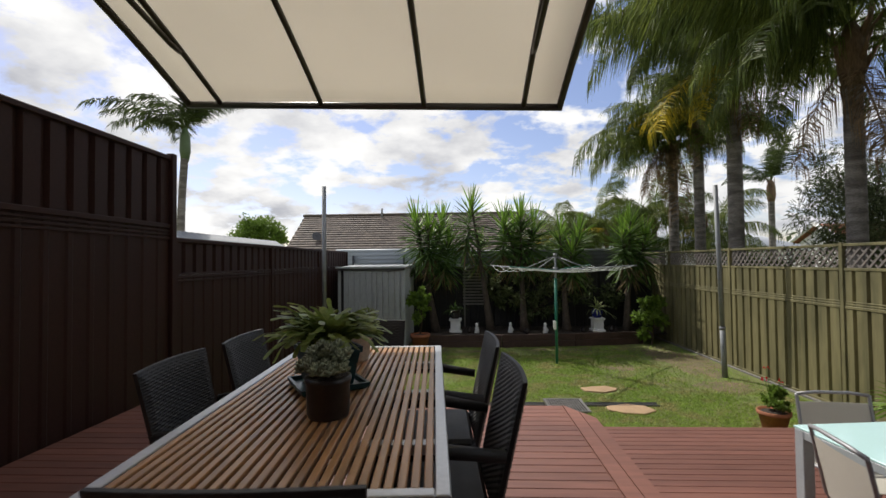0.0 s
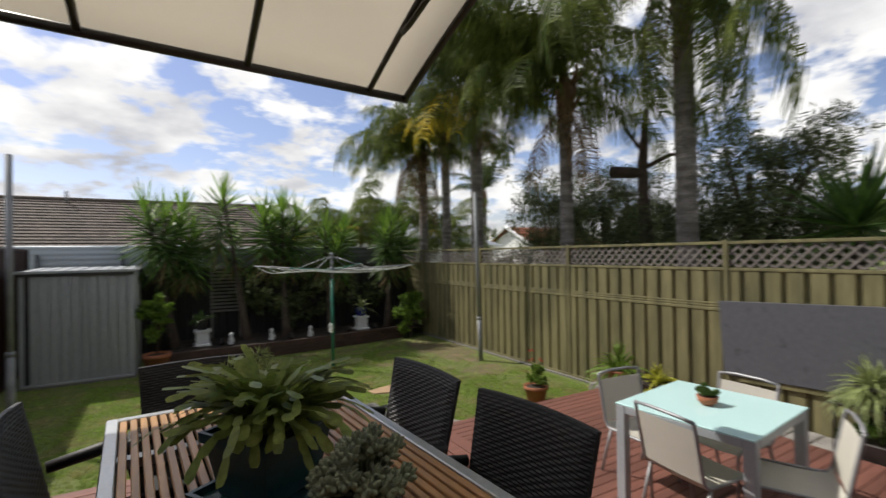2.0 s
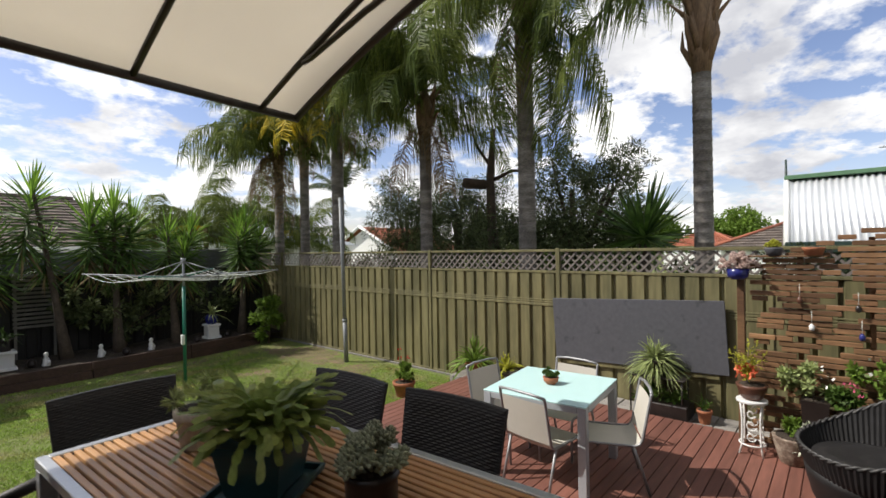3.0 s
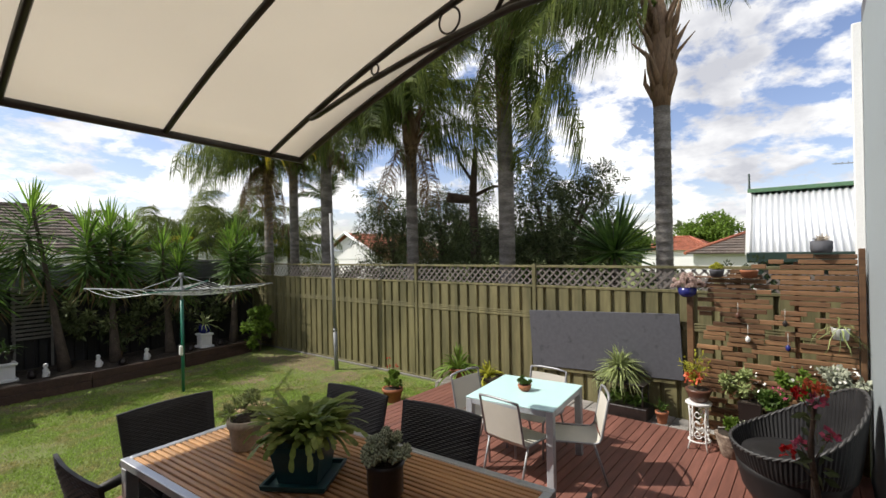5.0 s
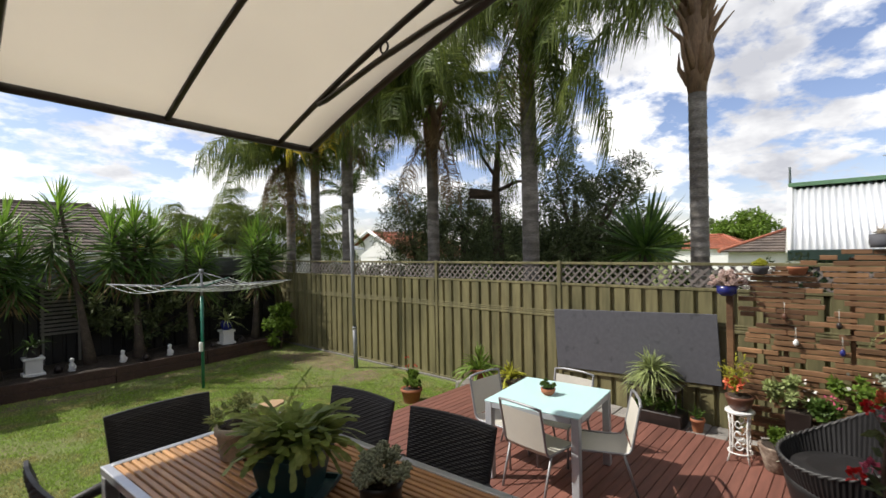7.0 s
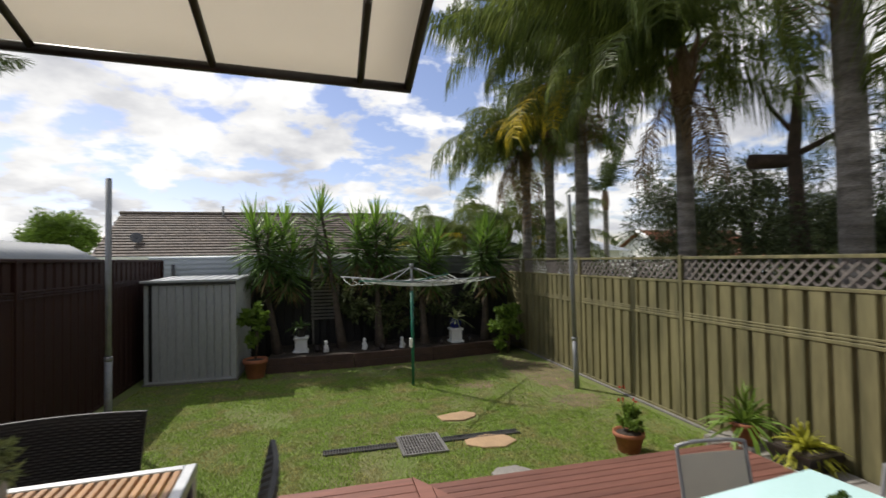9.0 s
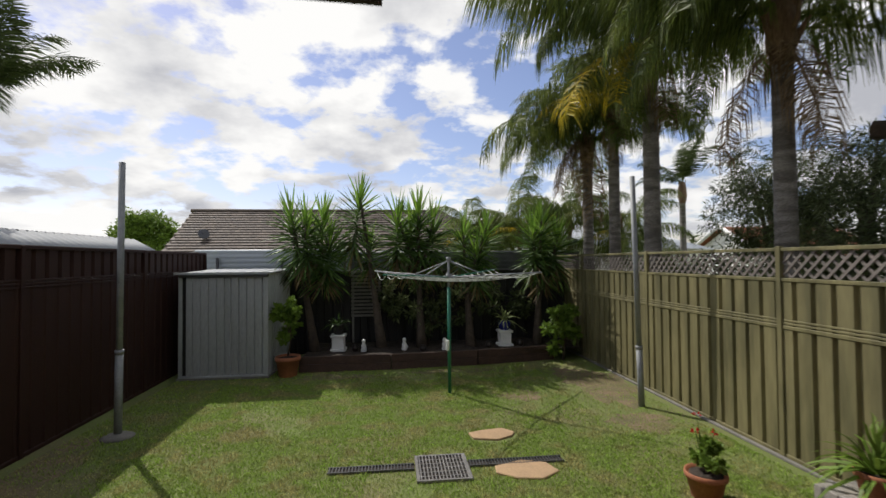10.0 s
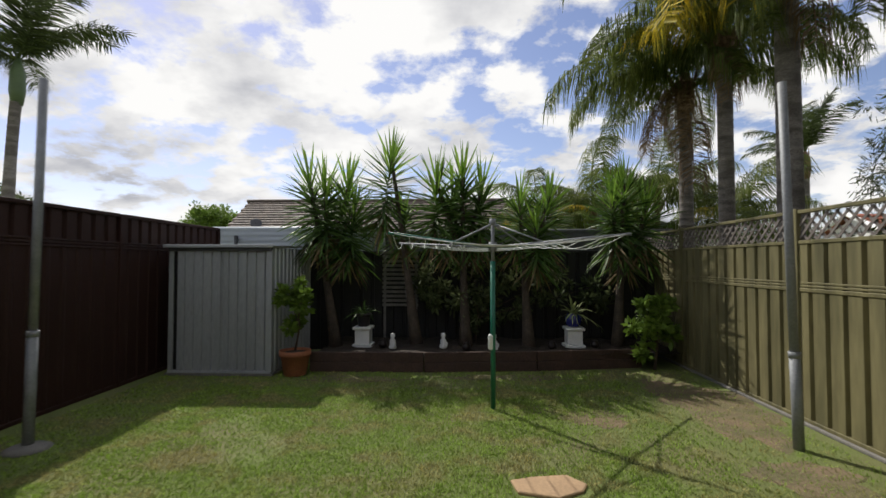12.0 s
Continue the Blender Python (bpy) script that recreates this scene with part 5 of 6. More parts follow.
def arching(m, n, L, w, mat, label, seed, name, spread=60, sag=0.6, category="plant", group=""):
    """A tuft of arching strap leaves."""
    rnd, lv = random.Random(seed), Leaves()
    for i in range(n):
        az, el = i * 2.39996 + rnd.uniform(-0.4, 0.4), radians(90 - spread * rnd.random() ** 0.6)
        d = Vector((math.cos(az) * math.cos(el), math.sin(az) * math.cos(el), math.sin(el)))
        l = L * rnd.uniform(0.65, 1.15)
        pts = [d * l * s - Vector((0, 0, sag * l * s * s * (0.4 + math.cos(el)))) + Vector((rnd.uniform(-0.02, 0.02), rnd.uniform(-0.02, 0.02), 0)) for s in (0, 0.3, 0.6, 0.85, 1)]
        roll = rnd.uniform(-1.0, 1.0)
        tan_ = Vector((-math.sin(az), math.cos(az), 0))
        lv.strip(pts, (w * 0.7, w, w * 0.9, w * 0.5, w * 0.05), tan_ * math.cos(roll) + d.cross(tan_) * math.sin(roll))
    return solo(name, lv.mesh(name, mat), None, label, category, group=group, m=m)


# plants on the plinths
pot("plinth_pot", pose(0.44, 11.2, 0.54), flower_pot(0.12, 0.20), M_BLACKPOT, "dark pot on the white plinth")
arching(pose(0.44, 11.2, 0.73), 34, 0.38, 0.022, M_YUCCA, "spiky green pot plant on the white plinth", 61, "strappy_plant", 75, 0.5)
pot("plinth_pot", pose(3.72, 11.25, 0.54), [(0.08, 0), (0.12, 0.04), (0.13, 0.14), (0.10, 0.18), (0.11, 0.20), (0.09, 0.20)], M_BLUEGLAZE, "round blue glazed pot on the white plinth")
arching(pose(3.72, 11.25, 0.73), 40, 0.42, 0.025, M_SPIDER, "pale strappy pot plant in a blue pot", 62, "strappy_plant", 85, 0.5)
tree(pose(2.2, 11.5, BZ), [((0, 0, 0.6), (0.45, 0.3, 0.4)), ((0.6, 0.1, 0.75), (0.35, 0.25, 0.35)), ((-0.5, 0.1, 0.7), (0.35, 0.25, 0.35)), ((1.2, 0, 0.9), (0.35, 0.25, 0.4)), ((-0.9, 0.1, 1.0), (0.3, 0.25, 0.4)), ((1.9, 0.1, 0.8), (0.4, 0.25, 0.35)), ((0.2, 0.2, 1.2), (0.5, 0.2, 0.4))], 3200, 0.12, 0.04, M_DARKLEAF, "dark undergrowth in the garden bed", 53, 0.02, name="undergrowth", category="shrub")

# geranium pot at the lawn edge
pot("geranium_pot", pose(4.02, 5.63, 0.0), flower_pot(0.16, 0.21), M_TERRA, "glazed terracotta bowl pot on the lawn by the deck")
tree(pose(4.02, 5.63, 0.20), [((0, 0, 0.09), (0.12, 0.12, 0.07)), ((0.05, 0.02, 0.18), (0.08, 0.08, 0.08))], 80, 0.05, 0.04, M_BRIGHTLEAF, "straggly red geranium in a glazed pot", 54, 0.012, name="geranium", category="flower")


def flower_head(parent, at, r, mat, n, seed, petal=0.035, label=""):
    lv, rnd = Leaves(), random.Random(seed)
    for _ in range(n):
        d = rand_dir(rnd, -0.3)
        lv.quad(Vector(at) + d * r * rnd.uniform(0.3, 0.8), (d + rand_dir(rnd) * 0.6).normalized(), d.cross(rand_dir(rnd)).normalized(), petal * rnd.uniform(0.8, 1.3), petal)
    return tagged(part("flower", lv.mesh("flower", mat), None, parent, label), kind="stuff")


ger = bpy.data.objects["geranium"]
for i, (x, y, z) in enumerate(((-0.05, 0.03, 0.46), (0.04, -0.05, 0.34), (-0.12, -0.05, 0.36))):
    tw = part("stalk", bm_tube(BM(), [(x * 0.3, y * 0.3, 0.1), (x, y, z)], 0.003, 5), M_MIDLEAF, ger)
    flower_head(tw, (x, y, z), 0.024, M_RED, 9, 70 + i, 0.024, "red flower head")

# strappy plants along the fence
for x, y, mat, L, sd, nm in ((4.98, 5.10, M_BRIGHTLEAF, 0.6, 63, 75), (5.03, 4.55, M_YELLOWLEAF, 0.36, 64, 110)):
    if sd == 63:
        pot("strappy_plant_pot", pose(x, y, 0.17 if y < 5.4 else 0), flower_pot(0.14, 0.22), M_TERRA, "terracotta pot on the pavers by the fence")
    else:
        pot("strappy_plant_pot", pose(x, y, 0.17), [(0.17, 0), (0.20, 0.16), (0.18, 0.165)], M_BLACKPOT, "low dark pot on the pavers by the fence", square=True)
    arching(pose(x, y, 0.36 if sd == 63 else 0.32), nm, L, 0.03, mat, "arching lime-green strappy plant by the cream fence", sd, "strappy_plant", 80, 0.55)

# spider plant on a crate by the board
sb = thing("plant_stand", pose(5.0, 2.5, 0.178), "low dark wire plant stand by the board", "plant stand")
for x in (-0.14, 0.12):
    for y in (-0.28, 0.26):
        part("leg", bm_tube(BM(), [(x, y, 0), (x, y, 0.42)], 0.009, 6), M_FRAME, sb)
part("top_tray", bm_box(BM(), -0.17, -0.31, 0.42, 0.15, 0.29, 0.435, 0.003), M_FRAME, sb)
part("trough", bm_box(BM(), -0.19, -0.34, 0.0, 0.13, 0.20, 0.16, 0.01), M_BLACKPOT, sb, "low black planter trough")
pot("spider_plant_pot", pose(5.0, 2.52, 0.614), flower_pot(0.14, 0.17), M_BLACKPOT, "dark pot on the wire stand")
arching(pose(5.0, 2.52, 0.77), 320, 0.36, 0.017, M_SPIDER, "pale striped spider plant spilling over its pot", 65, "spider_plant", 112, 0.40)
tree(pose(4.93, 2.46, 0.33), [((0, 0, 0.08), (0.14, 0.26, 0.11))], 420, 0.07, 0.03, M_MIDLEAF, "leafy green plant in the low trough", 55, 0.01, name="trough_plant", category="plant")
pot("small_pot", pose(4.93, 2.02, 0.178), flower_pot(0.075, 0.15), M_TERRA, "small orange plastic pot on the pavers")
arching(pose(4.93, 2.02, 0.325), 16, 0.22, 0.018, M_MIDLEAF, "thin green seedling in an orange pot", 66, "seedling", 55, 0.3)

# ---- plants on the dining table ----
CX, CY = 0.10, 2.17
cp = thing("cactus_pot", pose(CX, CY, TZ, 0, 0, 32) @ Matrix.Diagonal((0.92, 0.92, 0.92, 1)), "square dark teal plastic pot on a tray", "plant pot")
bm = BM()
bm_lathe(bm, [(0.125, 0), (0.135, 0.008), (0.14, 0.028), (0.128, 0.028), (0.12, 0.012)], square=True)
part("tray", bm, M_TEAL, cp)
bm = BM()
bm_lathe(bm, [(0.082, 0.013), (0.085, 0.02), (0.108, 0.15), (0.116, 0.15), (0.118, 0.175), (0.108, 0.175), (0.104, 0.165)], square=True)
part("body", bm, M_TEAL, cp)


def segment_cactus(m, n, label, seed, R=0.34):
    """A holiday cactus: arching chains of flat notched segments."""
    rnd = random.Random(seed)
    cactus = thing("holiday_cactus", m, label, "cactus")
    for i in range(n):
        lv = Leaves()
        az, el = i * 2.39996, radians(rnd.uniform(34, 88))
        p = Vector((math.cos(az), math.sin(az), 0)) * rnd.uniform(0, 0.07)
        segs = rnd.randint(3, 5)
        side = Vector((-math.sin(az), math.cos(az), rnd.uniform(-0.5, 0.5)))
        chain, widths = [p.copy()], [0.008]
        for s in range(segs):
            l, w = rnd.uniform(0.040, 0.052), rnd.uniform(0.020, 0.027)
            d = Vector((math.cos(az) * math.cos(el), math.sin(az) * math.cos(el), math.sin(el)))
            chain += [p + d * l * 0.3, p + d * l * 0.75, p + d * l]
            widths += [w * 0.95, w * 1.05, w * 0.62]
            p = p + d * l
            el -= radians(rnd.uniform(11, 30))
            az += rnd.uniform(-0.18, 0.18)
            if p.z < -0.02:
                break
        lv.strip(chain, widths, side)
        part("branch", lv.mesh("branch", M_CACTUS), None, cactus)
    return cactus


segment_cactus(pose(CX, CY, TZ + 0.158), 240, "large spreading green holiday cactus in a teal pot", 9)
pot("succulent_pot", pose(0.205, 1.825, TZ), [(0.062, 0), (0.066, 0.008), (0.068, 0.10), (0.073, 0.11), (0.073, 0.125), (0.064, 0.125)], M_BLACKPOT, "round dark brown glazed pot on the slatted table")


def succulent(m, r, n, seed, label, mat=None, leaf=0.026, name="succulent"):
    """Clusters of fat little leaves on short stems."""
    rnd = random.Random(seed)
    plant = thing(name, m, label, "succulent")
    for i in range(n):
        bm = BM()
        d = rand_dir(rnd, -0.15)
        c = d * r * rnd.uniform(0.5, 1.0)
        c.z = abs(c.z) * 0.9 + 0.02
        bm_tube(bm, [(c.x * 0.3, c.y * 0.3, 0), c * 0.9], 0.004, 4, False)
        for k in range(13):
            a, e = k * 2.4, radians(85 - 8 * k)
            q = Vector((math.cos(a) * math.cos(e), math.sin(a) * math.cos(e), math.sin(e)))
            q = (q + d * 0.5).normalized()
            bm_tube(bm, [c, c + q * leaf * 0.6, c + q * leaf], [0.003, 0.0075, 0.002], 5, False)
        part("rosette", bm, mat or M_SUCC, plant)
    return plant


succulent(pose(0.205, 1.825, TZ + 0.122), 0.088, 50, 3, "grey-green fleshy succulent in a dark pot")
pot("clay_pot", pose(0.105, 2.645, TZ), [(0.055, 0), (0.06, 0.008), (0.072, 0.10), (0.08, 0.105), (0.082, 0.135), (0.072, 0.135)], M_CLAY, "pale clay pot on the slatted table")
tree(pose(0.105, 2.645, TZ + 0.125), [((0, 0, 0.06), (0.10, 0.10, 0.06))], 420, 0.035, 0.008, M_SPIDER, "fine feathery pale green plant in a clay pot", 56, 0.006, name="feathery_plant", category="plant")
# small pot on the glass table
pot("bowl_pot", pose(3.02, 2.80, GZ), [(0.035, 0), (0.06, 0.025), (0.068, 0.06), (0.06, 0.06)], M_TERRA, "small terracotta bowl on the turquoise table")
succulent(pose(3.02, 2.80, GZ + 0.055), 0.055, 12, 5, "small green succulents in a terracotta bowl", M_MIDLEAF, 0.03)

# ---- plants by the timber screen ----
st = thing("wire_plant_stand", pose(4.33, 1.52, LOW_Z), "white scrolled wrought-iron plant stand", "plant stand")
for k in range(4):
    a = radians(45 + 90 * k)
    d = Vector((math.cos(a), math.sin(a), 0))
    part("leg", bm_tube(BM(), [d * 0.125, d * 0.10 + Vector((0, 0, 0.08)), d * 0.095 + Vector((0, 0, 0.3)), d * 0.11 + Vector((0, 0, 0.46))], 0.008, 6), M_WHITEPAINT, st)
    for z, r in ((0.16, 0.035), (0.26, 0.04), (0.36, 0.032)):
        e = Vector((-math.sin(a + radians(45)), math.cos(a + radians(45)), 0))
        f = Vector((math.cos(a + radians(45)), math.sin(a + radians(45)), 0)) * 0.075
        part("scroll", bm_tube(BM(), [f + Vector((0, 0, z)) + (e * math.cos(t) * r + Vector((0, 0, math.sin(t) * r * 1.2))) * (0.45 + t / 9) for t in [j * 0.5 for j in range(13)]], 0.006, 5), M_WHITEPAINT, st)
for z, r in ((0.085, 0.10), (0.46, 0.115)):
    part("ring", bm_tube(BM(), [(r * math.cos(j * 0.314), r * math.sin(j * 0.314), z) for j in range(21)], 0.008, 6), M_WHITEPAINT, st)
bm = BM()
bm_lathe(bm, [(0.12, 0.46), (0.125, 0.468), (0.12, 0.476)], 18)
part("top_plate", bm, M_WHITEPAINT, st)
pot("bromeliad_pot", pose(4.33, 1.52, LOW_Z + 0.477), [(0.065, 0), (0.085, 0.02), (0.118, 0.11), (0.122, 0.13), (0.108, 0.13)], M_TERRADARK, "brown glazed bowl on the white iron stand")
bq = thing("orange_flowering_plant", pose(4.33, 1.54, LOW_Z + 0.60), "upright yellow-leaved plant with orange flowers", "plant")
rnd, lv = random.Random(8), Leaves()
for i in range(15):
    a, e = rnd.uniform(0, 6.28), radians(rnd.uniform(60, 88))
    d = Vector((math.cos(a) * math.cos(e), math.sin(a) * math.cos(e), math.sin(e)))
    L = rnd.uniform(0.22, 0.42)
    for k in range(26):
        q = d * L * (0.2 + 0.8 * k / 26)
        s = rand_dir(rnd)
        lv.quad(q, (s + d * 0.6).normalized(), d.cross(s).normalized(), 0.05, 0.014)
part("leaves", lv.mesh("leaves", M_YELLOWLEAF), None, bq)
part("stems", bm_tube(BM(), [(0, 0, 0), (0.01, 0.0, 0.3)], 0.006, 5), M_TWIG, bq)
flower_head(bq, (-0.04, 0.02, 0.12), 0.09, M_ORANGE, 60, 81, 0.04, "orange flowers")
pot("stone_urn", pose(4.30, 1.23, LOW_Z), [(0.085, 0), (0.095, 0.01), (0.13, 0.14), (0.145, 0.21), (0.15, 0.225), (0.135, 0.225)], M_STONEPOT, "mottled stone pot on the lower deck")
tree(pose(4.30, 1.23, LOW_Z + 0.22), [((0, 0, 0.09), (0.05, 0.05, 0.06))], 90, 0.05, 0.03, M_BRIGHTLEAF, "small bright green seedling in a stone pot", 57, 0.005, name="seedling", category="plant")
# shelf pots and hanging baskets
part("shelf", bm_box(BM(), -0.06, 0.75, 1.735, 0.06, 1.40, 1.75, 0.003), M_SCREENWOOD, screen)
pot("shelf_pot", pose(4.50, 1.36, LOW_Z + 1.75), [(0.055, 0), (0.07, 0.06), (0.07, 0.07), (0.06, 0.07)], M_SLATE, "small grey pot on top of the timber screen")
succulent(pose(4.50, 1.36, LOW_Z + 1.815), 0.05, 12, 7, "lime-yellow succulents in a grey pot", M_YELLOWLEAF, 0.028)
pot("shelf_pot", pose(4.50, 1.08, LOW_Z + 1.75), [(0.06, 0), (0.075, 0.05), (0.08, 0.055), (0.08, 0.07), (0.068, 0.07)], M_TERRA, "small terracotta saucer pot on top of the timber screen")
pot("shelf_pot", pose(4.53, 0.52, LOW_Z + 1.985), [(0.075, 0), (0.085, 0.035), (0.085, 0.11), (0.07, 0.11)], M_SLATE, "two-tone grey pot on top of the timber screen")
arching(pose(4.53, 0.52, LOW_Z + 2.09), 40, 0.10, 0.01, M_CLAY, "dry brown grassy plant in a grey pot", 67, "dry_plant", 60, 0.2)
pot("hanging_pot", pose(4.46, 1.63, LOW_Z + 1.53), [(0.05, 0), (0.085, 0.03), (0.095, 0.10), (0.085, 0.10)], M_BLUEGLAZE, "violet-blue pot hung on the screen corner")
succulent(pose(4.46, 1.63, LOW_Z + 1.62), 0.15, 36, 8, "dusty pink rosette succulents spilling from a hung pot", M_PALEPINK, 0.036)
pot("hanging_pot", pose(4.45, 0.40, LOW_Z + 1.21), [(0.055, 0), (0.065, 0.09), (0.07, 0.10), (0.06, 0.10)], M_WHITEPAINT, "white pot hung on the timber screen")
arching(pose(4.45, 0.40, LOW_Z + 1.30), 26, 0.26, 0.014, M_SPIDER, "trailing striped plant in a white hung pot", 68, "spider_plant", 100, 0.8)
for i, (y, z, mat, nm) in enumerate(((1.18, 1.33, M_TERRADARK, "dark red"), (0.78, 1.05, M_BLUEGLAZE, "blue"), (0.80, 1.28, M_BLACKPOT, "black"), (1.10, 1.10, M_WHITEPAINT, "white"))):
    o = thing("hanging_charm", pose(4.48, y, LOW_Z + z), "small " + nm + " charm hung on the timber screen", "ornament", "charms on the screen")
    bm = BM()
    bm_lathe(bm, [(0.004, 0), (0.02, 0.015), (0.022, 0.04), (0.01, 0.06), (0.004, 0.065)], 10)
    ba = part("bauble", bm, mat, o)
    part("cord", bm_tube(BM(), [(0, 0, 0.06), (0.012, 0, 0.17)], 0.002, 4), M_LINE, ba)
for i, (x, y, z, b, mat, fl, fm) in enumerate(((4.36, 1.08, 0.55, (0.14, 0.2, 0.12), M_SPIDER, 12, M_WHITEPETAL), (4.34, 0.85, 0.48, (0.12, 0.14, 0.1), M_MIDLEAF, 30, M_PINK),
                                               (4.36, 0.60, 0.62, (0.14, 0.24, 0.12), M_BRIGHTLEAF, 10, M_WHITEPETAL), (4.36, 0.38, 0.72, (0.15, 0.16, 0.13), M_SILVERLEAF, 18, M_WHITEPETAL),
                                               (4.25, 1.02, 0.0, (0.12, 0.15, 0.16), M_SILVERLEAF, 0, None))):
    if z:
        pot("trough_pot", pose(x, y, LOW_Z), [(0.07, 0), (0.08, z * 0.6), (0.095, z), (0.08, z)], M_BLACKPOT, "tall dark planter in front of the timber screen", square=True)
    t = tree(pose(x, y, LOW_Z + z), [((0, 0, b[2] * 1.1), b), ((0.0, b[1] * 0.6, b[2] * 1.6), (b[0] * 0.6, b[1] * 0.6, b[2] * 0.6))], 520, 0.05, 0.028, mat, ("silvery leafy bush", "dark pink-flowered plant", "leafy green plant", "bushy pale-flowered plant", "pale-leaved plant with white flowers")[(3 if i == 4 else i) if i != 0 else 4] + " in front of the timber screen", 90 + i, 0.008, name="bedding_plant", category="plant")
    if fl:
        flower_head(t, (0, 0, b[2] * 1.5), b[1] * 1.05, fm, fl, 95 + i, 0.03)

# tall standard rose close to the house
pot("rose_pot", pose(1.95, 0.585, LOW_Z), flower_pot(0.17, 0.3), M_TERRA, "terracotta pot on the lower deck by the house")
rose = thing("standard_rose", pose(1.95, 0.585, LOW_Z + 0.29), "tall standard rose with orange-red and crimson blooms", "rose")
part("stem", bm_tube(BM(), [(0, 0, 0), (0.03, -0.02, 0.4), (0.0, 0.02, 0.75), (0.0, 0.0, 1.0)], [0.018, 0.016, 0.013, 0.008], 8), M_TWIG, rose)
part("stake", bm_tube(BM(), [(0.04, 0.02, 0), (0.03, 0.01, 0.8)], 0.008, 6), M_TWIG, rose)
for i, (x, y, z, r, mat) in enumerate(((0.0, 0.015, 1.06, 0.042, M_ORANGE), (0.02, -0.03, 1.05, 0.035, M_ORANGE), (0.0, 0.06, 1.03, 0.022, M_RED), (0.01, -0.01, 1.0, 0.04, M_PINK), (0.0, -0.06, 0.84, 0.03, M_PINK), (0.02, 0.06, 0.76, 0.03, M_PINK), (0.0, 0.11, 0.72, 0.03, M_RED))):
    tw = part("twig", bm_tube(BM(), [(0, 0, z - 0.12), (x, y, z)], 0.003, 5), M_TWIG, rose)
    flower_head(tw, (x, y, z), r, mat, 26, 120 + i, 0.028)
lv, rnd = Leaves(), random.Random(4)
for i in range(26):
    d = rand_dir(rnd, -0.5)
    lv.quad(Vector((0, 0, rnd.uniform(0.6, 1.0))) + d * 0.03, d, d.cross(rand_dir(rnd)).normalized(), 0.08, 0.04)
part("leaves", lv.mesh("leaves", M_DARKLEAF), None, rose)

# ---- wicker tub seat beside the screen ----
lounge = thing("wicker_lounge_chair", pose(3.66, 0.74, LOW_Z, 0, 0, -72) @ Matrix.Diagonal((0.95, 0.95, 0.95, 1)), "dark wicker tub lounge chair with a high curved back", "lounge chair")
bm = BM()
bm_lathe(bm, [(0.30, 0.0), (0.36, 0.10), (0.40, 0.26), (0.41, 0.32), (0.38, 0.33)], 40)
part("base", bm, M_WICKER, lounge)


def tub_rim(a):
    """Rim of the tub at an angle: low in front (-x), high at the back (+x)."""
    rise = (0.5 + 0.5 * math.cos(a)) ** 2.2
    r = 0.43 + 0.04 * (1 - math.cos(2 * a)) / 2
    return (r + 0.05 * rise) * math.cos(a), (r + 0.02 * rise) * math.sin(a), 0.47 + 0.50 * rise


nu, nv = 180, 14
vs, fs = [], []
for side in (0, 1):
    for j in range(nv + 1):
        v = j / nv
        for i in range(nu):
            a = 2 * math.pi * i / nu
            x, y, z = tub_rim(a)
            k = (0.84 + 0.16 * v ** 0.7) + (0.008 if i % 2 else -0.008) + (0.05 if side else 0.0)
            vs.append((x * k, y * k, 0.30 + (z - 0.30) * v))
k = nu * (nv + 1)
for j in range(nv):
    for i in range(nu):
        a, b = j * nu + i, j * nu + (i + 1) % nu
        fs += [(a, b, b + nu, a + nu), (k + a + nu, k + b + nu, k + b, k + a)]
for i in range(nu):
    a, b = nv * nu + i, nv * nu + (i + 1) % nu
    fs.append((a, b, k + b, k + a))
part("tub_back", raw_mesh("tub_back", vs, fs, M_WICKER), None, lounge)
# rim bound with two twisted canes
M_CANE = material("worn_grey_cane", (0.045, 0.043, 0.042), 0.5, vary=0.25, scale=12, bump=0.1)
for ph in (0.0, math.pi):
    bm = BM()
    pts = []
    for i in range(241):
        a = 2 * math.pi * i / 240
        x, y, z = tub_rim(a)
        w = 26 * a + ph
        pts.append((x * (1.025 + 0.018 * math.cos(w)), y * (1.025 + 0.018 * math.cos(w)), z + 0.008 * math.sin(w)))
    part("rim", bm_tube(bm, pts, 0.011, 6, False), M_CANE, lounge, "braided cane rim")
bm = BM()
bm_lathe(bm, [(0.33, 0.325), (0.37, 0.35), (0.36, 0.40), (0.25, 0.42)], 30)
part("cushion", bm, M_WICKER, lounge, "flat dark seat pad")

# ---- houses and distance ----


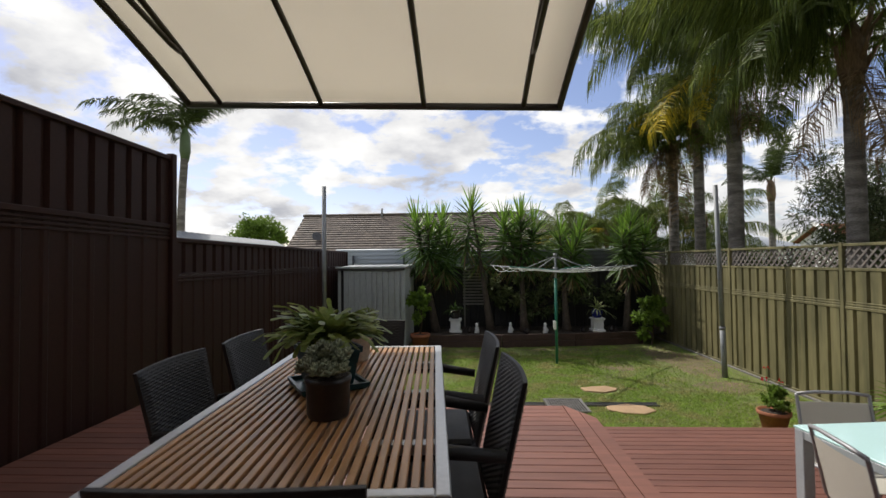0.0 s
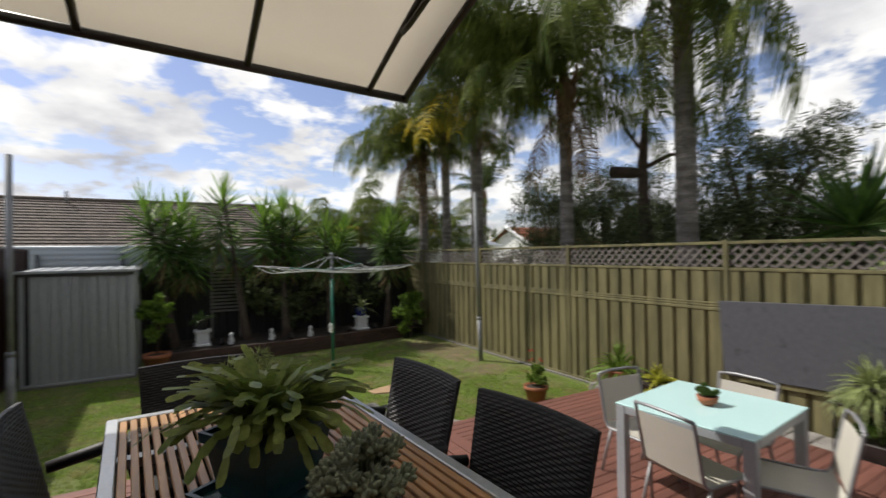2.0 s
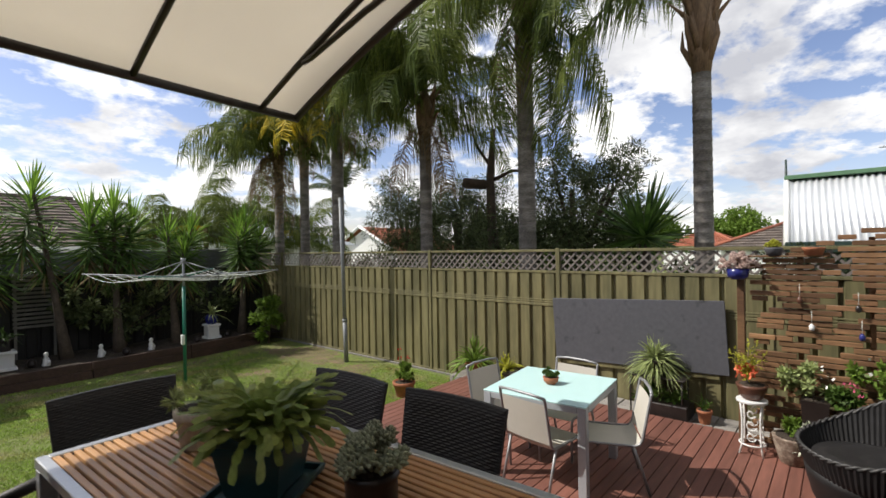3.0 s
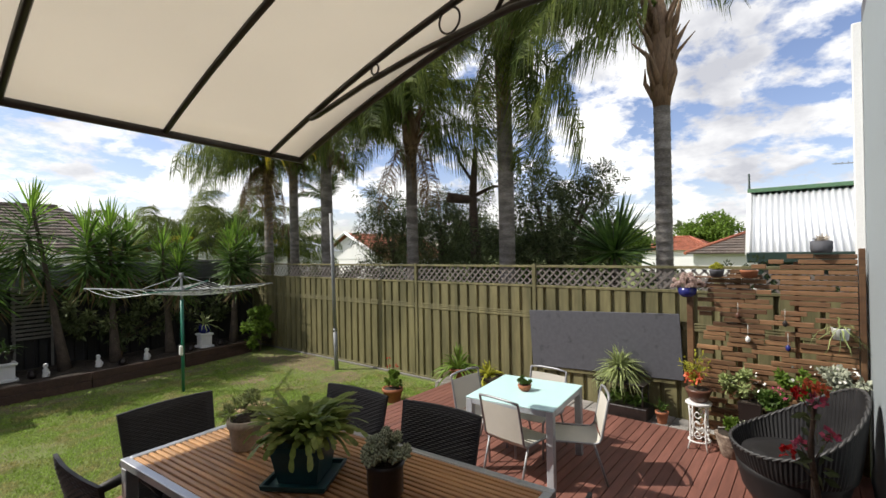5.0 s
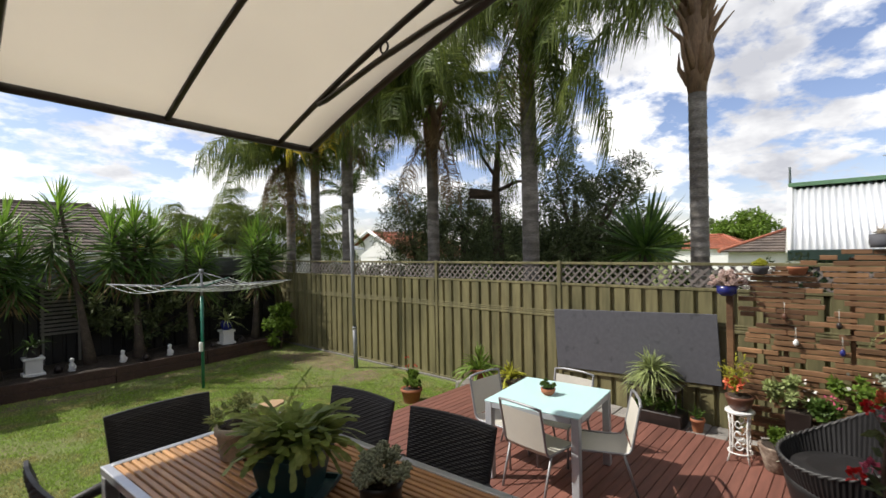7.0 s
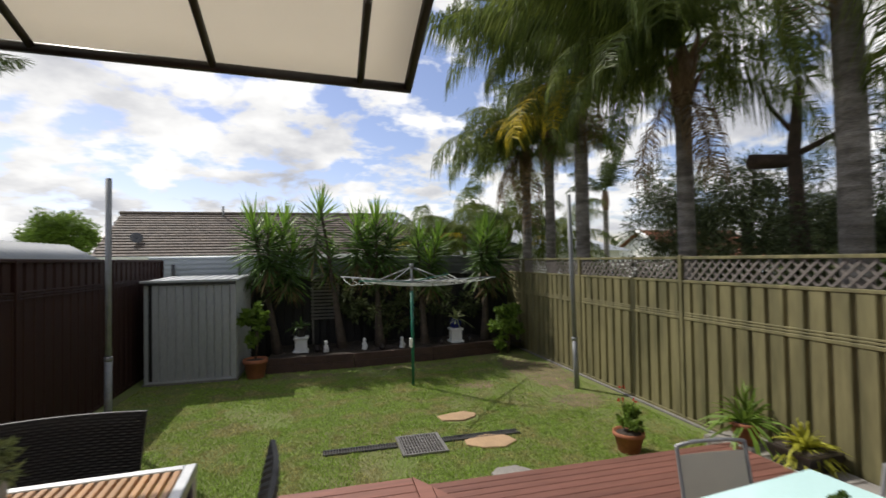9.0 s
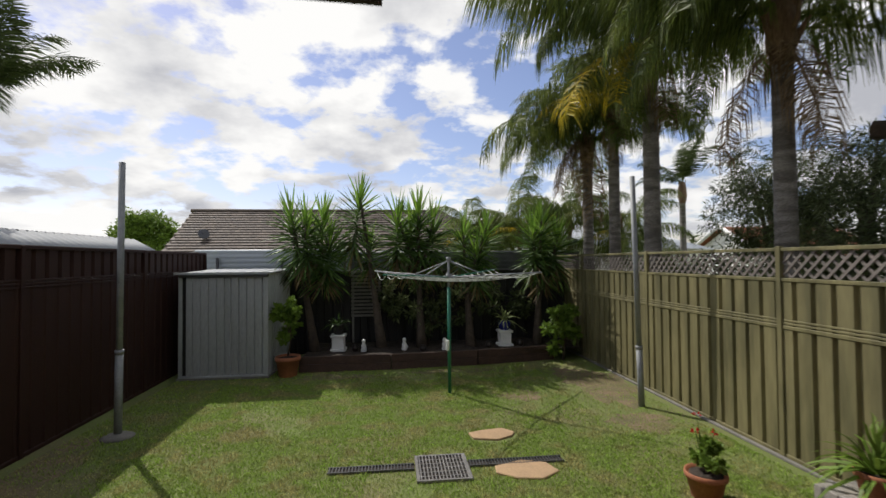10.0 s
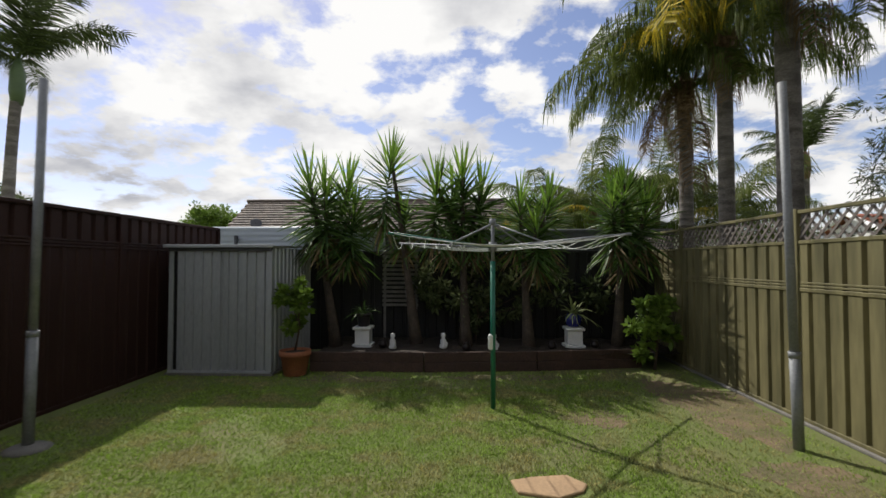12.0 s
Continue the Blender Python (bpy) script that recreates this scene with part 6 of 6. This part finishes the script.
def tiled_roof(name, parent, quad, mat, rows=14, cols=30):
    """A roof slope with lapped courses of tiles. quad: eave left, eave right, ridge right, ridge left."""
    a, b, c, d = [Vector(p) for p in quad]
    nrm = (b - a).cross(d - a).normalized()
    if nrm.z < 0:
        nrm = -nrm
    vs, fs = [], []
    for j in range(rows):
        l0, l1 = a.lerp(d, j / rows), a.lerp(d, (j + 1) / rows)
        r0, r1 = b.lerp(c, j / rows), b.lerp(c, (j + 1) / rows)
        for i in range(cols):
            off = 0.5 / cols * (j % 2)
            u0, u1 = max(0, min(1, i / cols + off)), max(0, min(1, (i + 0.94) / cols + off))
            if u1 - u0 < 0.001:
                continue
            k = len(vs)
            for p, up in ((l0.lerp(r0, u0), 0.05), (l0.lerp(r0, u1), 0.05), (l1.lerp(r1, u1), 0.008), (l1.lerp(r1, u0), 0.008)):
                vs.append(tuple(p + nrm * up))
            for p in (l0.lerp(r0, u0), l0.lerp(r0, u1)):
                vs.append(tuple(p - nrm * 0.01))
            fs += [(k, k + 1, k + 2, k + 3), (k, k + 4, k + 5, k + 1)]
    k = len(vs)
    vs += [tuple(p - nrm * 0.012) for p in (a, b, c, d)]
    fs.append((k, k + 1, k + 2, k + 3))
    return part(name, raw_mesh(name, vs, fs, mat), None, parent)


# house behind the back fence
hb = thing("brick_house", pose(0, 0, 0), "low house with weathered grey-brown tiled hip roof", "house")
part("wall", bm_box(BM(), -7.6, 23.0, 0, 6.0, 29.0, 2.75), M_HOUSEWHITE, hb)
tiled_roof("roof", hb, [(-7.85, 21.9, 2.38), (6.95, 21.9, 2.38), (4.0, 25.2, 4.38), (-8.0, 25.2, 4.38)], M_TILE_GREY, 16, 58)
tiled_roof("roof", hb, [(6.5, 29.6, 2.68), (-8.4, 29.6, 2.68), (-8.0, 25.2, 4.38), (4.0, 25.2, 4.38)], M_TILE_GREY, 8, 20)
part("ridge_cap", bm_tube(BM(), [(-8.05, 25.2, 4.42), (4.0, 25.2, 4.42)], 0.09, 6), M_TILE_GREY, hb)
part("gutter", bm_box(BM(), -7.8, 21.8, 2.26, 6.9, 21.92, 2.38), M_HOUSEWHITE, hb)
part("vent_pipe", bm_tube(BM(), [(-3.7, 25.0, 4.2), (-3.7, 25.0, 4.75)], 0.05, 8), M_GALV, hb)
dish = thing("satellite_dish", pose(-6.6, 22.9, 2.98) @ Matrix.Diagonal((0.65, 0.65, 0.65, 1)), "small grey satellite dish on the tiled roof", "dish")
bm = BM()
bm_lathe(bm, [(0.05, 0.0), (0.22, 0.05), (0.36, 0.14), (0.35, 0.15), (0.04, 0.02)], 16)
part("reflector", bm, M_SLATE, dish, m=pose(0, 0, 0.25, 70, 0, 30))
part("mast", bm_tube(BM(), [(0, 0.1, -0.12), (0, 0.1, 0.28)], 0.03, 6), M_GALV, dish)
# pale corrugated fence behind the dark one
nf = thing("corrugated_fence", pose(-2.75, 12.55, 0), "pale blue-grey corrugated steel fence behind the garden", "fence")
vs, fs = [], []
rows_n = 60
for j in range(rows_n + 1):
    z = 0.1 + 2.12 * j / rows_n
    y = 0.014 * math.sin(2 * math.pi * z / 0.105)
    vs += [(0, y, z), (3.3, y, z)]
fs = [(2 * j, 2 * j + 1, 2 * j + 3, 2 * j + 2) for j in range(rows_n)]
ob = part("sheet", raw_mesh("sheet", vs, fs, M_WHITESTEEL, True), None, nf)
ob.modifiers.new("thickness", "SOLIDIFY").thickness = 0.006
# same fence behind the yuccas, its shade put into a darker steel colour
ob = part("sheet", raw_mesh("sheet", [(x * 5.3 / 3.3 + 3.305, y, z - 0.06) for x, y, z in vs], fs, material("shaded_corrugated_steel", (0.12, 0.125, 0.125), 0.7, vary=0.25, scale=3), True), None, nf, "corrugated sheet darkened to look shaded")
ob.modifiers.new("thickness", "SOLIDIFY").thickness = 0.006
for i in range(5):
    part("post", bm_box(BM(), 0.45 + i * 1.35, -0.07, 0, 0.50 + i * 1.35, -0.02, 2.05, 0.004), M_SLATE, nf)


def metal_roof(name, parent, eave0, eave1, ridge1, ridge0, mat, n=40, amp=0.02):
    a, b, c, d = [Vector(p) for p in (eave0, eave1, ridge1, ridge0)]
    nrm = (b - a).cross(d - a).normalized()
    if nrm.z < 0:
        nrm = -nrm
    vs, fs = [], []
    for i in range(n * 6 + 1):
        u = i / (n * 6)
        o = nrm * amp * math.sin(2 * math.pi * i / 6)
        vs += [tuple(a.lerp(b, u) + o), tuple(d.lerp(c, u) + o)]
    fs = [(2 * i, 2 * i + 2, 2 * i + 3, 2 * i + 1) for i in range(n * 6)]
    ob = part(name, raw_mesh(name, vs, fs, mat, True), None, parent)
    ob.modifiers.new("thickness", "SOLIDIFY").thickness = 0.01
    return ob


M_ROOFWHITE = material("bright_zinc_roof", (0.70, 0.72, 0.74), 0.4, metal=0.25, vary=0.08, scale=1.2, bump=0.02)
M_GREENTRIM = material("green_roof_trim", (0.10, 0.20, 0.11), 0.5, vary=0.1, scale=4, bump=0)
M_DARKGREEN = material("dark_green_steel", (0.02, 0.04, 0.032), 0.45, vary=0.15, scale=4, bump=0)
# neighbour with the bright metal roof
nh = thing("metal_roof_house", pose(0, 0.2, -0.15), "neighbouring house with bright corrugated roof and green ridge", "house")
metal_roof("roof", nh, (13.0, 1.62, 2.2), (13.0, -4.5, 2.2), (15.2, -4.5, 3.95), (15.2, 1.75, 3.95), M_ROOFWHITE, 46, 0.025)
metal_roof("roof", nh, (17.4, -4.5, 2.2), (17.4, 1.62, 2.2), (15.2, 1.75, 3.95), (15.2, -4.5, 3.95), M_ROOFWHITE, 46, 0.025)
part("ridge_cap", bm_box(BM(), 15.02, -4.5, 3.93, 15.38, 1.85, 4.04, 0.01), M_GREENTRIM, nh)
part("gutter", bm_box(BM(), 12.86, -4.5, 1.98, 13.06, 1.7, 2.24, 0.02), M_DARKGREEN, nh)
for s in (-1, 1):
    part("bargeboard", bm_tube(BM(), [(15.2, 1.80, 3.98), (15.2 + s * 2.3, 1.66, 2.16)], 0.075, 4), M_WHITEPAINT if s < 0 else M_DARKGREEN, nh)
part("finial", bm_tube(BM(), [(15.2, 1.82, 3.4), (15.2, 1.82, 4.5)], [0.04, 0.025], 6), M_DARKGREEN, nh)
bm = BM()
vs = [bm.verts.new(p) for p in ((13.3, 1.5, 0), (17.1, 1.5, 0), (17.1, 1.5, 2.2), (15.2, 1.5, 3.75), (13.3, 1.5, 2.2), (13.3, -4.4, 0), (17.1, -4.4, 0), (17.1, -4.4, 2.2), (15.2, -4.4, 3.75), (13.3, -4.4, 2.2))]
for q in ((0, 1, 2, 3, 4), (9, 8, 7, 6, 5), (0, 4, 9, 5), (1, 6, 7, 2)):
    bm.faces.new([vs[i] for i in q])
part("wall", bm, M_DARKGREEN, nh)
an = thing("roof_antenna", pose(15.3, -0.35, 3.85), "thin metal television antenna on the roof ridge", "antenna")
part("mast", bm_tube(BM(), [(0, 0, 0), (0, 0, 0.55)], 0.018, 6), M_GALV, an)
part("boom", bm_tube(BM(), [(0, -0.5, 0.52), (0, 0.5, 0.56)], 0.014, 5), M_GALV, an)
for i in range(8):
    part("element", bm_tube(BM(), [(-0.22, -0.45 + i * 0.125, 0.53 + i * 0.005), (0.22, -0.45 + i * 0.125, 0.53 + i * 0.005)], 0.008, 4), M_GALV, an)


def red_house(x, y, w, d, eave, ridge, label, along_y=True, grey=False):
    """A gabled house with a terracotta roof; its ridge runs along y or along x."""
    h = thing("tiled_house", pose(x, y, 0), label, "house", "terracotta-roofed houses")
    part("wall", bm_box(BM(), -w / 2 + 0.3, -d / 2 + 0.3, 0, w / 2 - 0.3, d / 2 - 0.3, eave), M_HOUSEWHITE, h)
    if along_y:
        hip = min(w, d) * 0.4
        for s in (-1, 1):
            tiled_roof("roof", h, [(s * w / 2, -d / 2, eave - 0.1), (s * w / 2, d / 2, eave - 0.1), (0, d / 2 - hip, ridge), (0, -d / 2 + hip, ridge)], M_TILE_GREY if grey else M_TILE_RED, 12, 26)
            tiled_roof("roof", h, [(-w / 2, s * d / 2, eave - 0.1), (w / 2, s * d / 2, eave - 0.1), (0, s * (d / 2 - hip), ridge), (0, s * (d / 2 - hip), ridge)], M_TILE_GREY if grey else M_TILE_RED, 12, 20)
            for q in (-1, 1):
                part("hip_cap", bm_tube(BM(), [(s * w / 2, q * d / 2, eave - 0.06), (0, q * (d / 2 - hip), ridge + 0.05)], 0.09, 5), M_TILE_RED, h)
        part("ridge_cap", bm_tube(BM(), [(0, -d / 2 + hip, ridge + 0.05), (0, d / 2 - hip, ridge + 0.05)], 0.1, 5), M_TILE_RED, h)
        ends = []
    else:
        for s in (-1, 1):
            tiled_roof("roof", h, [(-w / 2, s * d / 2, eave - 0.1), (w / 2, s * d / 2, eave - 0.1), (w / 2, 0, ridge), (-w / 2, 0, ridge)], M_TILE_RED, 12, 26)
        ends = [[(s * (w / 2 - 0.28), -d / 2 + 0.3, eave - 0.05), (s * (w / 2 - 0.28), d / 2 - 0.3, eave - 0.05), (s * (w / 2 - 0.28), 0, ridge - 0.15)] for s in (-1, 1)]
    for e in ends:
        bm = BM()
        bm.faces.new([bm.verts.new(p) for p in e])
        part("gable", bm, M_HOUSEWHITE, h)
    for s in (-1, 1):
        if not along_y:
            part("bargeboard", bm_tube(BM(), [(-w / 2, 0, ridge + 0.02), (-w / 2, s * d / 2, eave - 0.08)], 0.10, 4), M_HOUSEWHITE, h)
    return h


red_house(19.7, 22.2, 6.0, 6.4, 1.9, 3.4, "white gabled house with orange terracotta tiled roof", False)
red_house(27.0, 1.2, 9.0, 8.0, 2.0, 3.3, "distant house with brown tiled hip roof and red ridges", True, True)
red_house(44.0, 9.6, 6.0, 6.0, 2.0, 3.0, "far house with orange tiled roof", True)
wh = thing("white_roof_house", pose(37.66, 20.76, 0.08, 0, 0, 124), "house with pale corrugated roof behind the palms", "house")
part("wall", bm_box(BM(), 12.8, 19.2, 0, 18.5, 27.5, 2.3), M_HOUSEWHITE, wh)
metal_roof("roof", wh, (12.3, 27.8, 2.25), (12.3, 18.9, 2.25), (15.6, 18.9, 3.25), (15.6, 27.8, 3.25), M_ROOFWHITE, 40)
metal_roof("roof", wh, (19.0, 18.9, 2.25), (19.0, 27.8, 2.25), (15.6, 27.8, 3.25), (15.6, 18.9, 3.25), M_ROOFWHITE, 40)
bm = BM()
bm.faces.new([bm.verts.new(q) for q in ((12.7, 19.2, 2.2), (18.6, 19.2, 2.2), (15.6, 19.2, 3.2))])
part("gable", bm, M_HOUSEWHITE, wh)
M_ZINCROOF = material("dull_zinc_roof", (0.27, 0.285, 0.30), 0.8, metal=0.0, vary=0.1, scale=1.5, bump=0.02)
# neighbour's low metal roof beyond the brown fence
lh = thing("garage", pose(0, 0, 0), "neighbouring garage with pale metal roof beyond the brown fence", "garage")
part("wall", bm_box(BM(), -6.4, 8.0, 0, -5.4, 16.0, 2.15), M_HOUSEWHITE, lh)
metal_roof("roof", lh, (-5.15, 16.2, 2.2), (-5.15, 7.8, 2.2), (-5.9, 7.8, 2.62), (-5.9, 16.2, 2.62), M_ZINCROOF, 34)
metal_roof("roof", lh, (-6.65, 7.8, 2.2), (-6.65, 16.2, 2.2), (-5.9, 16.2, 2.62), (-5.9, 7.8, 2.62), M_ZINCROOF, 34)
for y in (8.0, 16.0):
    bm = BM()
    bm.faces.new([bm.verts.new(q) for q in ((-6.4, y, 2.1), (-5.4, y, 2.1), (-5.9, y, 2.58))])
    part("gable", bm, M_HOUSEWHITE, lh)
# far wooded skyline
rnd = random.Random(77)
lv = Leaves()
for i in range(420):
    a = radians(rnd.uniform(-40, 220))
    R = rnd.uniform(75, 120)
    c = Vector((R * math.cos(a), R * math.sin(a), 0))
    h = rnd.uniform(2.5, 6.5)
    for k in range(60):
        e = rand_dir(rnd, -0.1)
        q = c + Vector((e.x * 3.2, e.y * 3.2, abs(e.z) * h))
        dd = rand_dir(rnd)
        lv.quad(q, dd, dd.cross(rand_dir(rnd)).normalized(), 1.3, 0.8)
solo("backdrop", lv.mesh("backdrop", M_DARKLEAF), None, "distant wooded skyline round the suburb", "woods", "stuff")

# ---- bare earth in the lawn ----
M_EARTH = material("dry_earth", (0.20, 0.145, 0.085), 0.95, vary=0.3, scale=3.0, fine=60, bump=0.6, col2=(0.135, 0.12, 0.055), dist=0.02)


def earth_patch(x, y, rx, ry, seed):
    """A thin ragged patch of worn soil."""
    rnd = random.Random(seed)
    n = 44
    ph = [rnd.uniform(0, 6.28) for _ in range(4)]
    ring = []
    for i in range(n):
        a = 2 * math.pi * i / n
        k = 0.8 + 0.12 * math.sin(3 * a + ph[0]) + 0.09 * math.sin(7 * a + ph[1]) + 0.07 * math.sin(13 * a + ph[2]) + rnd.uniform(-0.07, 0.07)
        ring.append((x + rx * k * math.cos(a), y + ry * k * math.sin(a)))
    vs = [(px, py, 0.0) for px, py in ring] + [(x + (px - x) * 0.93, y + (py - y) * 0.93, 0.005) for px, py in ring]
    fs = [(i, (i + 1) % n, n + (i + 1) % n, n + i) for i in range(n)] + [tuple(range(n, 2 * n))]
    solo("ground_patch", raw_mesh("ground_patch", vs, fs, M_EARTH), None, "patch of bare dry brown earth in the lawn", "soil", "structure")


earth_patch(4.66, 9.1, 0.62, 1.35, 1)
earth_patch(4.45, 7.35, 0.45, 0.42, 2)
earth_patch(-1.82, 6.3, 0.36, 1.7, 3)
earth_patch(0.55, 10.05, 0.9, 0.22, 4)
earth_patch(2.6, 10.2, 1.1, 0.2, 5)
earth_patch(3.3, 8.6, 0.4, 0.3, 6)

# ---- lawn grass ----
rng = np.random.default_rng(6)
N = 330000
gx_ = rng.uniform(FX_L + 0.15, 5.1, N)
gy_ = 4.2 + (10.9 - 4.2) * rng.random(N) ** 1.15
keep = ~((gx_ < 1.45) & (gy_ < 4.3)) & ~((gx_ >= 1.4) & (gy_ < 5.12)) & ~((abs(gx_ - 1.94) < 0.26) & (abs(gy_ - 6.42) < 0.28)) & ~((gx_ > 0.86) & (gx_ < 3.14) & (abs(gy_ - 6.47) < 0.065))
keep &= ~((gx_ > -0.2) & (gy_ > 10.42 + 0.09 * np.maximum(0, gx_ - 1.4))) & ~((gx_ < -0.6) & (gy_ > 10.12))
for sx, sy, ra, rb in ((2.58, 7.14, 0.27, 0.18), (2.68, 6.30, 0.27, 0.18), (2.62, 5.45, 0.2, 0.15), (-1.58, 7.65, 0.17, 0.17), (4.02, 5.63, 0.13, 0.13)):
    keep &= ((gx_ - sx) / ra) ** 2 + ((gy_ - sy) / rb) ** 2 > 1
# bare worn earth in patches
pat = np.sin(gx_ * 2.1 + 1.3) * np.sin(gy_ * 1.7 + 0.4) + 0.5 * np.sin(gx_ * 5.3) * np.sin(gy_ * 4.1 + 2)
worn = (gx_ > 3.4) & (gy_ > 7.0) | (gx_ < -1.2) | (gy_ > 9.6)
keep &= ~(worn & (rng.random(N) < 0.45)) & ~((gx_ > 4.0) & (gy_ > 7.2) & (rng.random(N) < 0.6)) & ~((pat > 0.75) & (rng.random(N) < 0.55))
gx_, gy_ = gx_[keep], gy_[keep]
n = len(gx_)
az = rng.uniform(0, 2 * np.pi, n)
tuft = 0.5 + 0.5 * np.sin(gx_ * 23 + 3 * np.sin(gy_ * 9)) * np.sin(gy_ * 21 + 3 * np.sin(gx_ * 11))
hgt = rng.uniform(0.010, 0.022, n) + 0.018 * tuft * rng.random(n)
bw = rng.uniform(0.0025, 0.005, n)
lean_ = rng.uniform(0.2, 1.6, n) * hgt
P = np.zeros((n, 3, 3))
P[:, 0] = np.stack([gx_ - np.sin(az) * bw, gy_ + np.cos(az) * bw, np.zeros(n)], 1)
P[:, 1] = np.stack([gx_ + np.sin(az) * bw, gy_ - np.cos(az) * bw, np.zeros(n)], 1)
P[:, 2] = np.stack([gx_ + np.cos(az) * lean_, gy_ + np.sin(az) * lean_, hgt], 1)
me = bpy.data.meshes.new("grass")
me.from_pydata(P.reshape(-1, 3).tolist(), [], np.arange(3 * n).reshape(-1, 3).tolist())
me.materials.append(M_BLADE)
solo("grass", me, None, "short patchy green lawn grass", "grass", "stuff")
